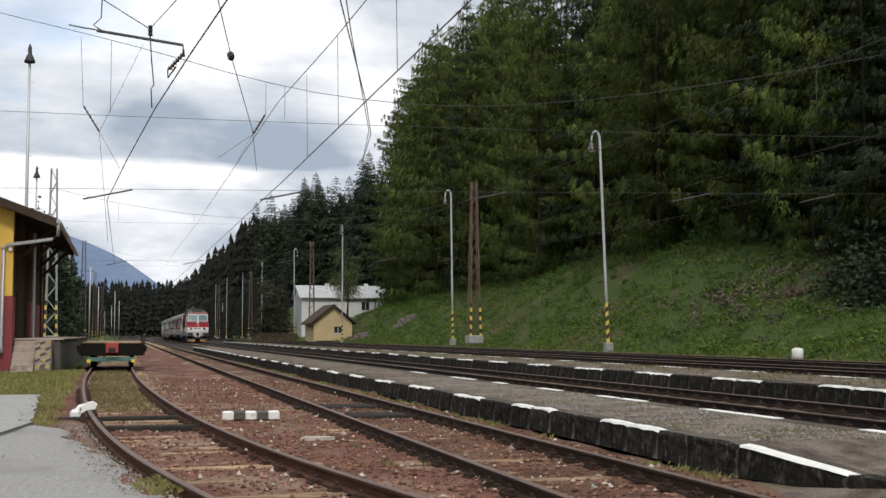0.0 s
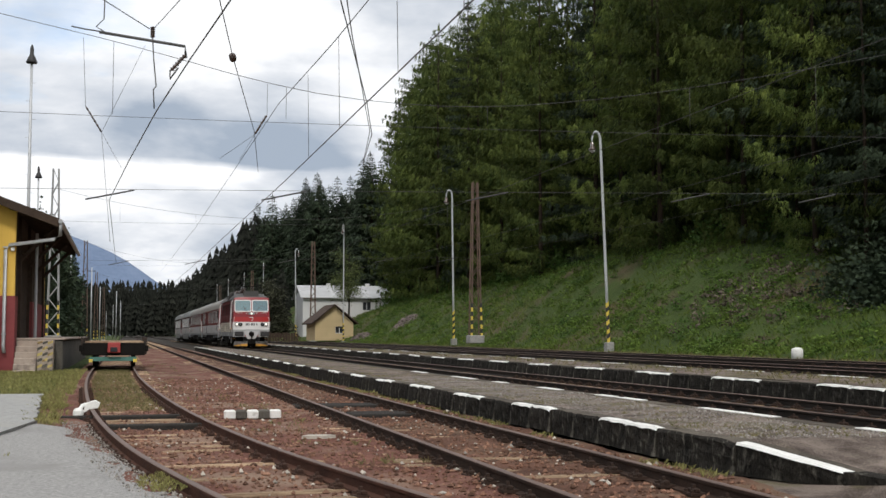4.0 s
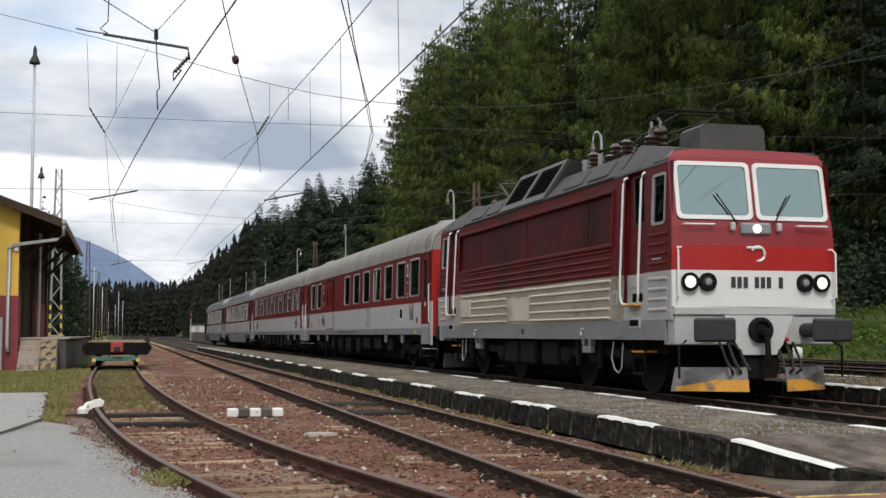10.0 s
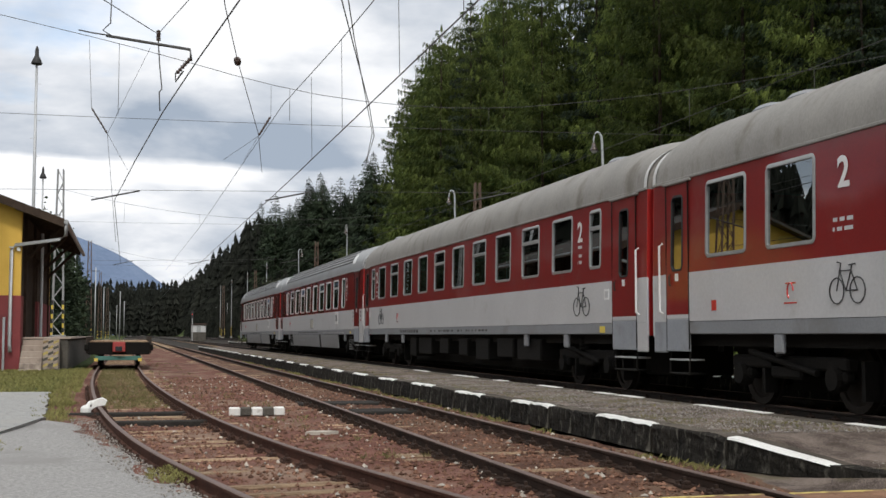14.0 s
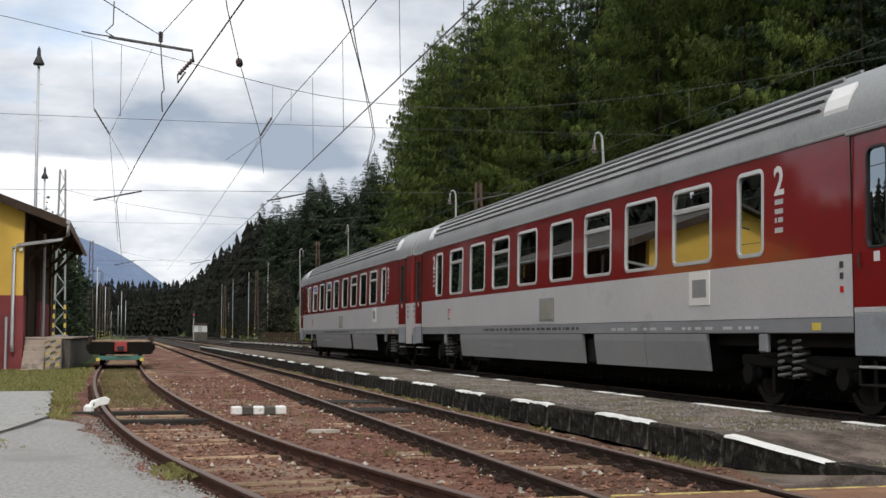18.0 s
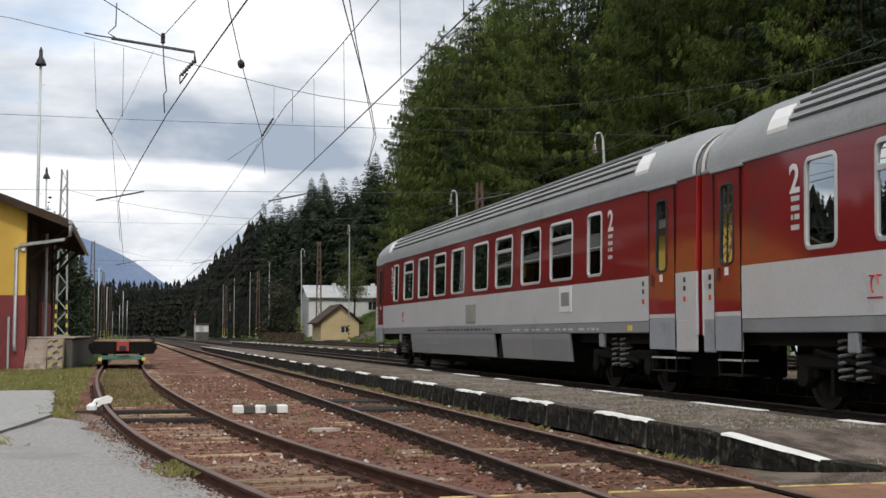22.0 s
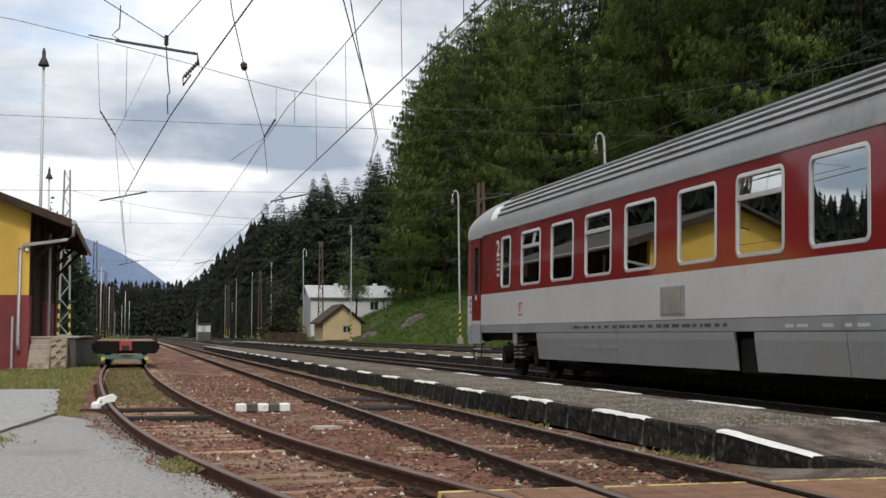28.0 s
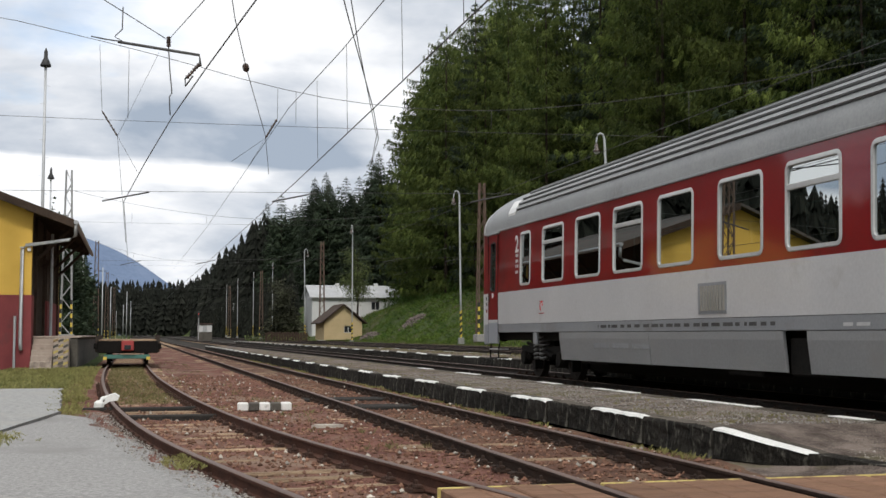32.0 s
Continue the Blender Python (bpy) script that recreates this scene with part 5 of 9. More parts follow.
# ---------------------------------------------------------------- houses across the line
def dwelling(name, label, x0, x1, y0, y1, z0, eave, ridge, wall, roofm, wins, chimneys, along=True):
    t = thing(name, label, "house", Matrix.Translation((x0, y0, z0)))
    w, d = x1 - x0, y1 - y0
    mb = Mesh()
    cuts = sorted({0.0, w, *[v for a in wins for v in a[:2]]})
    for a, b in zip(cuts, cuts[1:]):
        segs = [(0.0, eave)]
        for wa, wb, za, zb in wins:
            if wa < 0.5 * (a + b) < wb:
                segs = [(0.0, za), (zb, eave)]
        for p, q in segs:
            mb = Mesh()
            mb.box(a, b, 0, 0.35, p, q)
            part("front_wall", mb, wall, t)
    for nm, (a, b, c, e) in (("side_wall", (0, 0.35, 0.351, d)), ("side_wall", (w - 0.35, w, 0.351, d)), ("rear_wall", (0.351, w - 0.351, d - 0.35, d))):
        mb = Mesh()
        mb.box(a, b, c, e, 0, eave)
        part(nm, mb, wall, t)
    for wa, wb, za, zb in wins:
        mb = Mesh()
        for x0_, x1_, z0_, z1_ in ((wa, wb, za, za + 0.07), (wa, wb, zb - 0.07, zb), (wa, wa + 0.07, za, zb), (wb - 0.07, wb, za, zb), ((wa + wb) / 2 - 0.04, (wa + wb) / 2 + 0.04, za, zb)):
            mb.box(x0_, x1_, 0.12, 0.18, z0_, z1_)
        wn = part("window", mb, M_CWHITE, t, "white framed window")
        mb = Mesh()
        mb.box(wa + 0.03, wb - 0.03, 0.145, 0.155, za + 0.03, zb - 0.03)
        part("pane", mb, M_HOLE, wn)
    if along:
        for s in (0, 1):
            ya, yb = (-0.5, d / 2) if s == 0 else (d + 0.5, d / 2)
            mb = Mesh()
            mb.raw([(-0.4, ya, eave - 0.12), (w + 0.4, ya, eave - 0.12), (w + 0.4, yb, ridge), (-0.4, yb, ridge), (-0.4, ya, eave), (w + 0.4, ya, eave), (w + 0.4, yb, ridge + 0.12), (-0.4, yb, ridge + 0.12)],
                   [(0, 1, 2, 3), (4, 5, 6, 7), (0, 1, 5, 4), (2, 3, 7, 6), (0, 3, 7, 4), (1, 2, 6, 5)])
            part("roof", mb, roofm, t)
        for xx in (0, w - 0.35):
            mb = Mesh()
            mb.prism([(0, eave), (d, eave), (d / 2, ridge)], xx, xx + 0.35, axis="x")
            part("gable", mb, wall, t)
    else:
        for s in (0, 1):
            xa, xb = (-0.5, w / 2) if s == 0 else (w + 0.5, w / 2)
            mb = Mesh()
            mb.raw([(xa, -0.5, eave - 0.15), (xa, d + 0.4, eave - 0.15), (xb, d + 0.4, ridge), (xb, -0.5, ridge), (xa, -0.5, eave), (xa, d + 0.4, eave), (xb, d + 0.4, ridge + 0.15), (xb, -0.5, ridge + 0.15)],
                   [(0, 1, 2, 3), (4, 5, 6, 7), (0, 1, 5, 4), (2, 3, 7, 6), (0, 3, 7, 4), (1, 2, 6, 5)])
            part("roof", mb, roofm, t)
        for yy in (0, d - 0.35):
            mb = Mesh()
            mb.prism([(0, eave), (w, eave), (w / 2, ridge)], yy, yy + 0.35)
            part("gable", mb, wall, t)
    for cx, cy, ch in chimneys:
        mb = Mesh()
        mb.box(cx - 0.3, cx + 0.3, cy - 0.3, cy + 0.3, ridge - 0.9, ridge + ch, 0, 0.03)
        part("chimney", mb, wall, t)
    return t


dwelling("house", "white two-storey house with a pale roof, half hidden by the embankment", 25.6, 39.2, 183, 192, 0.9, 5.9, 7.75, M_HOUSE, M_HOUSEROOF,
         [(1.7, 3.0, 4.0, 5.3), (9.0, 10.3, 4.0, 5.3), (1.7, 3.0, 1.2, 2.5), (6.0, 7.2, 1.2, 2.5)], ((4.5, 4.5, 0.45), (10.5, 4.2, 0.45)))
dwelling("cottage", "small sand-coloured hut with a brown gabled roof", 21.0, 25.4, 140, 147, 0.6, 2.0, 4.0, M_SAND, M_TILE,
         [(2.3, 3.3, 0.8, 1.6)], (), False)


def fence():
    t = thing("board_fence", "dark weathered board fence beside the hut", "fence", Matrix.Translation((15.5, 152, 0.2)))
    for k in range(16):
        mb = Mesh()
        mb.box(0.33 * k, 0.33 * k + 0.28, 0, 0.04, 0, 1.25 + 0.05 * (k % 3), 0, 0.01)
        part("board", mb, M_TIMBER, t)
    mb = Mesh()
    mb.box(0, 5.3, 0.045, 0.1, 0.8, 0.9)
    part("rail", mb, M_TIMBER, t)


# ---------------------------------------------------------------- mountains
def ridge(name, label, mat, base, cols, deep):
    """A far mountain: a folded slope below a jagged skyline; cols are (x, y, height)."""
    mb = Mesh()
    rows = 9
    n = len(cols)
    for j in range(rows + 1):
        f = j / rows
        for i, (x, y, h) in enumerate(cols):
            k = 0.12 * h * f * (1 - f) * 4 * noise.noise(Vector((i * 0.6, j * 0.7, h * 0.001)))
            mb.v.append((x + deep[0] * f, y + deep[1] * f, base + h * f + k))
    mb.f = [(j * n + i, j * n + i + 1, (j + 1) * n + i + 1, (j + 1) * n + i) for j in range(rows) for i in range(n - 1)]
    mb.m = [0] * len(mb.f)
    return solid(name, mb, mat, label, "mountain", kind="structure", smooth=True, fix=False)


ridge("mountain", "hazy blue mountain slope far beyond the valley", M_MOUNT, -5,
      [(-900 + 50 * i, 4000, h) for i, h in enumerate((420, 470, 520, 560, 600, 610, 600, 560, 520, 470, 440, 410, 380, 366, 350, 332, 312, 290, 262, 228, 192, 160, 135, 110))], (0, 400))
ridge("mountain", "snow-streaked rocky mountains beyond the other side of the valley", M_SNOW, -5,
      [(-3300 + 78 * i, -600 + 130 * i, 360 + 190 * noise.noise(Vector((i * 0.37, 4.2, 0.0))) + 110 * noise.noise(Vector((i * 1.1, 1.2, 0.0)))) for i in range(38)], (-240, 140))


def signal_and_hut():
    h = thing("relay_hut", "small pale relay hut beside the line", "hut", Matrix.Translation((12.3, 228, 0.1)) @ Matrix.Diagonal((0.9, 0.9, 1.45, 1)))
    mb = Mesh()
    mb.box(-1.4, 1.4, -1, 1, 1.1, 2.0, 0, 0.03)
    part("body", mb, M_HOUSE, h)
    # made-up dark box that makes the hut's lower part look hidden
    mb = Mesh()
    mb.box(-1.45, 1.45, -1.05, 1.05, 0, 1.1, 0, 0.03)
    part("dark_foot", mb, M_DARKCON, h, "dark lower part, added so that the hut's foot looks hidden")
    mb = Mesh()
    mb.box(-1.6, 1.6, -1.2, 1.2, 2.0, 2.18, 0, 0.03)
    part("roof", mb, M_TILE, h)
    mb = Mesh()
    mb.box(-0.4, 0.4, -1.03, -0.99, 1.12, 1.85, 0, 0.01)
    part("door", mb, M_MASTPALE, h)
    s = thing("light_signal", "railway light signal showing red", "signal", Matrix.Translation((10.9, 222, 0.2)))
    mb = Mesh()
    mb.tube([(0, 0, 0), (0, 0, 3.9)], 0.09, 8)
    part("post", mb, M_MASTPALE, s)
    mb = Mesh()
    mb.box(-0.22, 0.22, -0.06, 0.10, 3.9, 5.2, 0, 0.08)
    hd = part("signal_head", mb, M_BLACK, s, "black signal head")
    mb = Mesh()
    mb.lathe([(0.09, 0), (0.08, -0.04), (0.02, -0.06)], (0, -0.07, 4.6), "y", 14)
    part("lens", mb, M_REDGLOW, hd, "lit red lens")


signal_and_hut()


# ---------------------------------------------------------------- trees
def leaf_mesh(name, pts, mat):
    """Many separate small leaf faces (n, corners, 3) as one mesh."""
    n, k = pts.shape[:2]
    me = bpy.data.meshes.new(name)
    me.vertices.add(n * k)
    me.vertices.foreach_set("co", np.ascontiguousarray(pts, dtype=np.float32).ravel())
    me.loops.add(n * k)
    me.loops.foreach_set("vertex_index", np.arange(n * k, dtype=np.int32))
    me.polygons.add(n)
    me.polygons.foreach_set("loop_start", np.arange(0, n * k, k, dtype=np.int32))
    me.materials.append(mat)
    me.update(calc_edges=True)
    me.validate()
    return me


def conifer_leaves(seed, H, R, larch, grade, low=0.03, power=0.0):
    """Hanging plumes of narrow needle sprays along drooping whorled branches; returns the sprays and the branch lines.
    grade 2 stands near, 1 farther off, 0 far away."""
    rng = np.random.default_rng(seed)
    quads, lines = [], []
    z = H * low
    size = (3.0, 1.65, 0.95)[grade]
    per = (13, 24, 78)[grade]
    while z < H - 0.15:
        f = (z - H * low) / (H * (1 - low))
        prof = (1 - f) ** (power or (0.74 if not larch else 0.62)) * min(1.0, 0.60 + 2.2 * f)
        reach = R * prof + 0.12
        nb = int(rng.integers(5, 8)) if f < 0.85 else 5
        a0 = rng.uniform(0, 6.28)
        for b in range(nb):
            ln = reach * rng.uniform(0.55, 1.22)
            az = a0 + 6.283 * b / nb + rng.uniform(-0.4, 0.4)
            zz = z + rng.uniform(-0.35, 0.35) * (1 - f)
            dr = np.array([math.cos(az), math.sin(az), 0.0])
            sd = np.array([-math.sin(az), math.cos(az), 0.0])
            droop = rng.uniform(0.12, 0.42) if not larch else rng.uniform(0.02, 0.34)
            m = max(10, int(ln * per * rng.uniform(0.7, 1.25)))
            u = np.clip(0.12 + 0.90 * rng.random(m) ** 0.70, 0, 1.02)
            # side twigs: leaves gather on a few ribs to either side of the branch
            twig = np.round(u * 5 + rng.uniform(-0.2, 0.2, m)) / 5
            fan = 0.27 * ln * (1.08 - 0.65 * twig) * rng.uniform(-1, 1, m) * (0.3 + 0.7 * np.minimum(1.0, 2.2 * twig))
            v = np.clip(0.45 * u + 0.55 * twig + 0.16 * np.abs(fan) / max(ln, 0.3), 0, 1.05)
            c = dr[None] * (ln * v)[:, None] + sd[None] * fan[:, None]
            hang = rng.random(m) ** 1.6 * (0.62 if larch else 0.40) * min(1.0, ln / 2.2)
            c[:, 2] = zz + ln * (0.20 * v - droop * v * v * 1.3 + 0.22 * v ** 4) - 0.16 * np.abs(fan) - hang
            mid = dr * ln * 0.5
            lines.append((np.array([0, 0, zz]), np.array([mid[0], mid[1], zz + ln * (0.10 - droop * 0.32)]), np.array([dr[0] * ln, dr[1] * ln, zz + ln * (0.42 - droop * 1.3)])))
            L = rng.uniform(0.20, 0.44, m) * (0.55 + 0.45 * min(1.0, ln / 2.5)) * size * (1.0 if grade == 2 else min(1.0, 0.45 + 0.3 * ln))
            out = dr[None] * rng.uniform(0.1, 0.9, (m, 1)) + sd[None] * (np.sign(fan) * rng.uniform(0.1, 0.9, m))[:, None]
            out[:, 2] += rng.uniform(-1.5, 0.0, m) if larch else rng.uniform(-0.95, 0.05, m)
            out /= np.linalg.norm(out, axis=1)[:, None]
            side = np.cross(out, np.array([0, 0, 1.0])[None] + rng.normal(0, 0.55, (m, 3)))
            side /= np.linalg.norm(side, axis=1)[:, None] + 1e-6
            wv = L * rng.uniform(0.16, 0.30, m)
            tip = c + out * L[:, None]
            tip[:, 2] -= 0.15 * L
            quads.append(np.stack([c + side * (wv * 0.5)[:, None], tip, c - side * (wv * 0.5)[:, None]], axis=1))
        z += (0.72 + 0.95 * (1 - f)) * rng.uniform(0.65, 1.4) * (0.62, 0.95, 1.0)[grade]
    top = np.array([[[0.10, 0.02, H - 0.5], [0, 0, H + 0.25], [-0.09, 0.0, H - 0.5]], [[0.0, 0.10, H - 0.5], [0, 0, H + 0.25], [0.0, -0.09, H - 0.5]]])
    quads.append(top)
    return np.concatenate(quads), lines


def conifer_kind(seed, H, R, larch, grade, power=0.0):
    quads, lines = conifer_leaves(seed, H, R, larch, grade, 0.03, power)
    mb = Mesh()
    mb.tube([(0, 0, -0.8), (0, 0, 0.3), (0.04, 0.02, H * 0.4), (0, 0, H * 0.97)], 0.009 * H + 0.02, 8, r1=0.02)
    for a, b, c in lines[::4] if grade == 2 else lines[::8]:
        mb.tube([a, b, c], 0.028, 3, caps=False, r1=0.008)
    return mb.data("trunk", [M_BARK], True), leaf_mesh("crown", quads, M_LARCH if larch else M_SPRUCE)


def plant_forest():
    shape = ((27, 3.8, False), (30, 4.3, False), (24, 3.5, False), (28, 4.9, True), (25, 4.6, True), (30, 5.2, True), (33, 6.4, True))
    hs = [q[0] for q in shape]
    grades = [[conifer_kind(31 - 10 * g + i, H, R, larch, g, 0.42 if i == 6 else 0.0) for i, (H, R, larch) in enumerate(shape)] if g else
              [conifer_kind(31 + i, H, R, larch, 0) for i, (H, R, larch) in enumerate(shape[:3])] for g in range(3)]
    rnd = random.Random(21)
    spots = []
    y = 34.0
    while y < 190:
        for row in range(3):
            x = 33.6 + 4.6 * row + rnd.uniform(-1.5, 1.5) + (1.5 if y < 50 else 0)
            want = rnd.uniform(25, 32) + 2.6 * row
            if y > 115:
                want = rnd.uniform(28.5, 33) + 0.8 * row - 3.0 * ease((y - 168) / 16)
            yy = y + rnd.uniform(-1.6, 1.6)
            if yy > 148 and x < 36.2 + (yy - 150) * 0.2:
                continue
            spots.append((x, yy, want, (3, 4, 0, 5, 1, 3) if row < 2 else (0, 1, 2, 3, 5, 1), 2 if (row == 0 and y < 125) or (row == 1 and y < 85) else 1))
        y += 4.3 + 0.010 * y
    # broad old larches that end the wood above the houses, and low-hanging spruces at its other end
    for x, y, want in ((34.2, 150, 27), (36.5, 158, 31), (37.0, 147, 33), (39.5, 163, 35), (36.0, 139, 30), (41, 152, 36), (33.4, 141, 24), (43.5, 158, 39), (36.8, 168, 28), (39.6, 133, 35), (44, 143, 39), (47, 150, 42)):
        spots.append((x, y, want, (6,), 2 if x < 38 else 1))
    for x, y, want in ((34.6, 50.5, 24), (33.0, 46.8, 21), (36, 56, 26), (31.9, 48.6, 19), (34.5, 54.5, 25)):
        spots.append((x, y, want, (0, 2), 2))
    for _ in range(64):
        y = 204 + 150 * rnd.random() ** 1.2
        x = 43.5 - 10.5 * ease((y - 200) / 110) + 12 * rnd.random() ** 1.5
        spots.append((x, y, rnd.uniform(22, 29), (0, 1, 2), 0, 1.25))
    for _ in range(22):
        y = 128 + 80 * rnd.random()
        spots.append((-5.2 - 9 * rnd.random() ** 1.5 - 0.036 * (y - 128), y, rnd.uniform(10.5, 15), (0, 1, 2), 0))
    # low spruces added behind the shed roof to darken the train windows' reflections
    for _ in range(36):
        spots.append((-9.5 - 11 * rnd.random(), 74 + 52 * rnd.random(), rnd.uniform(7.5, 9.6), (0, 1, 2), 0, 1.3))
    for x, y, want, choice, grade, *wide in spots:
        w = wide[0] if wide else 1.0
        k = rnd.choice(choice)
        s = want / hs[k]
        t = thing("larch_tree" if k > 2 else "spruce_tree", "tall larch with airy light green drooping sprays at the forest edge" if k > 2 else "tall dark green spruce at the forest edge", "tree", None, "trees of the forest edge")
        t.matrix_basis = Matrix.Translation((x, y, ground_z(x, y) - 0.1)) @ Matrix.Rotation(rnd.uniform(0, 6.28), 4, "Z") @ Matrix.Diagonal((s * w * rnd.uniform(0.9, 1.15), s * w * rnd.uniform(0.9, 1.15), s, 1))
        for nm, me in zip(("trunk", "crown"), grades[grade][k]):
            ob = new(nm, me)
            ob.parent = t


plant_forest()


def far_spruce(seed):
    rng = random.Random(seed)
    mb = Mesh()
    n = 8
    for k in range(9):
        f = k / 9
        z0, r = 0.10 + 0.86 * f, 0.155 * (1 - f) ** 0.8 * rng.uniform(0.85, 1.15) + 0.008
        ring = []
        for i in range(n * 2):
            a = math.pi * i / n + k
            q = r * (1.0 if i % 2 else 0.45) * rng.uniform(0.75, 1.2)
            ring.append((q * math.cos(a), q * math.sin(a), z0 - 0.06 * (1 if i % 2 else 0.3) * (1 - 0.5 * f) + rng.uniform(-0.012, 0.012)))
        for i in range(n * 2):
            mb.poly([ring[i], ring[(i + 1) % (2 * n)], (0, 0, z0 + 0.13 * (1.1 - 0.6 * f))])
    return np.array(mb.v), len(mb.f)


def far_wood(name, label, spots, mat):
    shapes = [far_spruce(i) for i in range(6)]
    rnd = random.Random(5)
    vs = []
    for x, y, z, h in spots:
        v, _ = shapes[rnd.randrange(6)]
        a = rnd.uniform(0, 6.28)
        w = h * rnd.uniform(0.85, 1.25)
        rot = np.array([[math.cos(a) * w, -math.sin(a) * w, 0], [math.sin(a) * w, math.cos(a) * w, 0], [0, 0, h]])
        vs.append(v @ rot.T + np.array([x, y, z]))
    co = np.concatenate(vs).astype(np.float32)
    n = len(co) // 3
    me = bpy.data.meshes.new(name)
    me.vertices.add(len(co))
    me.vertices.foreach_set("co", co.ravel())
    me.loops.add(len(co))
    me.loops.foreach_set("vertex_index", np.arange(len(co), dtype=np.int32))
    me.polygons.add(n)
    me.polygons.foreach_set("loop_start", np.arange(0, len(co), 3, dtype=np.int32))
    me.materials.append(mat)
    me.update(calc_edges=True)
    ob = new(name, me)
    return tagged(ob, label, "forest", kind="stuff")


def far_forests():
    rnd = random.Random(9)
    spots = []
    for _ in range(850):                       # the wooded slope beyond the houses
        y = 230 + 1100 * rnd.random() ** 1.7
        x = 44 + 130 * rnd.random() ** 1.6
        spots.append((x, y, ground_z(x, y) - 1, rnd.uniform(19, 27)))
    for _ in range(420):                        # young trees down to the line
        y = 212 + 330 * rnd.random() ** 1.2
        x = 23.2 + 9 * rnd.random()
        if y > 230 or x < 24.5:
            spots.append((x, y, ground_z(x, y) - 0.6, rnd.uniform(5, 11)))
    for _ in range(520):                        # its lower edge along the line
        y = 330 + 800 * rnd.random() ** 1.4
        x = 29.5 + 14 * rnd.random()
        spots.append((x, y, ground_z(x, y) - 1, rnd.uniform(21, 29)))
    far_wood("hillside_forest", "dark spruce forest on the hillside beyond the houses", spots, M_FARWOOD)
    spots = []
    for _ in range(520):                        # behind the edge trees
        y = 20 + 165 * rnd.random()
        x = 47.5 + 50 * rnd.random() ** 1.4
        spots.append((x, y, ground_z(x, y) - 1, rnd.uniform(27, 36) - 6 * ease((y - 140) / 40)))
    far_wood("inner_forest", "spruces deeper in the forest, the interior shade put into their dark colour", spots, M_FARWOOD)
    spots = []
    for _ in range(500):
        y = 125 + 560 * rnd.random() ** 1.3
        x = -9 - y * 0.008 - 46 * rnd.random() ** 1.3
        spots.append((x, y, -1, rnd.uniform(10, 14)))
    for _ in range(700):
        y = 640 + 240 * rnd.random()
        x = -90 + 190 * rnd.random()
        spots.append((x, y, -1 + 0.03 * (y - 640), rnd.uniform(25, 34)))
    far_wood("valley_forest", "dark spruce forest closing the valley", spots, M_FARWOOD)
    # added spruces out of direct view, to darken the train windows' reflections
    spots = []
    for _ in range(700):
        y = -80 + 760 * rnd.random()
        x = -118 - 0.15 * max(0, y) - 70 * rnd.random() ** 1.5
        spots.append((x, y, ground_z(x, y) - 1, rnd.uniform(11, 16)))
    for _ in range(640):                        # the wood's added near edge behind the shed, heights set to darken window reflections
        y = 45 + 330 * rnd.random() ** 1.25
        x = -0.112 * y - 8.5 - (16 + 0.10 * y) * rnd.random() - 18 * ease((75 - y) / 30)
        rise = 0.20 - 0.07 * ease((math.degrees(math.atan2(17 - x, y)) - 27) / 5)
        spots.append((x, y, -0.8, 1.5 + rise * math.hypot(17 - x, y) * rnd.uniform(0.82, 1.10)))
    far_wood("reflection_belt", "added out-of-view spruce forest beside the yard that darkens window reflections", spots, M_FARWOOD)


far_forests()


def leaf_clumps(name, label, spots, mat, seed, category, leaf=0.10, dens=60):
    """Bushes and weed clumps: many small leaves on short stems; spots are (x, y, z, radius, height)."""
    rng = np.random.default_rng(seed)
    qs = []
    for x, y, z, r, h in spots:
        n = int(dens * max(1.0, r * h * 2))
        p = rng.normal(0, 0.42, (n, 3))
        p[:, 2] = np.abs(p[:, 2]) * 1.1
        p *= np.array([r, r, h])
        p += np.array([x, y, z])
        L = leaf * rng.uniform(0.6, 1.6, n)
        d = rng.normal(0, 1, (n, 3))
        d[:, 2] = np.abs(d[:, 2]) * 0.6 - 0.1
        d /= np.linalg.norm(d, axis=1)[:, None]
        s = np.cross(d, rng.normal(0, 1, (n, 3)))
        s /= np.linalg.norm(s, axis=1)[:, None]
        mid = p + d * (L * 0.5)[:, None]
        qs.append(np.stack([p, mid + s * (L * 0.28)[:, None], p + d * L[:, None], mid - s * (L * 0.28)[:, None]], axis=1))
    ob = new(name, leaf_mesh(name, np.concatenate(qs), mat))
    return tagged(ob, label, category, kind="stuff")


def blades(name, label, spots, mat, seed, per=5):
    """Grass: each spot (x, y, z, height) carries a tuft of narrow bent blades."""
    rng = np.random.default_rng(seed)
    a = np.array(spots)
    a = np.repeat(a, per, axis=0)
    n = len(a)
    h = a[:, 3] * rng.uniform(0.5, 1.25, n)
    az = rng.uniform(0, 6.283, n)
    dr = np.stack([np.cos(az), np.sin(az), np.zeros(n)], axis=1)
    sd = np.stack([-np.sin(az), np.cos(az), np.zeros(n)], axis=1)
    p = a[:, :3] + dr * (h * 0.15)[:, None]
    up = np.array([0, 0, 1.0])[None]
    w = h * rng.uniform(0.03, 0.07, n)
    b0, b1 = p - sd * w[:, None], p + sd * w[:, None]
    mid = p + up * (h * 0.6)[:, None] + dr * (h * 0.18)[:, None]
    tip = p + up * (h * 0.92)[:, None] + dr * (h * rng.uniform(0.3, 0.75, n))[:, None]
    q = np.stack([b0, b1, mid + sd * (w * 0.8)[:, None], tip], axis=1)
    ob = new(name, leaf_mesh(name, q, mat))
    return tagged(ob, label, "grass", kind="stuff")


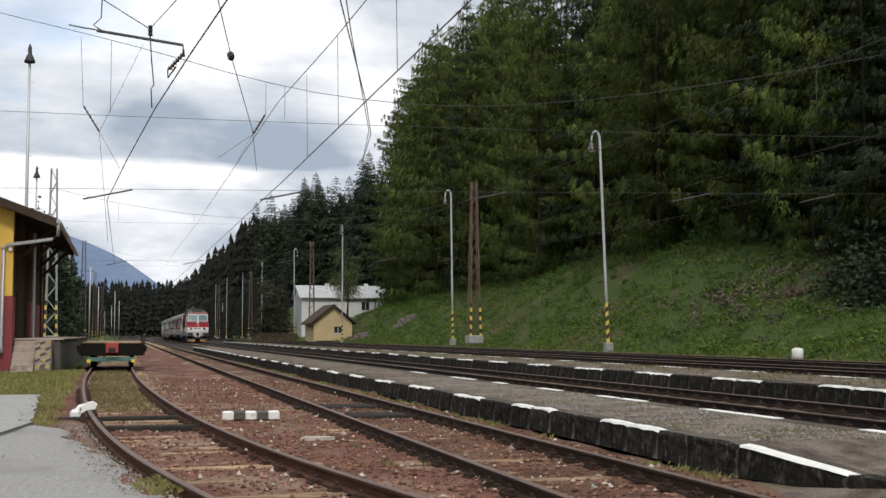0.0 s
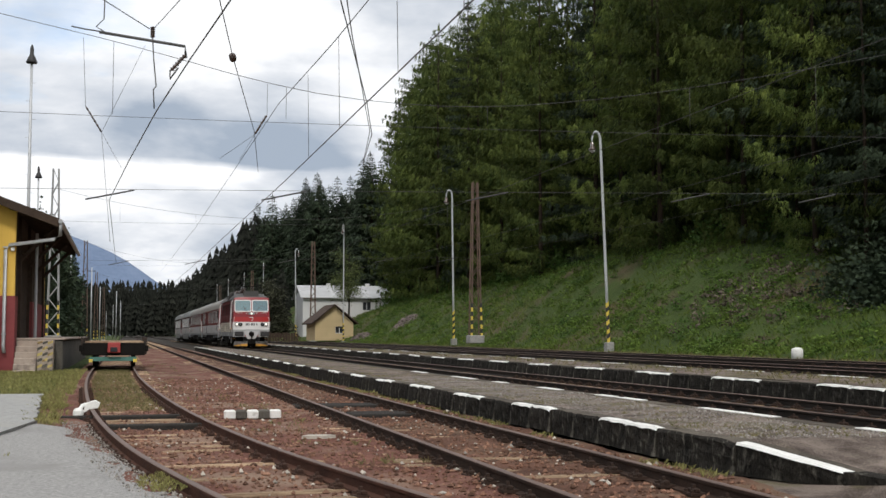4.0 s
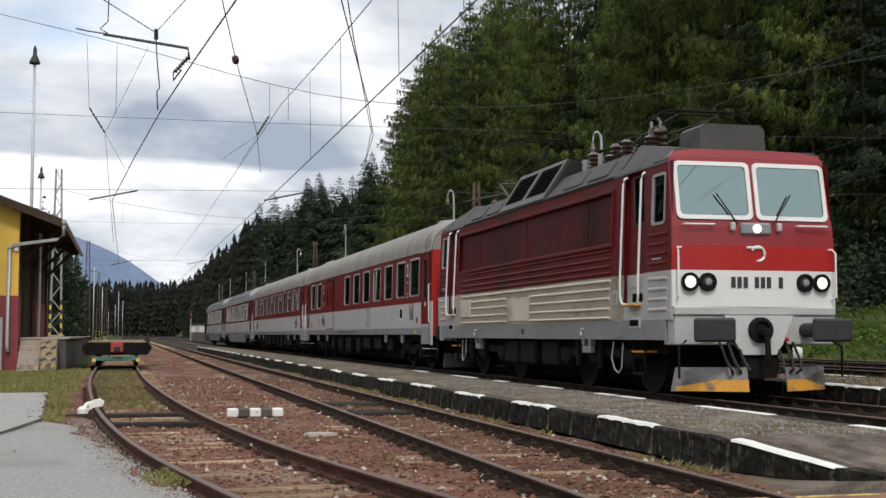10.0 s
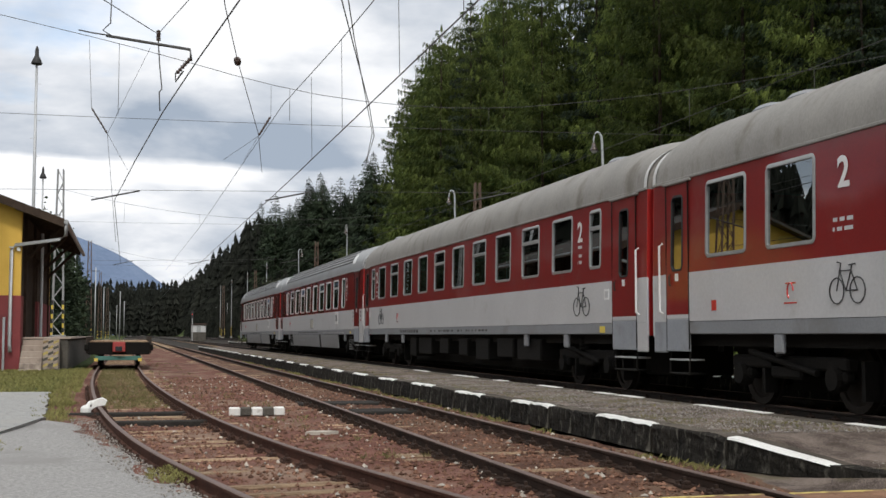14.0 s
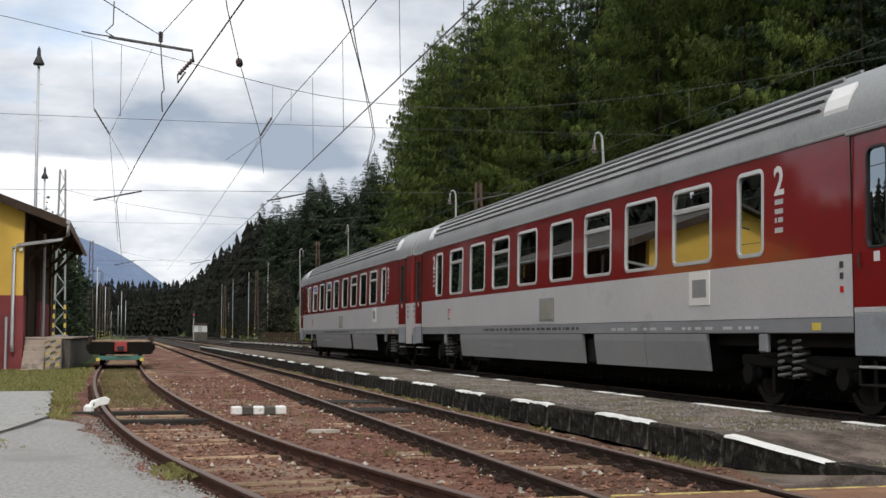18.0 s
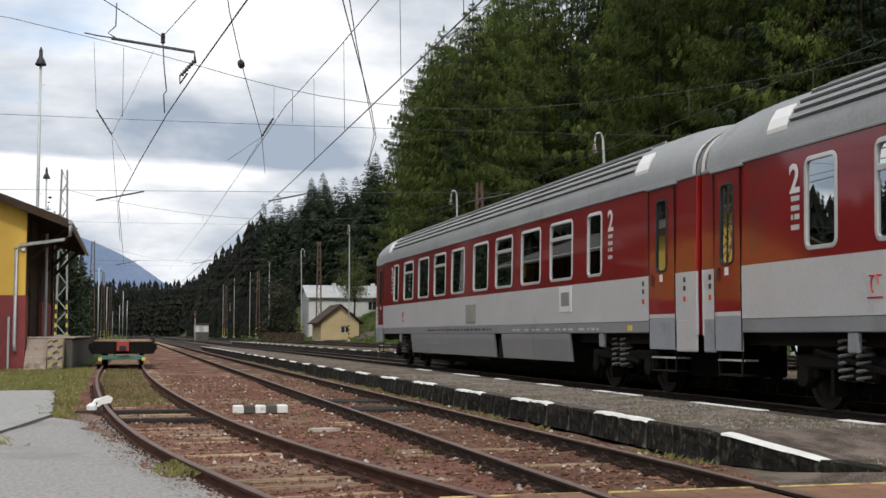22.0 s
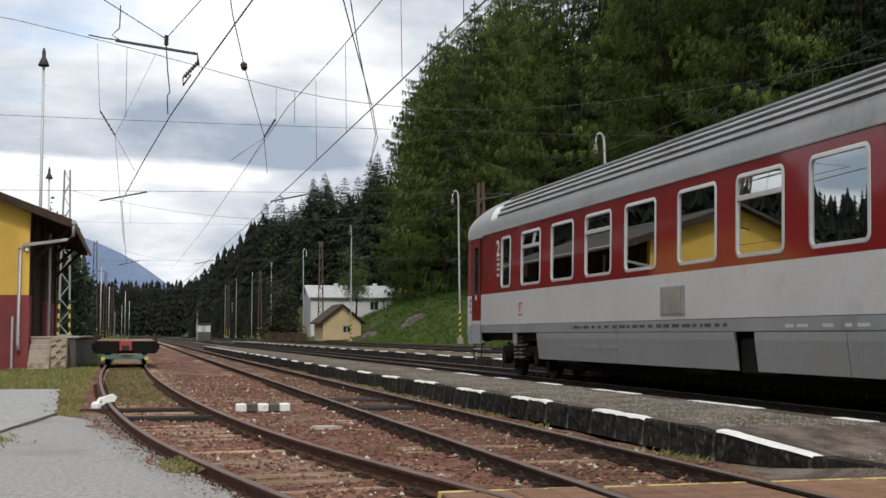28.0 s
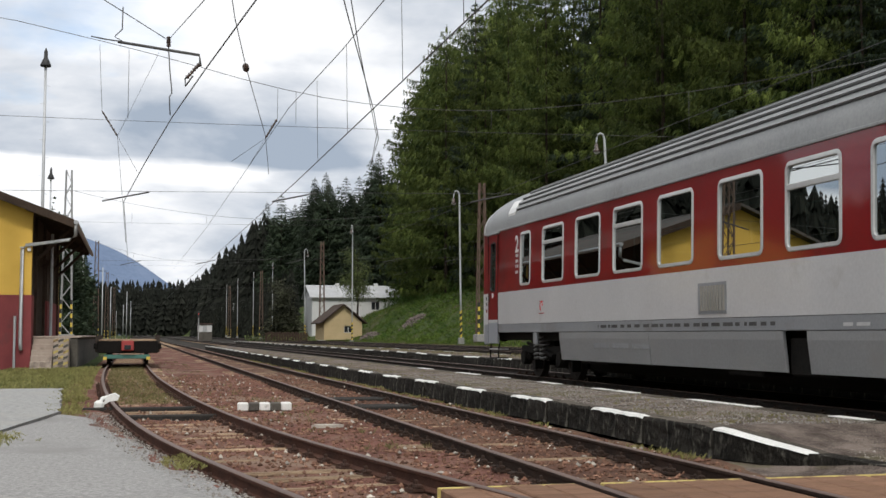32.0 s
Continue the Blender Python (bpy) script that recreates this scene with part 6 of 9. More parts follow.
def broadleaf(x, y, h):
    """A thin-leaved spring tree: forked limbs and loose pale sprays."""
    t = thing("garden_tree", "thin pale green spring tree before the white house", "tree", Matrix.Translation((x, y, ground_z(x, y) - 0.1)))
    rnd = random.Random(14)
    mb = Mesh()
    mb.tube([(0, 0, 0), (0.1, 0, h * 0.3), (0, 0.1, h * 0.6), (0.1, 0, h * 0.92)], 0.16, 7, r1=0.03)
    tips = []
    for k in range(26):
        z0 = h * rnd.uniform(0.25, 0.85)
        a, r = rnd.uniform(0, 6.28), h * rnd.uniform(0.12, 0.30) * (1.15 - z0 / h * 0.7)
        tip = (r * math.cos(a), r * math.sin(a), z0 + r * rnd.uniform(0.2, 0.8))
        mb.tube([(0.05, 0, z0), (tip[0] * 0.5, tip[1] * 0.5, z0 + r * 0.25), tip], 0.05, 5, r1=0.012)
        tips += [tip, tuple(0.65 * c + 0.35 * d for c, d in zip(tip, (0, 0, z0)))]
    part("trunk", mb, M_BARK, t)
    rng = np.random.default_rng(15)
    c = np.repeat(np.array(tips), 110, axis=0) + rng.normal(0, 0.55, (len(tips) * 110, 3))
    d = rng.normal(0, 1, c.shape)
    d /= np.linalg.norm(d, axis=1)[:, None]
    s = np.cross(d, rng.normal(0, 1, c.shape))
    s /= np.linalg.norm(s, axis=1)[:, None]
    ob = new("crown", leaf_mesh("crown", np.stack([c, c + d * 0.09 + s * 0.06, c + d * 0.2, c + d * 0.09 - s * 0.06], axis=1), M_SPRAY))
    ob.parent = t


def rubble(x, y, rx, ry, h, n, seed):
    """A low heap of grey stones on the slope."""
    rng = np.random.default_rng(seed)
    base = np.array([(1, 0, 0), (-1, 0, 0), (0, 1, 0), (0, -1, 0), (0, 0, 0.8), (0, 0, -0.8)], dtype=float)
    faces = np.array([(0, 2, 4), (2, 1, 4), (1, 3, 4), (3, 0, 4), (2, 0, 5), (1, 2, 5), (3, 1, 5), (0, 3, 5)])
    a, r = rng.uniform(0, 6.28, n), np.sqrt(rng.random(n))
    px, py = x + rx * r * np.cos(a), y + ry * r * np.sin(a)
    pz = np.array([ground_z(u, v) for u, v in zip(px, py)]) + h * (1 - r * r) * rng.random(n)
    v = base[None] * rng.uniform(0.5, 1.3, (n, 6, 1)) * rng.uniform(0.07, 0.20, (n, 1, 1)) + np.stack([px, py, pz], axis=1)[:, None, :]
    me = bpy.data.meshes.new("rubble_heap")
    me.from_pydata(v.reshape(-1, 3).tolist(), [], (faces[None] + (np.arange(n) * 6)[:, None, None]).reshape(-1, 3).tolist())
    me.materials.append(M_RUBBLE)
    tagged(new("rubble_heap", me), "low grey-brown heap of rubble on the grassy slope", "rubble", kind="stuff")


rubble(27.3, 122, 1.3, 2.2, 0.5, 700, 3)
rubble(24.7, 132, 1.2, 2.5, 0.6, 600, 4)


def greenery():
    rnd = random.Random(31)
    spots = []
    while len(spots) < 28000:
        y = 22 + 145 * rnd.random() ** 1.35
        x = 22.9 + 13 * rnd.random()
        if nz(x, y, 0.16, 2.0) < -0.45 + 0.2 * nz(x, y, 0.7, 4.0):
            continue
        spots.append((x, y, ground_z(x, y) - 0.03, rnd.uniform(0.10, 0.30)))
    blades("embankment_grass", "lush green grass on the embankment", spots, M_BLADE, 1, 3)
    spots = []
    for _ in range(420):
        y = 26 + 135 * rnd.random() ** 1.3
        x = 24.5 + 10.5 * rnd.random()
        spots.append((x, y, ground_z(x, y), rnd.uniform(0.25, 0.9), rnd.uniform(0.2, 0.7)))
    leaf_clumps("embankment_weeds", "leafy weeds and low shrubs on the embankment", spots, M_SHRUB, 2, "weeds", 0.11, 75)
    spots = []
    while len(spots) < 3600:
        y = 24 + 120 * rnd.random() ** 1.5
        x = 23.4 + 12 * rnd.random()
        if nz(x, y, 0.35, 12.0) + 0.6 * nz(x, y, 1.1, 14.0) > 0.0:
            spots.append((x, y, ground_z(x, y), rnd.uniform(0.18, 0.45), rnd.uniform(0.10, 0.32)))
    leaf_clumps("embankment_herbs", "bright leafy herbs in patches on the embankment", spots, M_WEED, 29, "weeds", 0.12, 26)
    spots = [(29.0 + 1.5 * rnd.gauss(0, 1), 53 + 3.2 * rnd.gauss(0, 1), 0, rnd.uniform(0.3, 0.7), rnd.uniform(0.2, 0.5)) for _ in range(70)]
    spots = [(x, y, ground_z(x, y), r, h) for x, y, _, r, h in spots]
    leaf_clumps("dead_brush", "grey-brown dead brush on the embankment", spots, M_BRUSH, 37, "brush", 0.14, 40)
    spots = []
    for _ in range(70):
        y = 40 + 120 * rnd.random()
        x = 33 + 3.0 * rnd.random()
        spots.append((x, y, ground_z(x, y), rnd.uniform(0.8, 1.8), rnd.uniform(0.8, 2.2)))
    leaf_clumps("forest_edge_shrubs", "leafy shrubs along the forest edge", spots, M_SHRUB, 3, "shrubs", 0.22, 50)
    spots = [(30.2 + 3.6 * rnd.random(), 44.2 + 5.0 * rnd.random(), 0.8 + 2.8 * rnd.random(), 1.3, 1.8) for _ in range(34)]
    leaf_clumps("spruce_thicket", "dark spruce thicket where the embankment ends", spots, M_SPRUCE, 23, "thicket", 0.22, 110)
    spots = [(-6 - 3 * rnd.random(), 62 + 50 * rnd.random(), 0, rnd.uniform(1.2, 2.4), rnd.uniform(1.5, 4.0)) for _ in range(26)]
    leaf_clumps("dock_shrubs", "dull green bushes behind the loading dock", spots, M_TWIG, 4, "shrubs", 0.25, 60)
    spots = []
    for _ in range(130):
        x, y = -9.5 + 6.0 * rnd.random(), 84 + 16 * rnd.random()
        top = 8.6 if x < -5.5 else 8.6 - 2.1 * (x + 5.5)
        spots.append((x, y, top * rnd.random() ** 1.2, 0.8, 1.3))
    leaf_clumps("dock_spruces", "dark young spruces behind the loading dock", spots, M_SPRUCE, 43, "thicket", 0.24, 110)
    spots = [(19.5 + 5 * rnd.random(), 186 + 8 * rnd.random(), 0.3 + 7.5 * rnd.random() ** 1.3, 1.3, 1.9) for _ in range(26)]
    leaf_clumps("bare_shrubs", "grey-green twiggy trees beside the white house", spots, M_TWIG, 16, "trees", 0.3, 70)
    spots = [(24 + 9 * rnd.random(), 150 + 20 * rnd.random(), 0.5, 0.9, 1.1) for _ in range(22)]
    spots += [(14.5 + 7 * rnd.random(), 152 + 12 * rnd.random(), 0.2, 1.2, 0.9) for _ in range(16)]
    leaf_clumps("garden_trees", "dull green garden shrubs round the hut and the white house", spots, M_SPRAY, 6, "shrubs", 0.25, 60)
    broadleaf(30.5, 172, 10.5)
    # grass in the yard, along the kerb and the rails
    spots = []
    for _ in range(14000):
        y = 20 + 30 * rnd.random()
        x = -4.6 + 3.9 * rnd.random()
        inside = (y > 29.6 and x < siding_x(y) - 1.0) or (x > -1.72 + 0.03 * (28 - y) and x < siding_x(y) - 1.15 + 0.3 * nz(x, y, 0.7))
        if inside and nz(x, y, 0.8, 7.0) > -0.35:
            spots.append((x, y, -0.10, rnd.uniform(0.03, 0.11)))
    for _ in range(2600):
        y = 9.4 + 60 * rnd.random() ** 1.5
        if nz(5.8, y, 1.1, 5.0) < 0.02:
            continue
        spots.append((5.62 + 0.30 * rnd.random(), y, bed_z(5.8, y) - 0.01, rnd.uniform(0.02, 0.075)))
    for _ in range(260):
        a, r = rnd.uniform(0, 6.28), 0.42 * math.sqrt(rnd.random())
        spots.append((0.42 + r * math.cos(a) * 0.6, 11.8 + r * math.sin(a) * 1.6, -0.06, rnd.uniform(0.02, 0.05)))
    for _ in range(240):
        spots.append((-1.66 + 0.28 * rnd.gauss(0, 0.5), 14.9 + rnd.gauss(0, 0.5), -0.05, rnd.uniform(0.02, 0.06)))
    blades("yard_grass", "short green grass and weeds in the yard", spots, M_YARD, 7, 5)
    spots = []
    for _ in range(6500):
        y = 12 + 60 * rnd.random() ** 1.5
        x = 6.28 + 1.7 * rnd.random() ** 1.7
        if nz(x, y, 0.9, 3.0) > 0.0:
            spots.append((x, y, 0.185, rnd.uniform(0.015, 0.05)))
    for _ in range(1500):
        y = 14 + 60 * rnd.random() ** 1.4
        x = siding_x(y) + 1.1 + 1.5 * rnd.random()
        if nz(x, y, 0.6, 9.0) > 0.2:
            spots.append((x, y, bed_z(x, y) - 0.01, rnd.uniform(0.03, 0.10)))
    for _ in range(4600):
        y = 24 + 28 * rnd.random()
        x = siding_x(y) + 1.2 * (rnd.random() - 0.5)
        spots.append((x, y, bed_z(x, y) - 0.01, rnd.uniform(0.03, 0.10)))
    for _ in range(2500):
        y = 16 + 80 * rnd.random() ** 1.3
        spots.append((12.1 + 2.2 * rnd.random(), y, 0.39, rnd.uniform(0.03, 0.10)))
    for _ in range(2500):
        y = 20 + 90 * rnd.random() ** 1.3
        spots.append((21.8 + 1.3 * rnd.random(), y, 0.28, rnd.uniform(0.08, 0.25)))
    blades("dry_grass", "yellowish dry grass on platforms and ballast", spots, M_DRY, 8, 4)


greenery()


def stones():
    """Loose ballast lumps near the camera."""
    rng = np.random.default_rng(17)
    n = 26000
    y = 7.5 + 33 * rng.random(n) ** 1.6
    x = -1.0 + 6.75 * rng.random(n)
    s = 0.010 + 0.028 * rng.random(n) ** 3.0
    base = np.array([(1, 0, 0), (-1, 0, 0), (0, 1, 0), (0, -1, 0), (0, 0, 0.8), (0, 0, -0.8)], dtype=float)
    faces = np.array([(0, 2, 4), (2, 1, 4), (1, 3, 4), (3, 0, 4), (2, 0, 5), (1, 2, 5), (3, 1, 5), (0, 3, 5)])
    a = rng.uniform(0, 6.28, n)
    v = base[None] * rng.uniform(0.6, 1.35, (n, 6, 1)) * s[:, None, None]
    c, d = np.cos(a)[:, None], np.sin(a)[:, None]
    vx, vy = v[:, :, 0] * c - v[:, :, 1] * d, v[:, :, 0] * d + v[:, :, 1] * c
    z = np.array([bed_z(px, py) for px, py in zip(x, y)])
    co = np.stack([vx + x[:, None], vy + y[:, None], v[:, :, 2] + (z + 0.3 * s)[:, None]], axis=2)
    ok = np.array([px > siding_x(py) - (0.76 if py < 21 else 0.95) for px, py in zip(x, y)]) & ~((y < 9.1) & (x > 2.2))
    co = co[ok]
    n = len(co)
    f = (faces[None] + (np.arange(n) * 6)[:, None, None]).reshape(-1, 3)
    me = bpy.data.meshes.new("ballast_stones")
    me.from_pydata(co.reshape(-1, 3).tolist(), [], f.tolist())
    me.materials.append(M_STONE)
    tagged(new("ballast_stones", me), "loose reddish-brown ballast stones", "stones", kind="stuff")
    pick = rng.random(n) < 0.035
    q = co[pick] * 1.0
    mid = q.mean(axis=1, keepdims=True)
    q = mid + (q - mid) * 1.25 + np.array([0.03, 0.03, 0.012])
    f = (faces[None] + (np.arange(len(q)) * 6)[:, None, None]).reshape(-1, 3)
    me = bpy.data.meshes.new("pale_stones")
    me.from_pydata(q.reshape(-1, 3).tolist(), [], f.tolist())
    me.materials.append(M_PALESTONE)
    tagged(new("pale_stones", me), "scattered pale stones on the ballast", "stones", kind="stuff")
    # grit along the crumbling asphalt edge
    e = np.random.default_rng(5)
    k = 1500
    y = 8.5 + 11.5 * e.random(k)
    x = np.array([siding_x(v) for v in y]) - 0.84 - 0.45 * e.random(k) ** 1.2
    s = 0.005 + 0.013 * e.random(k) ** 2.5
    v = base[None] * e.uniform(0.6, 1.35, (k, 6, 1)) * s[:, None, None] + np.stack([x, y, np.full(k, -0.052)], axis=1)[:, None, :]
    v[:, :, 2] -= (0.07 * np.clip((x - np.array([siding_x(w) for w in y]) + 1.05) / 0.25, 0, 1))[:, None]
    f = (faces[None] + (np.arange(k) * 6)[:, None, None]).reshape(-1, 3)
    me = bpy.data.meshes.new("edge_grit")
    me.from_pydata(v.reshape(-1, 3).tolist(), [], f.tolist())
    me.materials.append(M_GRIT)
    # the platform's loose gravel near its end
    g = 15000
    x, y = 6.25 + 2.0 * e.random(g), 8.6 + 22 * e.random(g) ** 1.5
    x = np.where(y < 11.8, 6.85 + 1.4 * e.random(g), x)
    zz = np.where(y > 11.75, 0.192 + 0.012 * np.sin((x - 5.98) / 2.3 * math.pi) + np.array([0.02 * nz(p, q, 0.8) for p, q in zip(x, y)]), -0.025 + 0.2 * np.clip((y - 10.2) / 1.55, 0, 1))
    s = 0.004 + 0.011 * e.random(g) ** 2
    w = base[None] * e.uniform(0.6, 1.35, (g, 6, 1)) * s[:, None, None] + np.stack([x, y, zz], axis=1)[:, None, :]
    gm = bpy.data.meshes.new("platform_stones")
    gm.from_pydata(w.reshape(-1, 3).tolist(), [], (faces[None] + (np.arange(g) * 6)[:, None, None]).reshape(-1, 3).tolist())
    gm.materials.append(M_GRIT)
    tagged(new("platform_stones", gm), "loose grey gravel on the platform's end", "gravel", kind="stuff")
    tagged(new("edge_grit", me), "grey grit along the crumbling asphalt edge", "grit", kind="stuff")


stones()
fence()


# ---------------------------------------------------------------- train
WHEELS = []                     # (wheelset, its rest pose)


def side_x(z, w=1.44):
    return w - max(0.0, z - 2.02) * 0.02


def panel_with_holes(mb, s, holes, y0, y1, z0, z1, mi=0, w=1.44):
    """A side wall strip with rectangular holes (ya, yb, za, zb), 5 cm thick round the holes."""
    cuts = sorted({y0, y1, *[v for h in holes for v in h[:2]]})
    for a, b in zip(cuts, cuts[1:]):
        mid = 0.5 * (a + b)
        zs = [(z0, z1)]
        for ya, yb, za, zb in holes:
            if ya < mid < yb:
                zs = [(z0, za), (zb, z1)]
        for p, q in zs:
            mb.poly([(s * side_x(p, w), a, p), (s * side_x(p, w), b, p), (s * side_x(q, w), b, q), (s * side_x(q, w), a, q)], mi)
    for ya, yb, za, zb in holes:
        o = [(s * side_x(z, w), y, z) for y, z in ((ya, za), (yb, za), (yb, zb), (ya, zb))]
        i = [(p[0] - s * 0.06, p[1], p[2]) for p in o]
        for k in range(4):
            mb.poly([o[k], o[(k + 1) % 4], i[(k + 1) % 4], i[k]], mi)


def round_rect(ya, yb, za, zb, r, n=5):
    pts = []
    for cy, cz, a0 in ((yb - r, za + r, -90), (yb - r, zb - r, 0), (ya + r, zb - r, 90), (ya + r, za + r, 180)):
        for k in range(n):
            a = radians(a0 + 90 * k / (n - 1))
            pts.append((cy + r * math.cos(a), cz + r * math.sin(a)))
    return pts


def ring_frame(mb, s, ya, yb, za, zb, r, width, w, out=0.014, mi=0):
    """A rounded window frame standing proud of the side wall."""
    o, i = round_rect(ya, yb, za, zb, r), round_rect(ya + width, yb - width, za + width, zb - width, max(0.03, r - width))
    n = len(o)
    v = [(s * (side_x(z, w) + out * 0.3), y, z) for y, z in o] + [(s * (side_x(z, w) + out), y + (0.012 if y < (ya + yb) / 2 else -0.012), z + (0.012 if z < (za + zb) / 2 else -0.012)) for y, z in o]
    v += [(s * (side_x(z, w) + out), y, z) for y, z in i] + [(s * (side_x(z, w) - 0.04), y, z) for y, z in i]
    f = []
    for b in range(3):
        f += [(b * n + k, b * n + (k + 1) % n, (b + 1) * n + (k + 1) % n, (b + 1) * n + k) for k in range(n)]
    mb.raw(v, f, mi)


def window(parent, s, ya, yb, za, zb, transom=False, w=1.44, r=0.12, frame_mat=None, lower=False, width=0.065, glass_mat=None):
    fr = Mesh()
    ring_frame(fr, s, ya, yb, za, zb, r, width, w)
    f = part("window_frame", fr, frame_mat or M_FRAME, parent, "rounded pale metal window frame")
    smooth_by_angle(f)
    mb = Mesh()
    q = round_rect(ya + 0.05, yb - 0.05, za + 0.05, zb - (0.38 if transom else 0.05), 0.07)
    mb.poly([(s * (side_x(z, w) - 0.012), y, z) for y, z in q])
    p = part("pane", mb, glass_mat or M_GLASS, f, "dark reflecting glass")
    p.visible_shadow = False
    if transom:
        mb = Mesh()
        zt = zb - 0.36
        mb.box(min(s * (side_x(zt, w) - 0.03), s * (side_x(zt, w) + 0.012)), max(s * (side_x(zt, w) - 0.03), s * (side_x(zt, w) + 0.012)), ya + 0.05, yb - 0.05, zt - 0.04, zt + 0.04, 0, 0.008)
        part("transom", mb, frame_mat or M_FRAME, f, "pale bar below the hopper light")
        mb = Mesh()
        lean = 0.022
        mb.poly([(s * (side_x(z, w) - 0.003 - lean * (z - zt) / 0.3), y, z) for y, z in round_rect(ya + 0.06, yb - 0.06, zt + 0.03, zb - 0.06, 0.05)])
        p = part("hopper_light", mb, glass_mat or M_GLASS, f, "small hopper light, slightly ajar")
        p.visible_shadow = False
    return (ya + 0.045, yb - 0.045, za + 0.045, zb - 0.045)


EAVE, CROWN, ROOF_W = 3.53, 1.03, 1.425      # top of the side wall, rise of the roof, its half width


def arch(deg, k=1.0):
    """A point of the roof's full rounded arch; 0 is the -x eave."""
    c, q = math.cos(radians(deg)), max(0.0, math.sin(radians(deg)))
    return (-ROOF_W * math.copysign(abs(c) ** 0.833, c), EAVE + CROWN * k * q ** 0.833)


def roof_profile(k=1.0, n=22):
    """Points of the roof arch from the -x eave to the +x eave."""
    return [arch(180.0 * i / n, k) for i in range(n + 1)]


def wheelset(parent, y, r=0.46, gauge=0.7525):
    mb = Mesh()
    mb.tube([(-0.95, 0, 0), (0.95, 0, 0)], 0.08, 10)
    for s in (-1, 1):
        c = s * gauge
        mb.lathe([(0.10, -0.09), (0.16, -0.08), (r - 0.10, -0.03), (r - 0.09, -0.06), (r + 0.028 if s > 0 else r, -0.065), (r + 0.028 if s > 0 else r, -0.035), (r, -0.03), (r if s > 0 else r, 0.03),
                  (r + 0.028 if s < 0 else r, 0.035), (r + 0.028 if s < 0 else r, 0.065), (r - 0.09, 0.06), (r - 0.10, 0.03), (0.16, 0.08), (0.10, 0.09)], (c, 0, 0), "x", 28)
        for k in range(5):
            a = 2 * math.pi * k / 5
            mb.box(c - 0.045 if s > 0 else c - 0.05, c + 0.05 if s > 0 else c + 0.045, 0.22 * math.cos(a) - 0.035, 0.22 * math.cos(a) + 0.035, 0.22 * math.sin(a) - 0.035, 0.22 * math.sin(a) + 0.035)
    ob = part("wheelset", mb, M_WHEEL, parent, "brake-dusted steel wheelset", smooth=False)
    smooth_by_angle(ob)
    ob.matrix_basis = Matrix.Translation((0, y, r))
    WHEELS.append((ob, (0, y, r), r))


def coil(mb, x, y, z0, z1, r, wire, turns, mi=0):
    n = turns * 12
    mb.tube([(x + r * math.cos(2 * math.pi * k / 12), y + r * math.sin(2 * math.pi * k / 12), z0 + (z1 - z0) * k / n) for k in range(n + 1)], wire, 6, mi)


def bogie(parent, y, springs):
    mb = Mesh()
    for s in (-1, 1):
        x0, x1 = (s * 1.14, s * 0.98) if s < 0 else (0.98, 1.14)
        mb.box(x0, x1, y - 1.55, y + 1.55, 0.56, 0.74, 0, 0.03)
        mb.box(x0, x1, y - 0.42, y + 0.42, 0.42, 0.70, 0, 0.04)
        for d in (-1.25, 1.25):
            mb.lathe([(0.15, -0.1), (0.17, -0.05), (0.17, 0.08), (0.10, 0.12)], (s * 1.10, y + d, 0.46), "x", 12)
            mb.box(x0, x1, y + d - 0.24, y + d + 0.24, 0.40, 0.56, 0, 0.04)
            mb.box(s * 1.0 - 0.1, s * 1.0 + 0.1, y + d - 0.62, y + d - 0.54, 0.2, 0.7)
        mb.tube([(s * 1.18, y - 0.9, 0.52), (s * 1.18, y + 0.9, 0.80)], 0.045, 8)
    mb.box(-0.95, 0.95, y - 0.3, y + 0.3, 0.45, 0.85)
    part("bogie_frame", mb, M_UNDER, parent, "dark bogie frame")
    for s in (-1, 1):
        for dy in ((-0.16, 0.24) if springs else (0.0,)):
            mb = Mesh()
            coil(mb, s * 1.13, y + dy, 0.42 if springs else 0.72, 0.98, 0.11, 0.022, 6 if springs else 4)
            part("suspension_spring", mb, M_PLOUGH if springs else M_UNDER, parent, "coil spring of the bogie", fix=False)
    for d in (-1.25, 1.25):
        wheelset(parent, y + d)


def numeral(parent, s, y, z, size, text="2", w=1.44, mat=None, name="class_numeral", label="white class numeral"):
    cu = bpy.data.curves.new("numeral", "FONT")
    cu.body, cu.size, cu.extrude, cu.offset, cu.align_x = text, size * 1.3, 0.002, 0.012, "CENTER"
    tmp = bpy.data.objects.new("numeral", cu)
    scene.collection.objects.link(tmp)
    bpy.context.view_layer.update()
    me = bpy.data.meshes.new_from_object(tmp.evaluated_get(bpy.context.evaluated_depsgraph_get()))
    bpy.data.objects.remove(tmp)
    me.materials.clear()
    me.materials.append(mat or M_PWHITE)
    ob = new(name, me)
    ob.parent = parent
    ob.matrix_local = Matrix.Translation((s * (side_x(z, w) + 0.006), y, z)) @ Matrix.Rotation(radians(90 * s), 4, "Z") @ Matrix.Rotation(radians(90), 4, "X")
    return tagged(ob, label)


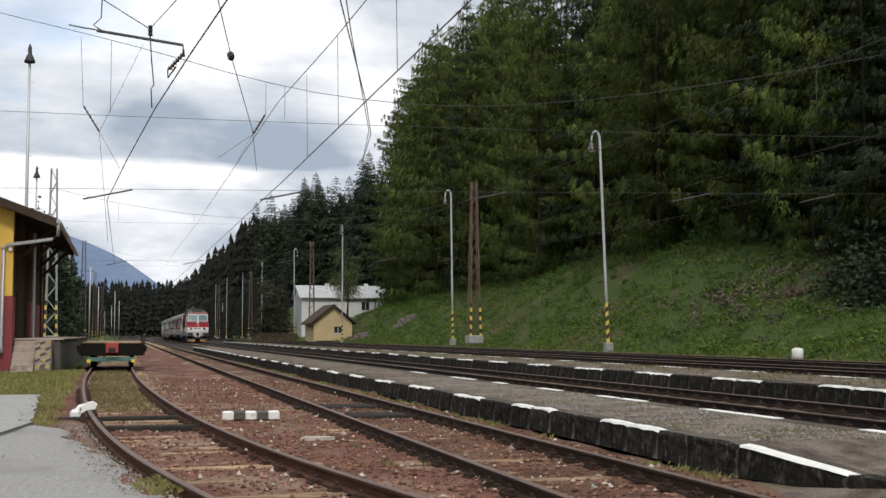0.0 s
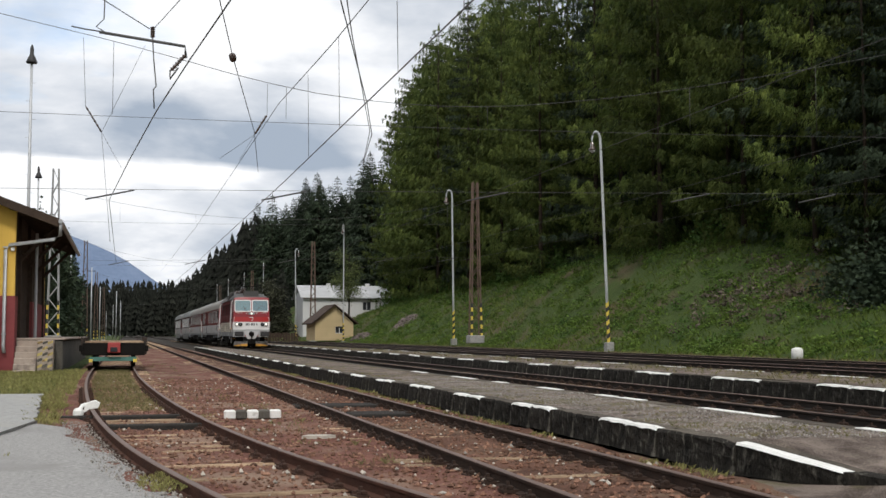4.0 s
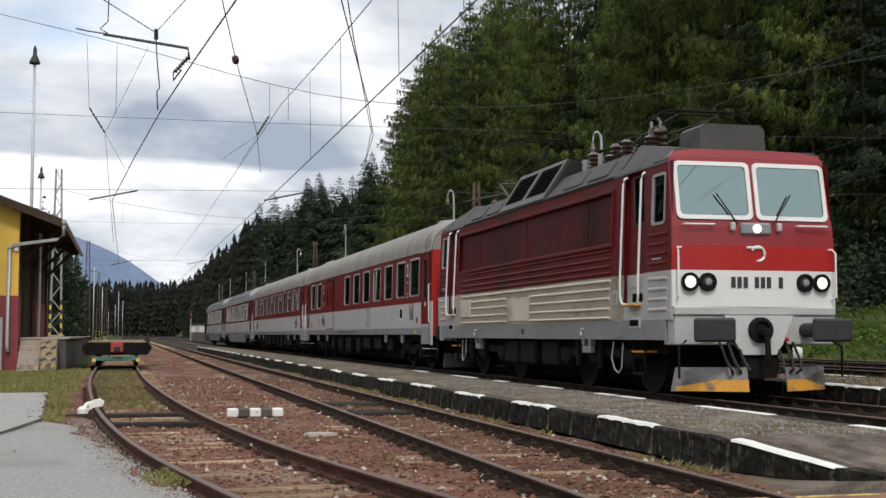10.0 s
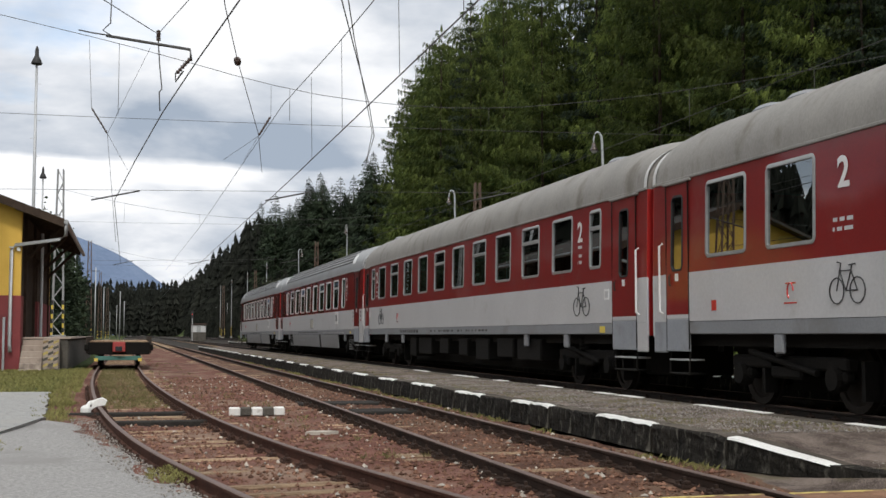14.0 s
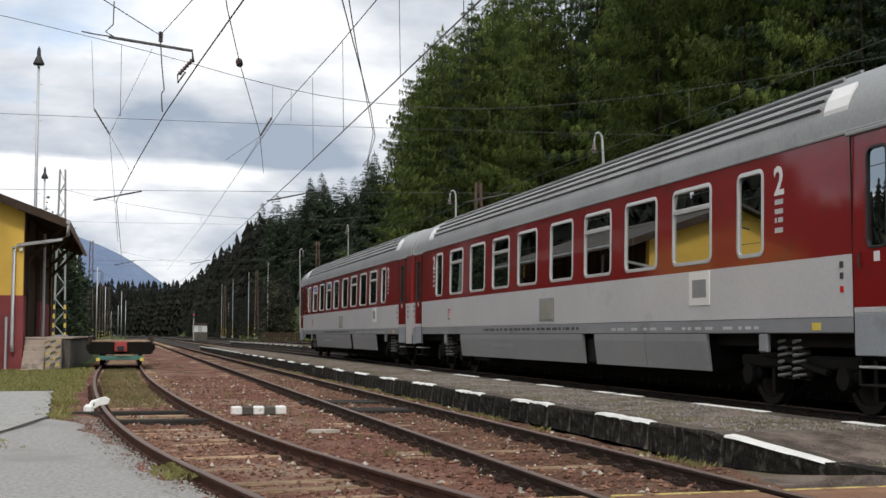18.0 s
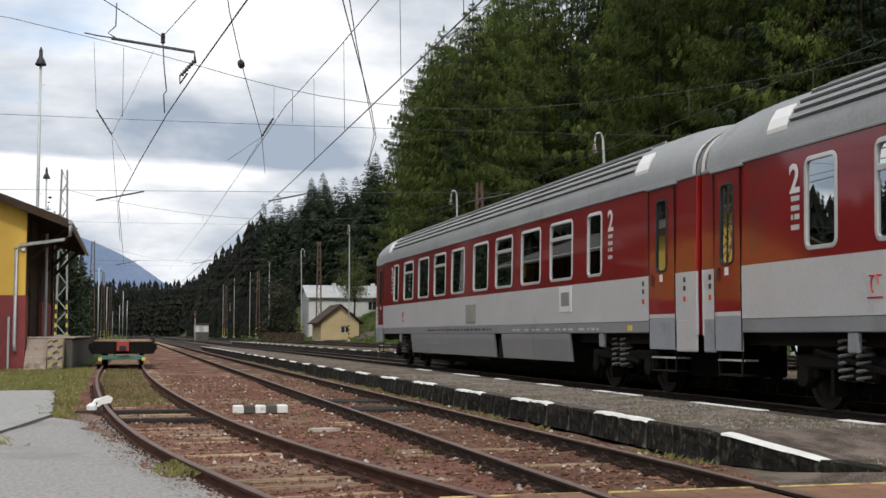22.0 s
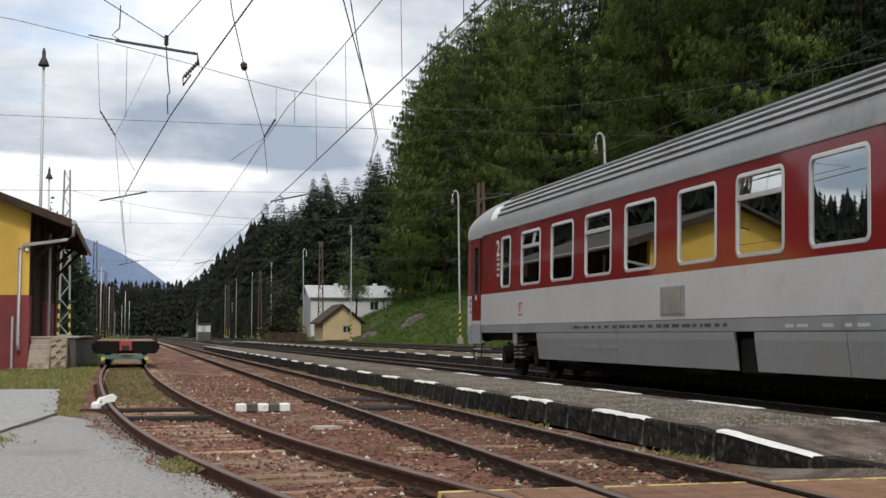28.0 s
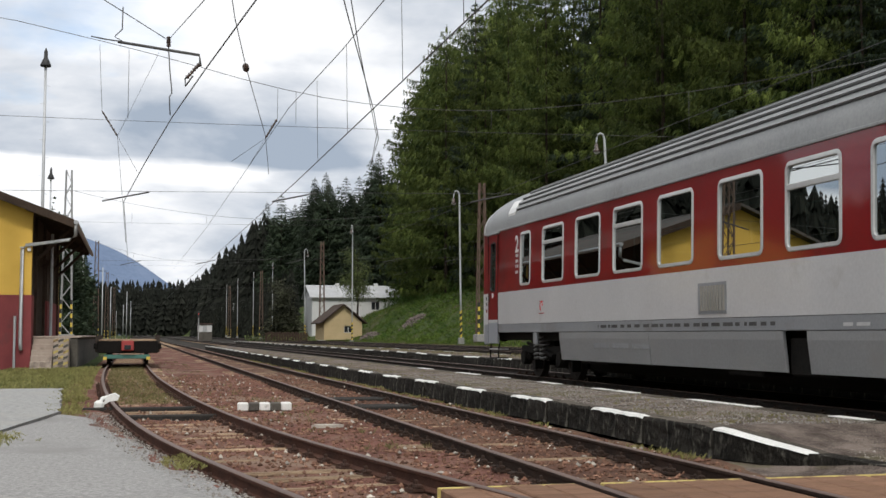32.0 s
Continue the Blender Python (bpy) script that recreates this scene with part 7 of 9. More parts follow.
def cycle_sign(parent, y, z, k=1.0, mat=None):
    mb = Mesh()
    x = -1.446
    for d in (-0.24, 0.24):
        mb.tube([(x, y + k * (d + 0.17 * math.cos(a)), z + k * 0.17 * math.sin(a)) for a in [2 * math.pi * i / 16 for i in range(17)]], 0.010 * k, 5)
    q = lambda a, b: (x, y + k * a, z + k * b)
    for pts in ([(-0.24, 0), (-0.1, 0.26), (0.16, 0.26), (0.24, 0)], [(-0.1, 0.26), (0.02, 0), (0.16, 0.26)], [(-0.24, 0), (0.02, 0)], [(0.16, 0.26), (0.13, 0.36), (0.22, 0.38)], [(-0.1, 0.26), (-0.12, 0.33)], [(-0.2, 0.34), (-0.05, 0.33)]):
        mb.tube([q(*p) for p in pts], 0.010 * k, 5)
    part("bicycle_pictogram", mb, M_BLACK, parent, "black bicycle pictogram", fix=False)


def plate(parent, name, mat, y0, y1, z0, z1, out=0.006, label="", s=-1, w=1.44):
    mb = Mesh()
    x = side_x(0.5 * (z0 + z1), w)
    mb.box(min(s * (x - 0.01), s * (x + out)), max(s * (x - 0.01), s * (x + out)), y0, y1, z0, z1, 0, 0.002)
    return part(name, mb, mat, parent, label)


def grille(parent, y0, y1, z0, z1, mat, upright=True, s=-1):
    g = plate(parent, "vent_grille", M_CGREY, y0, y1, z0, z1, 0.012, "ventilation grille with slats")
    mb = Mesh()
    x = s * 1.456
    n = 9
    for k in range(n):
        if upright:
            a = y0 + 0.05 + (y1 - y0 - 0.1) * k / n
            mb.box(x - 0.008, x + 0.008, a, a + (y1 - y0 - 0.1) / n * 0.6, z0 + 0.05, z1 - 0.05)
        else:
            a = z0 + 0.05 + (z1 - z0 - 0.1) * k / n
            mb.box(x - 0.008, x + 0.008, y0 + 0.05, y1 - 0.05, a, a + (z1 - z0 - 0.1) / n * 0.6)
    part("slats", mb, mat, g)


def bars(parent, y0, y1, z, h, mat, n, seed, s=-1, w=1.44):
    """A line of small lettering, too small to read, as plain bars."""
    rnd = random.Random(seed)
    mb = Mesh()
    y = y0
    while y < y1:
        ln = rnd.uniform(0.08, 0.32)
        x = s * (side_x(z, w) + 0.003)
        mb.poly([(x, y, z), (x, min(y + ln, y1), z), (x, min(y + ln, y1), z + h), (x, y, z + h)])
        y += ln + rnd.uniform(0.05, n)
    part("lettering", mb, mat, parent, "small illegible lettering", fix=False)


LEN = 26.2


def coach(label, style, off):
    """A passenger coach; front buffers towards -y; z = 0 at the rail head."""
    t = thing("passenger_coach", label, "railway coach", Matrix.Translation((TX, off - 0.1, TZ)), "coaches of the train")
    modern = style == "modern"
    red = M_RED if not modern else M_REDNEW
    glazing = M_GLASS if not modern else M_GLASSNEW
    za, zb = (2.12, 3.37) if modern else (2.28, 3.42) if style == "saloon" else (2.21, 3.40)
    wins = []
    if modern:
        wins += [(LEN - u - 0.40, LEN - u + 0.40, False) for u in (3.42, 21.78)]
        wins += [(LEN - u - 0.71, LEN - u + 0.71, k in (0, 2, 5, 7)) for k, u in enumerate((5.33, 7.43, 9.48, 11.52, 13.78, 15.81, 17.86, 19.87))]
        doors = [(0.80, 1.82), (LEN - 1.25, LEN - 0.43)]
    elif style == "saloon":
        wins += [(2.12, 2.74, True)] + [(3.66 + 2.06 * k, 4.90 + 2.06 * k, k in (1, 3, 5, 8)) for k in range(10)] + [(LEN - 2.12, LEN - 1.48, True)]
        doors = [(0.48, 1.55), (LEN - 1.05, LEN - 0.33)]
    else:
        wins += [(1.62 + 1.93 * k + 0.012 * k * k, 2.95 + 1.93 * k + 0.012 * k * k, False) for k in range(7)] + [(21.1, 22.4, False), (22.95, 24.25, False)]
        doors = [(0.28, 1.30), (LEN - 1.35, LEN - 0.55)]
    for s in (-1, 1):
        hs = [window(t, s, a, b, za, zb, tr, r=0.13 if modern else 0.10, frame_mat=M_FRAMENEW if modern else M_FRAME, width=0.062 if modern else 0.058, glass_mat=glazing) for a, b, tr in wins]
        for a, b in doors:
            m = 0.5 * (a + b)
            hs.append((m - 0.19, m + 0.19, 2.09, 3.26))
        mb = Mesh()
        panel_with_holes(mb, s, hs, 0.0, LEN, 2.02, EAVE)
        part("window_band", mb, red, t, "glossy dark red side band")
        mb = Mesh()
        lo = 1.25
        mb.poly([(s * 1.44, 0, lo), (s * 1.44, LEN, lo), (s * 1.44, LEN, 2.02), (s * 1.44, 0, 2.02)])
        part("lower_side", mb, M_CWHITE, t, "light grey lower side")
        mb = Mesh()
        mb.box(min(s * 1.30, s * 1.437), max(s * 1.30, s * 1.437), 0.02, LEN - 0.02, 1.045, 1.248, 0, 0.012)
        part("sole_bar", mb, M_CGREY, t, "mid-grey sole bar")
        # doors: a thin proud leaf with a tall rounded light, a pale rail and a grey foot below the floor
        for a, b in doors:
            m = 0.5 * (a + b)
            mb = Mesh()
            panel_with_holes(mb, s, [], a, b, 1.36, 2.02, 0, 1.448)
            panel_with_holes(mb, s, [(m - 0.20, m + 0.20, 2.08, 3.27)], a, b, 2.02, 3.47, 0, 1.448)
            d = part("door", mb, red, t, "dark red entrance door")
            mb = Mesh()
            ring_frame(mb, s, m - 0.225, m + 0.225, 2.055, 3.295, 0.11, 0.035, 1.449)
            part("door_frame", mb, M_RUBBER, d, "black rubber window seal")
            mb = Mesh()
            mb.poly([(s * (side_x(z, 1.44) - 0.004), y, z) for y, z in round_rect(m - 0.20, m + 0.20, 2.08, 3.27, 0.09)])
            pn = part("pane", mb, glazing, d, "narrow door window")
            pn.visible_shadow = False
            plate(d, "door_sticker", M_PWHITE, m - 0.05, m + 0.07, 1.90, 2.02, 0.013, "small white sticker", s)
            mb = Mesh()
            mb.box(min(s * 1.43, s * 1.45), max(s * 1.43, s * 1.45), a, b, 1.29, 1.355, 0, 0.006)
            part("door_sill", mb, M_CWHITE, d, "pale sill strip")
            mb = Mesh()
            mb.box(min(s * 1.40, s * 1.449), max(s * 1.40, s * 1.449), a, b, 0.77, 1.285, 0, 0.01)
            part("door_foot", mb, M_DOORFOOT, d, "blue-grey lower door panel")
            for yy in (a - 0.022, b):
                mb = Mesh()
                mb.box(min(s * 1.435, s * 1.446), max(s * 1.435, s * 1.446), yy, yy + 0.022, 0.80, 3.50)
                part("door_seal", mb, M_UNDER, d, "dark door seam")
            mb = Mesh()
            mb.tube([(s * 1.45, b - 0.16, 2.02), (s * 1.475, b - 0.16, 1.99), (s * 1.475, b - 0.16, 1.86), (s * 1.45, b - 0.16, 1.83)], 0.014, 6)
            part("door_handle", mb, M_IRON, d, "dark door handle")
            mb = Mesh()
            mb.box(min(s * 1.40, s * 1.462), max(s * 1.40, s * 1.462), a - 0.10, b + 0.10, 3.475, 3.525, 0, 0.012)
            part("rain_strip", mb, M_ROOFB if modern else M_ROOFA, d, "grey rain strip over the door")
            for k, zz in enumerate((0.40, 0.62)):
                mb = Mesh()
                mb.box(min(s * 1.15, s * 1.43), max(s * 1.15, s * 1.43), a + 0.04, b - 0.04, zz, zz + 0.03, 0, 0.008)
                part("step", mb, M_STEPGREY if k else M_UNDER, d, "pale step edge" if k else "")
            for yy in (a + 0.05, b - 0.05):
                mb = Mesh()
                mb.tube([(s * 1.38, yy, 0.80), (s * 1.41, yy, 0.60), (s * 1.41, yy, 0.40)], 0.018, 5)
                part("step_hanger", mb, M_UNDER, d)
        for y in () if modern else (doors[0][0] - 0.14, doors[1][1] + 0.16):
            mb = Mesh()
            mb.tube([(s * 1.44, y, 1.38), (s * 1.50, y, 1.42), (s * 1.50, y, 2.50), (s * 1.44, y, 2.54)], 0.018, 6)
            part("grab_rail", mb, M_PWHITE, t, "pale vertical grab rail")
        # corner skirts at the ends
        for y0, y1 in ((0.02, doors[0][0] - 0.03), (doors[1][1] + 0.03, LEN - 0.02)):
            mb = Mesh()
            mb.box(min(s * 1.40, s * 1.441), max(s * 1.40, s * 1.441), y0, y1, 0.74, 1.26, 0, 0.03)
            part("corner_skirt", mb, M_CWHITE if y0 < 1 else M_DOORFOOT, t)
    # roof with slightly domed ends and a pale rim
    mb = Mesh()
    ys = [0.0, 0.10, 0.25, 0.5, 0.9, 1.5] + [2.4 + 1.42 * k for k in range(16)] + [LEN - 1.5, LEN - 0.9, LEN - 0.5, LEN - 0.25, LEN - 0.10, LEN]
    rings = []
    for y in ys:
        e = min(y, LEN - y)
        k = 1.0 if e > 1.6 else 0.80 + 0.20 * math.sqrt(max(0.0, 1 - (1 - e / 1.6) ** 2))
        rings.append([(x * (1 if e > 0.2 else 0.988), y, z) for x, z in roof_profile(k)])
    n = len(rings[0])
    mb.v = [p for r in rings for p in r]
    for i in range(len(rings) - 1):
        for k in range(n - 1):
            mb.f.append((i * n + k, i * n + k + 1, (i + 1) * n + k + 1, (i + 1) * n + k))
            mb.m.append(0)
    roof = part("roof", mb, M_ROOFB if modern else M_ROOFA, t, "ribbed silver-grey roof" if modern else "grimy grey arched roof", smooth=True)
    for s in (-1, 1):
        mb = Mesh()
        mb.box(min(s * 1.40, s * 1.436), max(s * 1.40, s * 1.436), 0.03, LEN - 0.03, EAVE - 0.012, EAVE + 0.035, 0, 0.008)
        part("gutter", mb, M_ROOFB if modern else M_ROOFA, roof)
    for y in (0.0, LEN - 0.12):
        mb = Mesh()
        rim = [(x * 1.004, z + 0.012) for x, z in roof_profile(0.815)]
        mb.raw([(x, y, z) for x, z in rim] + [(x, y + 0.12, z) for x, z in rim], [(i, i + 1, n + i + 1, n + i) for i in range(n - 1)])
        part("roof_rim", mb, M_ROOFRIM, roof, "pale rim at the roof's end", smooth=True, fix=False)
    if modern:
        # long stepped ribs: each a pale ledge over a strip of painted shadow
        for deg in (19, 27, 36, 48, 62, 118, 132, 144, 153, 161):
            sg = 1 if deg < 90 else -1
            x, z = arch(deg)
            xb, zb2 = arch(deg + sg * 2.2)
            nx, nz2 = -(zb2 - z), (xb - x)
            k = 0.040 / math.hypot(nx, nz2) * (1 if nz2 > 0 else -1)
            mb = Mesh()
            mb.prism([(x - nx * k * 0.5, z - nz2 * k * 0.5), (xb - nx * k * 0.5, zb2 - nz2 * k * 0.5), (xb + nx * k, zb2 + nz2 * k), (x + nx * k, z + nz2 * k)], 2.6, LEN - 2.6)
            part("roof_rib", mb, M_ROOFB, roof, "raised rib of the roof")
            xc, zc = arch(deg - sg * 1.1)
            k *= 0.25
            mb = Mesh()
            mb.prism([(xc - nx * k, zc - nz2 * k), (x - nx * k, z - nz2 * k), (x + nx * k, z + nz2 * k), (xc + nx * k, zc + nz2 * k)], 2.6, LEN - 2.6)
            part("rib_shade", mb, M_RIBSHADE, roof, "dark strip below the rib, painted as its shadow")
        for y in (1.95, LEN - 2.55):
            for sg in (1, -1):
                q = [arch(90 - sg * (90 - dd)) for dd in (14, 22, 33)]
                mb = Mesh()
                mb.raw([(x, y + e, z + 0.045 + d) for e in (0.0, 0.55) for d in (0.0,) for x, z in q] + [(x, y + e, z - 0.02) for e in (0.0, 0.55) for x, z in q],
                       [(0, 1, 4, 3), (1, 2, 5, 4), (0, 1, 7, 6), (1, 2, 8, 7), (3, 4, 10, 9), (4, 5, 11, 10), (0, 3, 9, 6), (2, 5, 11, 8)])
                part("roof_hatch", mb, M_PWHITE, roof, "pale roof hatch")
    else:
        for y in (3.0, LEN - 3.0) if style == "saloon" else (LEN - 2.6, LEN - 3.6, 1.5):
            mb = Mesh()
            mb.raw([(q * p * 1.0 - 0.62, y + r * 0.36 * p, arch(60)[1] + h + 0.10 * q * p) for p, h in ((1.0, -0.10), (1.0, 0.02), (0.72, 0.075)) for q, r in ((-0.18, -0.8), (0.18, -0.8), (0.24, -0.4), (0.24, 0.4), (0.18, 0.8), (-0.18, 0.8), (-0.24, 0.4), (-0.24, -0.4))],
                   [(8 * j + i, 8 * j + (i + 1) % 8, 8 * j + 8 + (i + 1) % 8, 8 * j + 8 + i) for j in range(2) for i in range(8)] + [tuple(range(16, 24))])
            part("roof_ventilator", mb, M_CGREY, roof, "low flat roof ventilator")
    # ends, gangways, buffers
    for y, d in ((0.0, -1), (LEN, 1)):
        mb = Mesh()
        out = [(-1.40, 1.02), (1.40, 1.02), (1.44, 2.02), (1.41, EAVE), (-1.41, EAVE), (-1.44, 2.02)]
        mb.prism(out, y - 0.02 if d > 0 else y, y if d > 0 else y + 0.02)
        e = part("end_wall", mb, M_ENDRED, t, "red coach end wall")
        mb = Mesh()
        mb.prism([(-x * 0.985, z) for x, z in roof_profile(0.79)], y - 0.02 if d > 0 else y, y if d > 0 else y + 0.02)
        part("end_cap", mb, M_ROOFB if modern else M_ROOFA, e, "grey cap of the roof's end")
        for s in (-1, 1):
            mb = Mesh()
            mb.box(min(s * 1.405, s * 1.446), max(s * 1.405, s * 1.446), y - 0.06 if d > 0 else y - 0.01, y + 0.01 if d > 0 else y + 0.06, 1.0, 2.016, 0, 0.012)
            part("corner_post", mb, M_CWHITE, e, "pale lower corner post")
        mb = Mesh()
        for k in range(2):
            a = y + d * 0.055 * k
            i0, o0 = 0.55, 0.74 - (0.02 if k % 2 else 0)
            for x0, x1, z0, z1 in ((-o0, -i0, 1.15, 3.35), (i0, o0, 1.15, 3.35), (-i0, i0, 3.16, 3.35)):
                mb.box(x0, x1, min(a, a + d * 0.05), max(a, a + d * 0.05), z0, z1, 0, 0.01)
        part("gangway_bellows", mb, M_RUBBER, e, "black rubber gangway bellows")
        for s in (-1, 1):
            mb = Mesh()
            mb.lathe([(0.09, 0.0), (0.09, 0.30), (0.06, 0.30), (0.06, 0.42), (0.24, 0.44), (0.25, 0.475), (0.20, 0.49)] if d > 0 else
                     [(0.20, -0.49), (0.25, -0.475), (0.24, -0.44), (0.06, -0.42), (0.06, -0.30), (0.09, -0.30), (0.09, 0.0)], (s * 0.875, y - d * 0.37, 1.06), "y", 14)
            part("buffer", mb, M_UNDER, e)
        mb = Mesh()
        mb.tube([(0.45, y, 0.95), (0.45, y + d * 0.2, 0.62), (0.4, y + d * 0.42, 0.72)], 0.03, 6)
        mb.tube([(0, y, 1.05), (0, y + d * 0.35, 1.02), (0, y + d * 0.4, 0.75)], 0.05, 6)
        part("brake_hose", mb, M_RUBBER, e)
    # inside
    mb = Mesh()
    mb.box(-1.36, 1.36, 0.1, LEN - 0.1, 1.05, 1.27)
    part("floor", mb, M_INSIDE, t)
    mb = Mesh()
    for k in range(12):
        y = 2.6 + 1.8 * k
        for x in (-1.2, 0.35):
            mb.box(x, x + 0.85, y, y + 0.14, 1.7, 2.42, 0, 0.04)
    part("seat_backs", mb, M_SEAT, t, "rows of blue seats")
    mb = Mesh()
    mb.box(-1.3, 1.3, 0.1, LEN - 0.1, 3.46, 3.50)
    part("inner_ceiling", mb, M_INSIDE, t)
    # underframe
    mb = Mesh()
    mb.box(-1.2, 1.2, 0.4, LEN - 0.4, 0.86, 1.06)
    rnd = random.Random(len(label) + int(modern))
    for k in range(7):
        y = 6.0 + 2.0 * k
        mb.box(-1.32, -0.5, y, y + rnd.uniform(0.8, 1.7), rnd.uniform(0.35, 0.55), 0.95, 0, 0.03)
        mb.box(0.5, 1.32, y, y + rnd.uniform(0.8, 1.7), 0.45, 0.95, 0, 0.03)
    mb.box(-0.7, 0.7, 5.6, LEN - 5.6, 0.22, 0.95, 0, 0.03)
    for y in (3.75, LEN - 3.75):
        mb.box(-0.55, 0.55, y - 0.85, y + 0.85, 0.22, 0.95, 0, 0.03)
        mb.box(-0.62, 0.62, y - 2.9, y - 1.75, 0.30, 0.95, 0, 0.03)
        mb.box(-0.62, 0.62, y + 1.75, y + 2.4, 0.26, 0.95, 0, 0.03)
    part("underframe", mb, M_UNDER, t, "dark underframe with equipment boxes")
    for s in (-1, 1):
        for y in (4.0, LEN - 4.2) + ((6.6, LEN - 6.8) if not modern else ()):
            mb = Mesh()
            mb.box(min(s * 1.36, s * 1.43), max(s * 1.36, s * 1.43), y, y + 0.24, 0.78, 1.046, 0, 0.02)
            part("jacking_bracket", mb, M_CGREY, t, "grey jacking bracket")
    for y in (3.75, LEN - 3.75):
        bogie(t, y, modern)
    if modern:
        for s in (-1, 1):
            for y0, y1 in ((LEN - 20.35, LEN - 18.0), (LEN - 17.98, LEN - 15.62), (LEN - 14.98, LEN - 10.4), (LEN - 10.38, LEN - 5.75)):
                mb = Mesh()
                mb.prism([(s * 1.437, 1.04), (s * 1.435, 0.92), (s * 1.38, 0.47), (s * 1.34, 0.47), (s * 1.39, 1.04)], y0, y1)
                part("skirt_panel", mb, M_SKIRT, t, "grey skirt panel")
        grille(t, LEN - 13.35, LEN - 12.4, 1.31, 1.80, M_GRILLE)
        f = plate(t, "service_hatch", M_PWHITE, LEN - 20.50, LEN - 19.80, 1.48, 2.00, 0.014, "white service hatch")
        plate(f, "hatch_opening", M_SKIRT, LEN - 20.40, LEN - 19.92, 1.60, 1.88, 0.018, "grey hatch panel")
        plate(t, "yellow_label", M_YELLOW, 2.60, 2.80, 1.08, 1.18)
        bars(t, LEN - 14.8, LEN - 8.0, 1.12, 0.055, M_LROOF, 0.16, 3)
        bars(t, LEN - 22.0, LEN - 16.5, 1.10, 0.045, M_CWHITE, 0.40, 4)
        for k in range(3):
            mb = Mesh()
            for j in range(8):
                y = LEN - 10.4 + 0.95 * k + 0.1 * j
                mb.box(-1.425, -1.39, y, y + 0.06, 0.74, 0.86)
            part("skirt_vents", mb, M_CGREY, t)
        numeral(t, -1, LEN - 2.78, 2.93, 0.42)
        numeral(t, -1, 3.60, 2.95, 0.42)
        for z in (2.85, 2.72, 2.60, 2.46):
            bars(t, 3.50, 3.72, z - 0.04, 0.07, M_CWHITE, 0.03, int(z * 100))
            bars(t, LEN - 2.90, LEN - 2.68, z - 0.04, 0.07, M_CWHITE, 0.03, int(z * 100))
        for y in (0.40, 2.05, LEN - 0.30):
            for z in (1.86, 1.72, 1.55):
                plate(t, "button_plate", M_REDLAMP if z < 1.6 else M_BLACK, y, y + 0.07, z, z + 0.08, 0.01)
        mark = (LEN - 4.6, 1.62)
    elif style == "saloon":
        cycle_sign(t, 3.15, 1.58, 1.05)
        numeral(t, -1, 3.24, 2.86, 0.42)
        for zz in (2.72, 2.55, 2.42):
            bars(t, 3.14, 3.36, zz, 0.06, M_CWHITE, 0.03, int(zz * 100))
        cycle_sign(t, LEN - 3.30, 1.58, 1.05)
        numeral(t, -1, LEN - 2.50, 2.88, 0.42)
        for zz in (2.68, 2.52, 2.38):
            bars(t, LEN - 2.62, LEN - 2.40, zz, 0.06, M_CWHITE, 0.03, int(zz * 100) + 1)
        plate(t, "yellow_label", M_YELLOW, 1.95, 2.20, 1.07, 1.19)
        for y in (1.72, LEN - 1.30):
            f = plate(t, "letter_slot", M_PWHITE, y, y + 0.24, 1.68, 1.88, 0.008, "small framed notice")
            plate(f, "slot_field", M_CWHITE, y + 0.04, y + 0.20, 1.72, 1.84, 0.010)
        bars(t, LEN - 9.0, LEN - 6.4, 1.10, 0.09, M_LROOF, 0.12, 6)
        bars(t, LEN - 16.5, LEN - 10.5, 1.12, 0.05, M_LROOF, 0.45, 7)
        mark = (LEN - 6.0, 1.62)
    else:
        f = plate(t, "service_hatch", M_PWHITE, 3.88, 4.36, 1.53, 1.90, 0.008, "white framed service hatch")
        # a flat dark plate; the opening's inner shade is its colour
        plate(f, "hatch_opening", M_HOLE, 3.94, 4.30, 1.58, 1.86, 0.012, "dark service opening")
        numeral(t, -1, 3.24, 2.88, 0.42)
        for zz in (2.66, 2.30, 2.20):
            bars(t, 3.14, 3.36, zz, 0.05, M_CWHITE, 0.03, int(zz * 100))
        mb = Mesh()
        for y, hgt in ((2.82, 0.44), (2.62, 0.26), (2.44, 0.50)):
            x = -1.446
            mb.lathe([(0.045, 0.0), (0.045, 0.01)], (x, y, 1.52 + hgt), "x", 12)
            mb.box(x - 0.004, x + 0.006, y - 0.05, y + 0.05, 1.52 + hgt * 0.4, 1.52 + hgt - 0.06)
            mb.box(x - 0.004, x + 0.006, y - 0.045, y - 0.01, 1.50, 1.52 + hgt * 0.4)
            mb.box(x - 0.004, x + 0.006, y + 0.01, y + 0.045, 1.50, 1.52 + hgt * 0.4)
        part("family_pictogram", mb, M_BLACK, t, "black pictogram of simple upright shapes")
        grille(t, 9.45, 10.05, 1.37, 2.0, M_CWHITE, False)
        plate(t, "red_disc", M_REDLAMP, 1.80, 1.98, 1.40, 1.58, 0.008)
        # the goods door: two red leaves in a recess, pale below
        d0, d1 = 17.6, 19.5
        dm = Mesh()
        dm.box(-1.462, -1.43, d0, d1, 1.28, 3.40, 0, 0.008)
        dd = part("baggage_door", dm, M_UNDER, t, "double baggage door with red leaves")
        for a, b in ((d0 + 0.06, (d0 + d1) / 2 - 0.02), ((d0 + d1) / 2 + 0.02, d1 - 0.06)):
            mb = Mesh()
            mb.box(-1.472, -1.45, a, b, 2.02, 3.34, 0, 0.006)
            lf = part("door_leaf", mb, M_RED, dd)
            mb = Mesh()
            mb.box(-1.474, -1.46, a, b, 1.31, 2.012, 0, 0.006)
            part("leaf_foot", mb, M_CWHITE, lf)
            mb = Mesh()
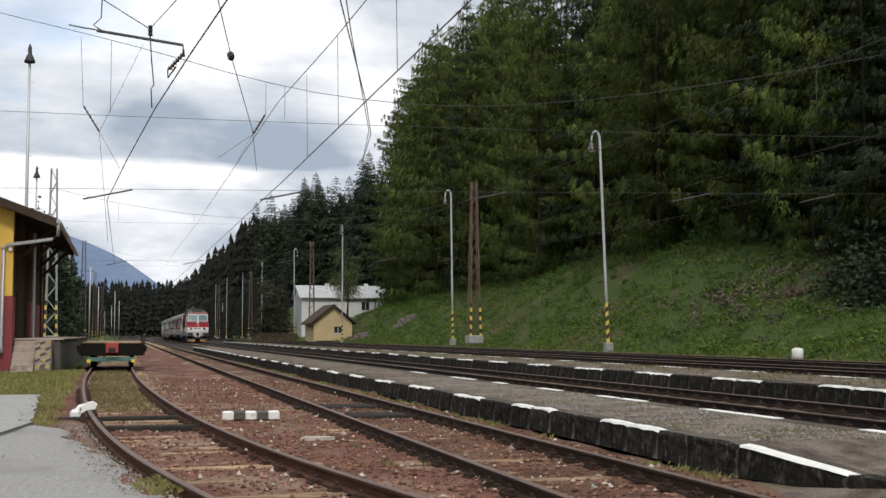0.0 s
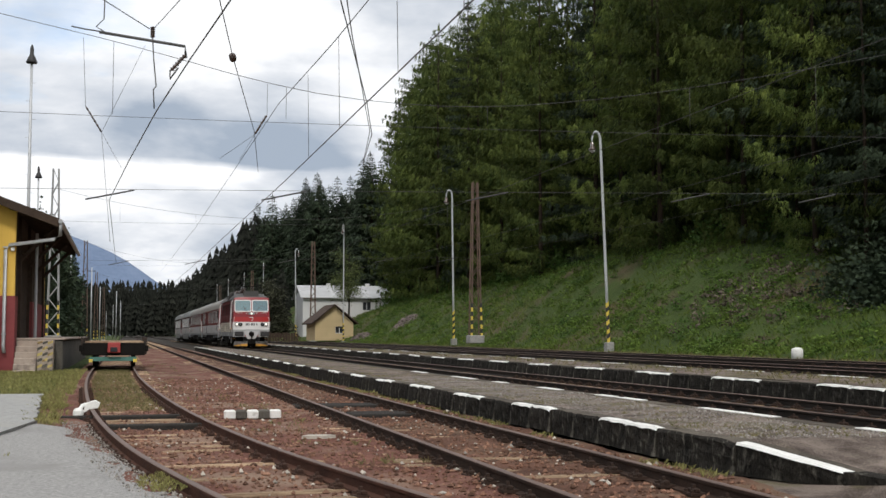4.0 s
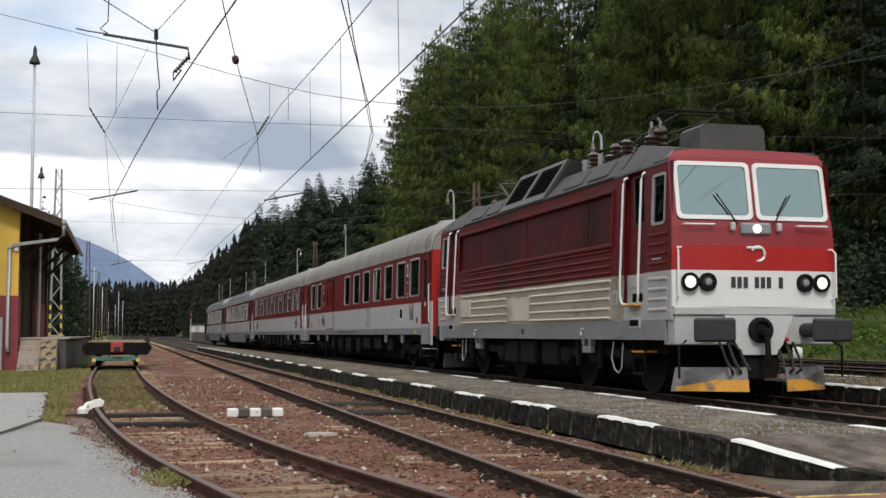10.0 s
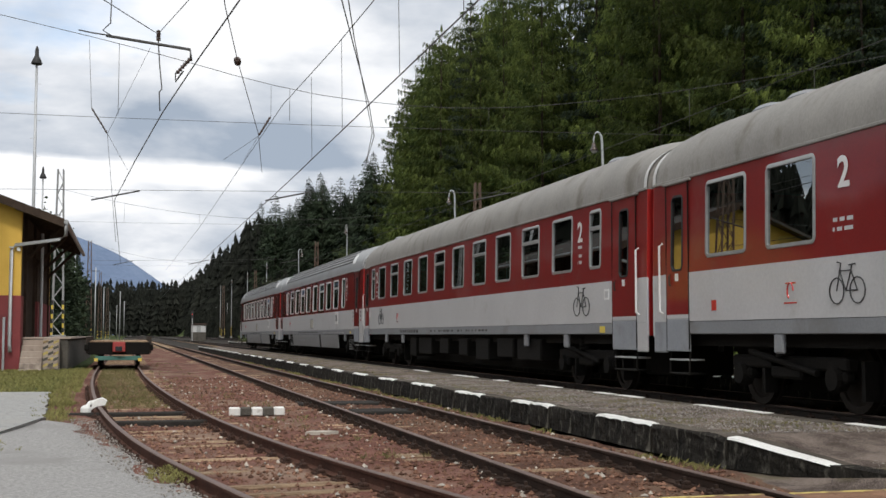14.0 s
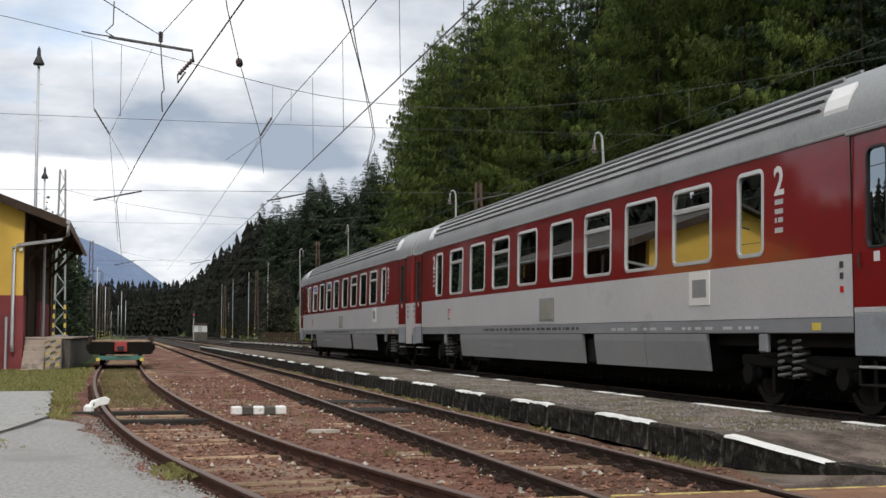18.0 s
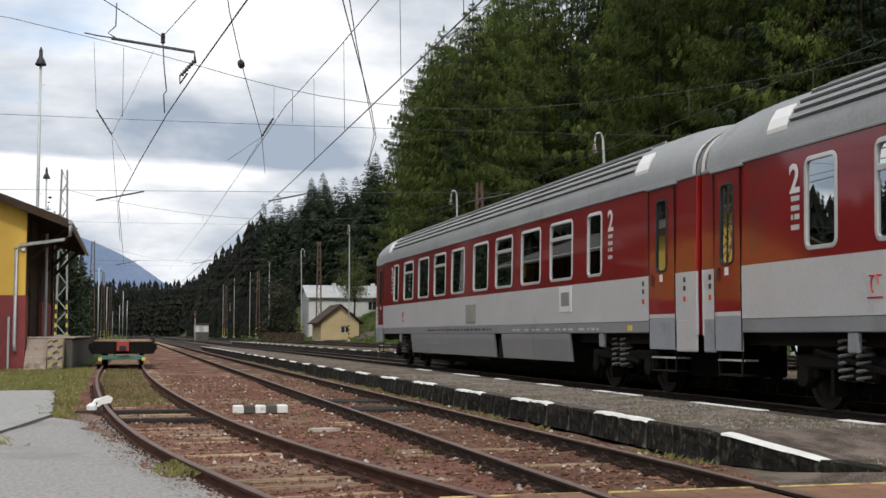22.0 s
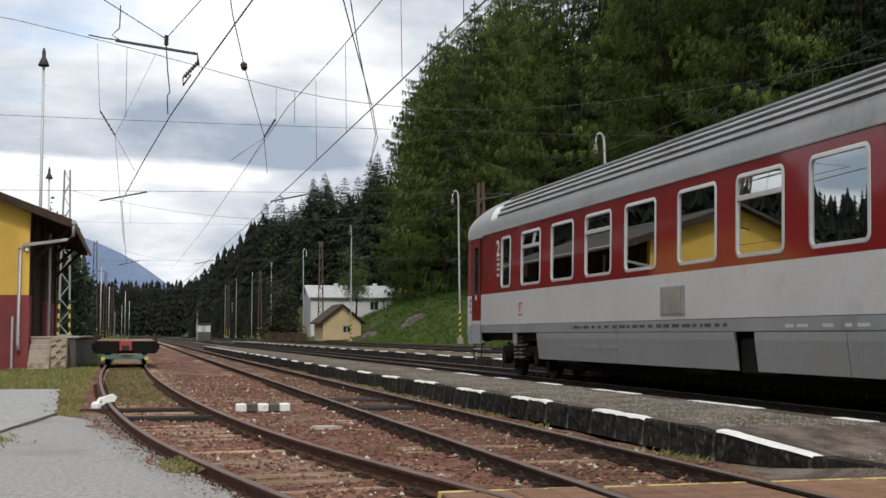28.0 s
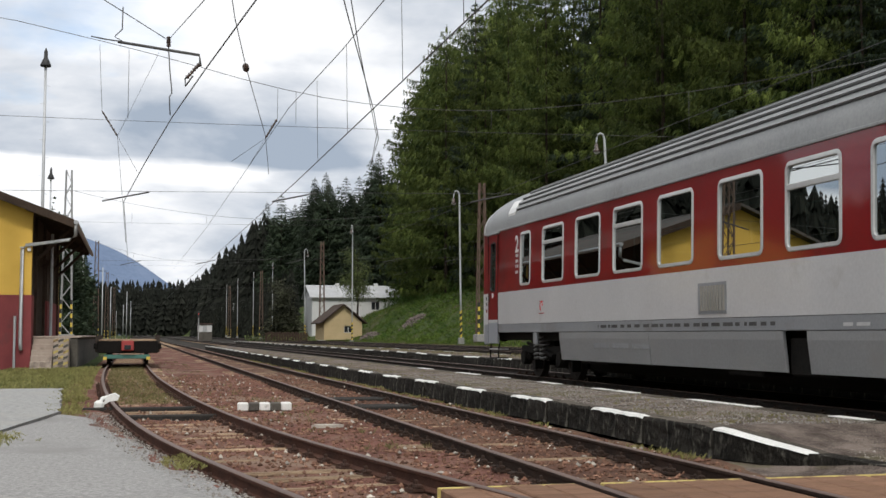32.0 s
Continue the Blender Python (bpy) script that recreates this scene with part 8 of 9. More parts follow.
            mb.poly([(-1.4735, y, z) for y, z in round_rect(a + 0.3, b - 0.3, 2.3, 3.1, 0.08)])
            part("pane", mb, M_GLASS, lf)
        cycle_sign(t, 20.4, 1.58, 0.95)
        numeral(t, -1, 20.45, 2.88, 0.42)
        bars(t, 20.25, 20.7, 2.45, 0.05, M_CWHITE, 0.05, 8)
        bars(t, 20.25, 20.7, 2.33, 0.05, M_CWHITE, 0.05, 9)
        bars(t, 12.0, 16.6, 1.12, 0.07, M_LROOF, 0.14, 12)
        plate(t, "yellow_label", M_YELLOW, 2.05, 2.25, 1.08, 1.18)
        plate(t, "red_disc", M_REDLAMP, 23.9, 24.05, 1.40, 1.56, 0.008)
        mark = (21.75, 1.62)
    # operator's mark as a plain ring and stroke
    mb = Mesh()
    y, z = mark
    pts = [(-1.443, y + 0.075 * math.cos(a), z + 0.11 * math.sin(a)) for a in [radians(v) for v in range(-60, 200, 20)]]
    mb.tube(pts, 0.013, 5)
    mb.box(-1.446, -1.44, y - 0.14, y + 0.12, z + 0.095, z + 0.115)
    mb.box(-1.446, -1.44, y - 0.16, y + 0.16, z - 0.17, z - 0.15)
    part("operator_mark", mb, M_REDLAMP, t, "small red mark", fix=False)
    return t


def pantograph(parent, y, z, up, d):
    mb = Mesh()
    for x in (-0.55, 0.55):
        for yy in (-0.6, 0.6):
            mb.lathe([(0.05, 0), (0.10, 0.03), (0.05, 0.06), (0.10, 0.10), (0.05, 0.13), (0.10, 0.17), (0.05, 0.2)], (x, y + yy, z), "z", 10)
    p = part("pantograph", mb, M_INSUL, parent, "pantograph on brown insulators" if up else "folded pantograph on insulators")
    mb = Mesh()
    for x in (-0.6, 0.6):
        mb.box(x - 0.03, x + 0.03, y - 0.75, y + 0.75, z + 0.20, z + 0.25)
    for yy in (-0.75, 0.75):
        mb.box(-0.6, 0.6, y + yy - 0.03, y + yy + 0.03, z + 0.20, z + 0.25)
    part("base_frame", mb, M_UNDER, p)
    if up:
        knee, top = (y + d * 1.05, z + 0.85), (y - d * 1.0, 5.92)
    else:
        knee, top = (y + d * 1.3, z + 0.52), (y - d * 1.6, z + 0.78)
    mb = Mesh()
    for x in (-0.45, 0.45):
        mb.tube([(x, y - d * 0.3, z + 0.25), (x * 0.75, knee[0], knee[1])], 0.03, 6)
    mb.tube([(-0.4, knee[0], knee[1]), (0.4, knee[0], knee[1])], 0.028, 6)
    part("lower_arm", mb, M_LROOF, p)
    mb = Mesh()
    for x in (-0.34, 0.34):
        mb.tube([(x, knee[0], knee[1]), (x * 1.2, top[0], top[1])], 0.022, 6)
    mb.tube([(-0.34, knee[0], knee[1]), (0.40, top[0], top[1])], 0.012, 5)
    mb.tube([(0.34, knee[0], knee[1]), (-0.40, top[0], top[1])], 0.012, 5)
    part("upper_arm", mb, M_LROOF, p)
    mb = Mesh()
    for yy in (-0.18, 0.18):
        mb.tube([(-0.97, top[0] + yy, top[1] - 0.16), (-0.78, top[0] + yy, top[1] + 0.0), (-0.6, top[0] + yy, top[1] + 0.05), (0.6, top[0] + yy, top[1] + 0.05), (0.78, top[0] + yy, top[1]), (0.97, top[0] + yy, top[1] - 0.16)], 0.024, 6)
    for x in (-0.45, 0.45):
        mb.tube([(x, top[0] - 0.18, top[1] + 0.03), (x, top[0] + 0.18, top[1] + 0.03)], 0.02, 5)
    part("collector_head", mb, M_UNDER, p)


def locomotive(off):
    t = thing("electric_locomotive", "red and cream electric locomotive with a white-banded cab front", "locomotive", Matrix.Translation((TX, off, TZ)))
    W, N = 1.48, 15.6
    sw = lambda z: W - max(0.0, z - 2.1) * 0.045

    def strip(name, mat, z0, z1, y0, y1, label="", out=0.0, thick=0.03):
        for s in (-1, 1):
            mb = Mesh()
            a, b = sw(z0) + out, sw(z1) + out
            mb.raw([(s * a, y0, z0), (s * a, y1, z0), (s * b, y1, z1), (s * b, y0, z1), (s * (a - thick), y0, z0), (s * (a - thick), y1, z0), (s * (b - thick), y1, z1), (s * (b - thick), y0, z1)],
                   [(0, 1, 2, 3), (4, 5, 6, 7), (0, 1, 5, 4), (2, 3, 7, 6), (0, 3, 7, 4), (1, 2, 6, 5)])
            part(name, mb, mat, t, label)

    EDGE = 2.095                                 # where red meets cream

    def slab(parent, name, mat, y0, y1, z0, z1, out, thick=0.03, label="", s=-1, ch=0.006):
        """A flat plate on the side wall, proud of it by out, its edges cut back."""
        mb = Mesh()
        v = []
        for o, c in ((out - thick, 0.0), (out - ch, 0.0), (out, ch)):
            v += [(s * (sw(z) + o), y, z) for y, z in ((y0 + c, z0 + c), (y1 - c, z0 + c), (y1 - c, z1 - c), (y0 + c, z1 - c))]
        mb.raw(v, [(4 * k + j, 4 * k + (j + 1) % 4, 4 * k + 4 + (j + 1) % 4, 4 * k + 4 + j) for k in range(2) for j in range(4)] + [(8, 9, 10, 11), (3, 2, 1, 0)])
        return part(name, mb, mat, parent, label)

    strip("frame_side", M_CGREY, 0.96, 1.29, 0.34, N - 0.34, "grey underframe side")
    # cab doors sit between the side panels: the wall is broken there by an opening
    for end, (y0, y1) in ((0, (0.10, 1.22)), (1, (N - 1.22, N - 0.10))):
        at = (lambda u: u) if end == 0 else (lambda u: N - u)
        span = lambda u, v: (min(at(u), at(v)), max(at(u), at(v)))
        strip("cab_side_lower", M_CABGREY, 1.29, EDGE, y0, y1, "light grey cab side")
        for s in (-1, 1):
            wy0, wy1 = span(0.41, 0.89)
            mb = Mesh()
            panel_loco(mb, s, sw, [(wy0, wy1, 2.90, 3.71)], y0, y1, EDGE, 3.90)
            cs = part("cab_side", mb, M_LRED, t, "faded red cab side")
            mb = Mesh()
            mb.poly([(s * (sw(z) - 0.012), y, z) for y, z in round_rect(wy0 - 0.01, wy1 + 0.01, 2.89, 3.72, 0.05)])
            part("pane", mb, M_GLASS, cs, "dim reflecting cab window")
            mb = Mesh()
            o, i = round_rect(wy0 - 0.03, wy1 + 0.03, 2.87, 3.74, 0.07), round_rect(wy0 + 0.015, wy1 - 0.015, 2.915, 3.695, 0.05)
            n = len(o)
            mb.raw([(s * (sw(z) + 0.002), y, z) for y, z in o] + [(s * (sw(z) + 0.014), y, z) for y, z in o] + [(s * (sw(z) + 0.014), y, z) for y, z in i] + [(s * (sw(z) - 0.02), y, z) for y, z in i],
                   [(r * n + k, r * n + (k + 1) % n, (r + 1) * n + (k + 1) % n, (r + 1) * n + k) for r in range(3) for k in range(n)])
            part("window_frame", mb, M_FRAME, cs, "dull metal window frame")
            ra, rb = span(0.26, 0.98)
            for z in (2.20, 2.36, 2.52, 2.68):
                slab(cs, "side_rib", M_LRED, ra, rb, z, z + 0.055, 0.024, 0.03, "", s, 0.016)
            for z in (1.43, 1.60, 1.77, 1.94):
                slab(cs, "lower_rib", M_CABGREY, ra, rb, z, z + 0.06, 0.024, 0.03, "", s, 0.016)
            pa, pb = span(0.50, 0.86)
            slab(cs, "lettering_bar", M_CWHITE, pa, pb, 2.295, 2.32, 0.006, 0.008, "", s, 0.001)
        dy0, dy1 = span(1.22, 2.08)
        for s in (-1, 1):
            mb = Mesh()
            ha, hb = span(1.36, 1.80)
            panel_loco(mb, s, lambda z: sw(z) - 0.07, [(ha, hb, 2.98, 3.79)], dy0, dy1, EDGE, 3.86)
            d = part("cab_door", mb, M_LRED, t, "recessed red cab door with a dark window")
            mb = Mesh()
            for ya in (dy0, dy1):
                mb.poly([(s * (sw(1.60) - 0.07), ya, 1.60), (s * sw(1.60), ya, 1.60), (s * sw(3.86), ya, 3.86), (s * (sw(3.86) - 0.07), ya, 3.86)])
            mb.poly([(s * (sw(3.86) - 0.07), dy0, 3.86), (s * sw(3.86), dy0, 3.86), (s * sw(3.86), dy1, 3.86), (s * (sw(3.86) - 0.07), dy1, 3.86)])
            part("door_reveal", mb, M_LRED, d, "", fix=False)
            mb = Mesh()
            mb.poly([(s * (sw(z) - 0.10), y, z) for y, z in round_rect(ha - 0.01, hb + 0.01, 2.97, 3.80, 0.03)])
            part("pane", mb, M_VOID, d, "dark open door window")
            mb = Mesh()
            for ya, yb, za, zb in ((ha - 0.03, hb + 0.03, 3.785, 3.815), (ha - 0.03, hb + 0.03, 2.955, 2.985), (ha - 0.03, ha + 0.005, 2.985, 3.785), (hb - 0.005, hb + 0.03, 2.985, 3.785)):
                x = s * (sw(0.5 * (za + zb)) - 0.062)
                mb.box(x - 0.012, x + 0.012, ya, yb, za, zb)
            part("window_frame", mb, M_BLACK, d)
            slab(d, "door_foot", M_CABGREY, dy0, dy1, 1.60, EDGE, -0.07, 0.02, "light grey lower door", s, 0.002)
            slab(d, "foot_panel", M_CABGREY, dy0 + 0.2, dy1 - 0.14, 1.86, 2.06, -0.058, 0.02, "", s, 0.006)
            slab(t, "door_apron", M_CABGREY, dy0, dy1, 1.29, 1.60, 0.0, 0.09, "light grey panel under the door", s, 0.004)
            for yy in (dy0 + 0.03, dy1 - 0.03):
                lean = 0.10 if yy < 0.5 * (dy0 + dy1) else -0.10
                mb = Mesh()
                mb.tube([(s * (sw(3.84) - 0.02), yy, 3.84), (s * (sw(3.8) + 0.05), yy, 3.80), (s * (sw(3.7) + 0.07), yy, 3.70), (s * (W + 0.08), yy, 1.95), (s * (W + 0.08), yy, 1.72), (s * (W + 0.07), yy + 0.5 * lean, 1.60), (s * (W - 0.01), yy + lean, 1.56)], 0.021, 8)
                part("handrail", mb, M_PWHITE, d, "long white handrail")
            mb = Mesh()
            ya, yb = span(1.30, 1.86)
            x0, x1 = sorted((s * (W - 0.02), s * (W + 0.13)))
            mb.box(x0, x1, ya, yb, 1.535, 1.575, 0, 0.01)
            part("door_step", mb, M_ORANGE, d, "worn yellow door step")
            mb = Mesh()
            x0, x1 = sorted((s * (W - 0.065), s * (W - 0.04)))
            mb.box(x0, x1, ya + 0.10, yb - 0.08, 1.61, 1.76, 0, 0.005)
            part("toe_hole", mb, M_VOID, d, "dark toe opening over the step")
            ya, yb = span(1.36, 1.79)
            slab(t, "step_frame", M_CABGREY, ya - 0.02, yb + 0.02, 1.155, 1.335, 0.022, 0.03, "pale rim round a step opening", s, 0.014)
            slab(t, "step_opening", M_VOID, ya + 0.025, yb - 0.02, 1.195, 1.30, 0.026, 0.008, "dark step opening", s, 0.001)
            ya, yb = span(2.16, 2.52)
            slab(t, "frame_cover", M_CGREY, ya, yb, 1.0, 1.30, 0.016, 0.03, "grey cover plate", s)
            ya, yb = span(2.36, 2.55)
            slab(t, "socket_box", M_CABGREY, ya, yb, 1.57, 1.84, 0.018, 0.03, "small socket box", s)
            slab(t, "socket", M_CGREY, ya + 0.05, yb - 0.05, 1.62, 1.79, 0.024, 0.02, "", s)
            # ladder below the door
            for zz, mat in ((0.36, M_UNDER), (0.74, M_ORANGE)):
                mb = Mesh()
                ya, yb = span(1.35, 1.86)
                x0, x1 = sorted((s * 1.18, s * 1.43))
                mb.box(x0, x1, ya, yb, zz, zz + 0.03)
                part("rung", mb, mat, d, "worn yellow rung" if zz > 0.5 else "dark lower rung")
            for u in (1.35, 1.84):
                mb = Mesh()
                x0, x1 = sorted((s * 1.37, s * 1.41))
                mb.box(x0, x1, *span(u, u + 0.02), 0.36, 0.96)
                part("ladder_side", mb, M_UNDER, d)
            # lifting lug, its bracket and a hanging hose
            mb = Mesh()
            mb.tube([(s * (W - 0.02), at(4.05), 1.16), (s * (W + 0.06), at(4.05), 1.15), (s * (W + 0.07), at(4.03), 1.08), (s * (W + 0.07), at(4.02), 1.03)], 0.028, 8)
            part("drain_pipe", mb, M_CABGREY, t, "pale bent drain pipe")
            ya, yb = span(3.78, 4.26)
            x0, x1 = sorted((s * 1.34, s * 1.45))
            for yq in (ya, yb - 0.14):
                mb = Mesh()
                mb.box(x0, x1, yq, yq + 0.14, 0.84, 0.98, 0, 0.01)
                part("jacking_lug", mb, M_CGREY, t)
            mb = Mesh()
            mb.box(x0, x1, ya + 0.02, yb - 0.02, 0.70, 0.83, 0, 0.012)
            part("jacking_bracket", mb, M_CGREY, t, "grey jacking bracket")
            mb = Mesh()
            mb.tube([(s * 1.40, at(2.75), 0.92), (s * 1.42, at(2.80), 0.62), (s * 1.42, at(2.66), 0.42), (s * 1.41, at(2.50), 0.36), (s * 1.40, at(2.38), 0.46), (s * 1.38, at(2.36), 0.9)], 0.016, 6)
            part("earth_cable", mb, M_STEPGREY, t, "hanging pale cable")
    A, B = 2.08, N - 2.08
    PA, PB, PZ0, PZ1 = 2.67, N - 2.25, 2.71, 3.63
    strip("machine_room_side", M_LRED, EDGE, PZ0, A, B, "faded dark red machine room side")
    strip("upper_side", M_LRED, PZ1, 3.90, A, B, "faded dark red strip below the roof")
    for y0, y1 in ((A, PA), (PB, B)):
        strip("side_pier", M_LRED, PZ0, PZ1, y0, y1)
    # set back, with the recess shade painted in by a darker red
    strip("glossy_panel", M_LRED2, PZ0 - 0.01, PZ1 + 0.01, PA - 0.01, PB + 0.01, "dark red recessed panel with the recess shade in its colour", -0.05, 0.02)
    strip("lower_side", M_CREAMSHADE, 1.29, EDGE, A, B, "dirty cream ribbed lower side, darkened as if shaded between the ribs")
    for s in (-1, 1):
        for name, y0, y1, z0, z1 in (("upper_moulding", PA - 0.08, PB + 0.08, PZ1, PZ1 + 0.075), ("lower_moulding", PA - 0.08, PB + 0.08, PZ0 - 0.075, PZ0), ("upright_moulding", PA - 0.08, PA, PZ0, PZ1), ("upright_moulding", PB, PB + 0.08, PZ0, PZ1)):
            slab(t, name, M_LRED, y0, y1, z0, z1, 0.04, 0.085, "", s, 0.012)
        for y in (4.05, 7.80, 11.5):
            slab(t, "panel_seam", M_LRED, y, y + 0.025, PZ0, PZ1, -0.040, 0.02, "", s, 0.004)
        for z in (2.145, 2.265, 2.405, 2.555):
            slab(t, "red_rib", M_LRED, 2.66, N - 2.66, z, z + 0.05, 0.034, 0.05, "", s, 0.02)
        for y0, y1 in ((2.68, 7.30), (8.97, N - 2.68)):
            slab(t, "ribbed_cover", M_CREAMSHADE, y0, y1, 1.31, 1.92, 0.014, 0.03, "cream ribbed cover", s)
            for z in (1.325, 1.49, 1.675, 1.845):
                slab(t, "cream_rib", M_CREAM, y0 + 0.02, y1 - 0.02, z, z + 0.05, 0.046, 0.05, "", s, 0.018)
        slab(t, "cream_rib", M_CREAM, 2.66, N - 2.66, 1.995, 2.05, 0.036, 0.05, "", s, 0.018)
        slab(t, "side_hatch", M_CREAM, 7.36, 8.91, 1.35, 1.87, 0.018, 0.03, "flat cream access hatch", s)
        for y in (7.5, 8.1, 8.7):
            slab(t, "hatch_catch", M_CGREY, y, y + 0.05, 1.83, 1.89, 0.028, 0.02, "", s)
        slab(t, "maker_plate", M_CREAM, 12.0, 12.9, 1.49, 1.93, 0.055, 0.03, "small cream plate", s)
        slab(t, "frame_plate", M_IRON, 7.75, 7.93, 1.06, 1.17, 0.004, 0.01, "", s, 0.001)
    # roof: sloping sides up to a lip, a flat deck between them
    mb = Mesh()
    mb.prism([(-1.415, 3.885), (-1.405, 3.93), (-1.08, 4.36), (-1.0, 4.37), (-0.97, 4.25), (0.97, 4.25), (1.0, 4.37), (1.08, 4.36), (1.405, 3.93), (1.415, 3.885)], 2.5, N - 2.5)
    roof = part("roof", mb, M_LROOF, t, "dark grey roof with sloping sides")
    for s in (-1, 1):
        mb = Mesh()
        x0, x1 = sorted((s * 1.38, s * 1.432))
        mb.box(x0, x1, 2.62, N - 2.62, 3.895, 3.945, 0, 0.012)
        part("roof_gutter", mb, M_BLACK, roof, "black rain gutter")
    for end in (0, 1):
        at = (lambda u: u) if end == 0 else (lambda u: N - u)
        mb = Mesh()
        rows = ((0.30, 4.122, 1.275), (1.0, 4.24, 1.18), (2.35, 4.48, 1.0), (2.62, 4.30, 1.06))
        v = []
        for y, z, x in rows:
            v += [(-1.412, at(y), 3.885), (-1.40, at(y), 3.93), (-x, at(y), z), (x, at(y), z), (1.40, at(y), 3.93), (1.412, at(y), 3.885)]
        mb.raw(v, [(6 * r + k, 6 * r + (k + 1) % 6, 6 * r + 6 + (k + 1) % 6, 6 * r + 6 + k) for r in range(3) for k in range(6)] + [tuple(range(6)), tuple(range(18, 24))])
        part("cab_roof", mb, M_LROOF, roof, "dark hood over the cab")
        # raised rounded covers on the slope
        for s in (-1, 1):
            for u0, u1 in ((3.05, 4.15), (4.45, 5.55)):
                if end == 1:
                    u0, u1 = N - u1, N - u0
                on = lambda y, k, o: (s * (1.405 - 0.325 * k + o * 0.8), y, 3.93 + 0.43 * k + o * 0.6)
                rr = round_rect(u0, u1, 0.14, 0.88, 0.12)
                ri = [(u0 + 0.5 * (u1 - u0) + (y - 0.5 * (u0 + u1)) * 0.95, 0.51 + (k - 0.51) * 0.92) for y, k in rr]
                n = len(rr)
                mb = Mesh()
                mb.raw([on(y, k, -0.01) for y, k in rr] + [on(y, k, 0.016) for y, k in rr] + [on(y, k, 0.03) for y, k in ri], [(r * n + j, r * n + (j + 1) % n, (r + 1) * n + (j + 1) % n, (r + 1) * n + j) for r in range(2) for j in range(n)] + [tuple(range(2 * n, 3 * n))])
                part("roof_cover", mb, M_LROOF, roof, "raised grey roof cover")
    # leaning louvre housing: solid, with two dark slatted openings on either side
    e = lambda s, y, k, o=0.0: (s * (1.40 - 0.40 * k + o), y - 0.50 * k, 3.93 + 0.80 * k + 0.4 * o)
    mb = Mesh()
    ya, yb = 6.52, 9.72
    mb.raw([e(-1, ya, 0), e(-1, yb, 0), e(-1, yb, 1), e(-1, ya, 1), e(1, ya, 0), e(1, yb, 0), e(1, yb, 1), e(1, ya, 1)], [(0, 1, 2, 3), (4, 5, 6, 7), (0, 1, 5, 4), (3, 2, 6, 7), (0, 3, 7, 4), (1, 2, 6, 5)])
    housing = part("louvre_housing", mb, M_LROOF, roof, "leaning grey louvre housing")
    for s in (-1, 1):
        for y0, y1, k0, k1 in ((ya, yb, 0.90, 1.0), (ya, yb, 0.0, 0.16), (ya, ya + 0.14, 0.16, 0.90), (8.02, 8.24, 0.16, 0.90), (yb - 0.14, yb, 0.16, 0.90)):
            mb = Mesh()
            q = [e(s, y0, k0, 0.05), e(s, y1, k0, 0.05), e(s, y1, k1, 0.05), e(s, y0, k1, 0.05), e(s, y0, k0, -0.01), e(s, y1, k0, -0.01), e(s, y1, k1, -0.01), e(s, y0, k1, -0.01)]
            mb.raw(q, [(0, 1, 2, 3), (4, 5, 6, 7), (0, 1, 5, 4), (1, 2, 6, 5), (2, 3, 7, 6), (3, 0, 4, 7)])
            part("louvre_frame", mb, M_LROOFB, housing, "grey bar of the louvre frame")
        for y0, y1 in ((ya + 0.14, 8.02), (8.24, yb - 0.14)):
            mb = Mesh()
            mb.raw([e(s, y0, 0.16, 0.006), e(s, y1, 0.16, 0.006), e(s, y1, 0.90, 0.006), e(s, y0, 0.90, 0.006)], [(0, 1, 2, 3)])
            part("louvre_opening", mb, M_VOID, housing, "black opening behind the slats")
            for j in range(7):
                k = 0.19 + 0.10 * j
                mb = Mesh()
                mb.raw([e(s, y0, k, 0.042), e(s, y1, k, 0.042), e(s, y1, k + 0.07, 0.012), e(s, y0, k + 0.07, 0.012), e(s, y0, k - 0.012, 0.04), e(s, y1, k - 0.012, 0.04), e(s, y1, k + 0.058, 0.01), e(s, y0, k + 0.058, 0.01)], [(0, 1, 2, 3), (4, 5, 6, 7), (0, 1, 5, 4), (2, 3, 7, 6), (0, 3, 7, 4), (1, 2, 6, 5)])
                part("louvre_slat", mb, M_VOID, housing)
    mb = Mesh()
    mb.prism([(-0.60, 4.15), (-0.58, 4.58), (-0.50, 4.65), (0.54, 4.65), (0.62, 4.58), (0.64, 4.15)], 0.80, 1.60)
    part("air_conditioner", mb, M_LROOF, roof, "grey roof air conditioner box")
    mb = Mesh()
    for k in range(9):
        y = 3.4 + 1.05 * k
        mb.lathe([(0.05, 0), (0.11, 0.03), (0.05, 0.07), (0.11, 0.11), (0.05, 0.15), (0.11, 0.19), (0.04, 0.24)], (0.3 * (-1) ** k - 0.3, y, 4.23), "z", 10)
    part("roof_insulators", mb, M_INSUL, roof, "brown ribbed roof insulators")
    mb = Mesh()
    mb.tube([(-0.6 + 0.3 * (k % 2), 3.4 + 1.05 * k, 4.50) for k in range(9)], 0.025, 6)
    mb.tube([(0.4, 2.6, 4.5), (0.45, 7.0, 4.54), (0.35, 12.5, 4.48)], 0.025, 6)
    for y in (2.7, 3.3, 4.6, 6.6, 8.8):
        mb.box(-0.12, 0.5, y, y + 0.34, 4.23, 4.44, 0, 0.03)
    part("busbars", mb, M_UNDER, roof)
    rnd = random.Random(12)
    for k in range(16):
        y, x = 2.5 + 0.72 * k + rnd.uniform(-0.15, 0.15), rnd.choice((-0.75, -0.62, 0.62, 0.75)) + rnd.uniform(-0.08, 0.08)
        mb = Mesh()
        h = rnd.uniform(0.2, 0.42)
        mb.lathe([(0.05, 0)] + [(0.05 + 0.055 * (j % 2), h * (j + 0.5) / 7) for j in range(6)] + [(0.03, h)], (x, y, 4.20), "z", 10)
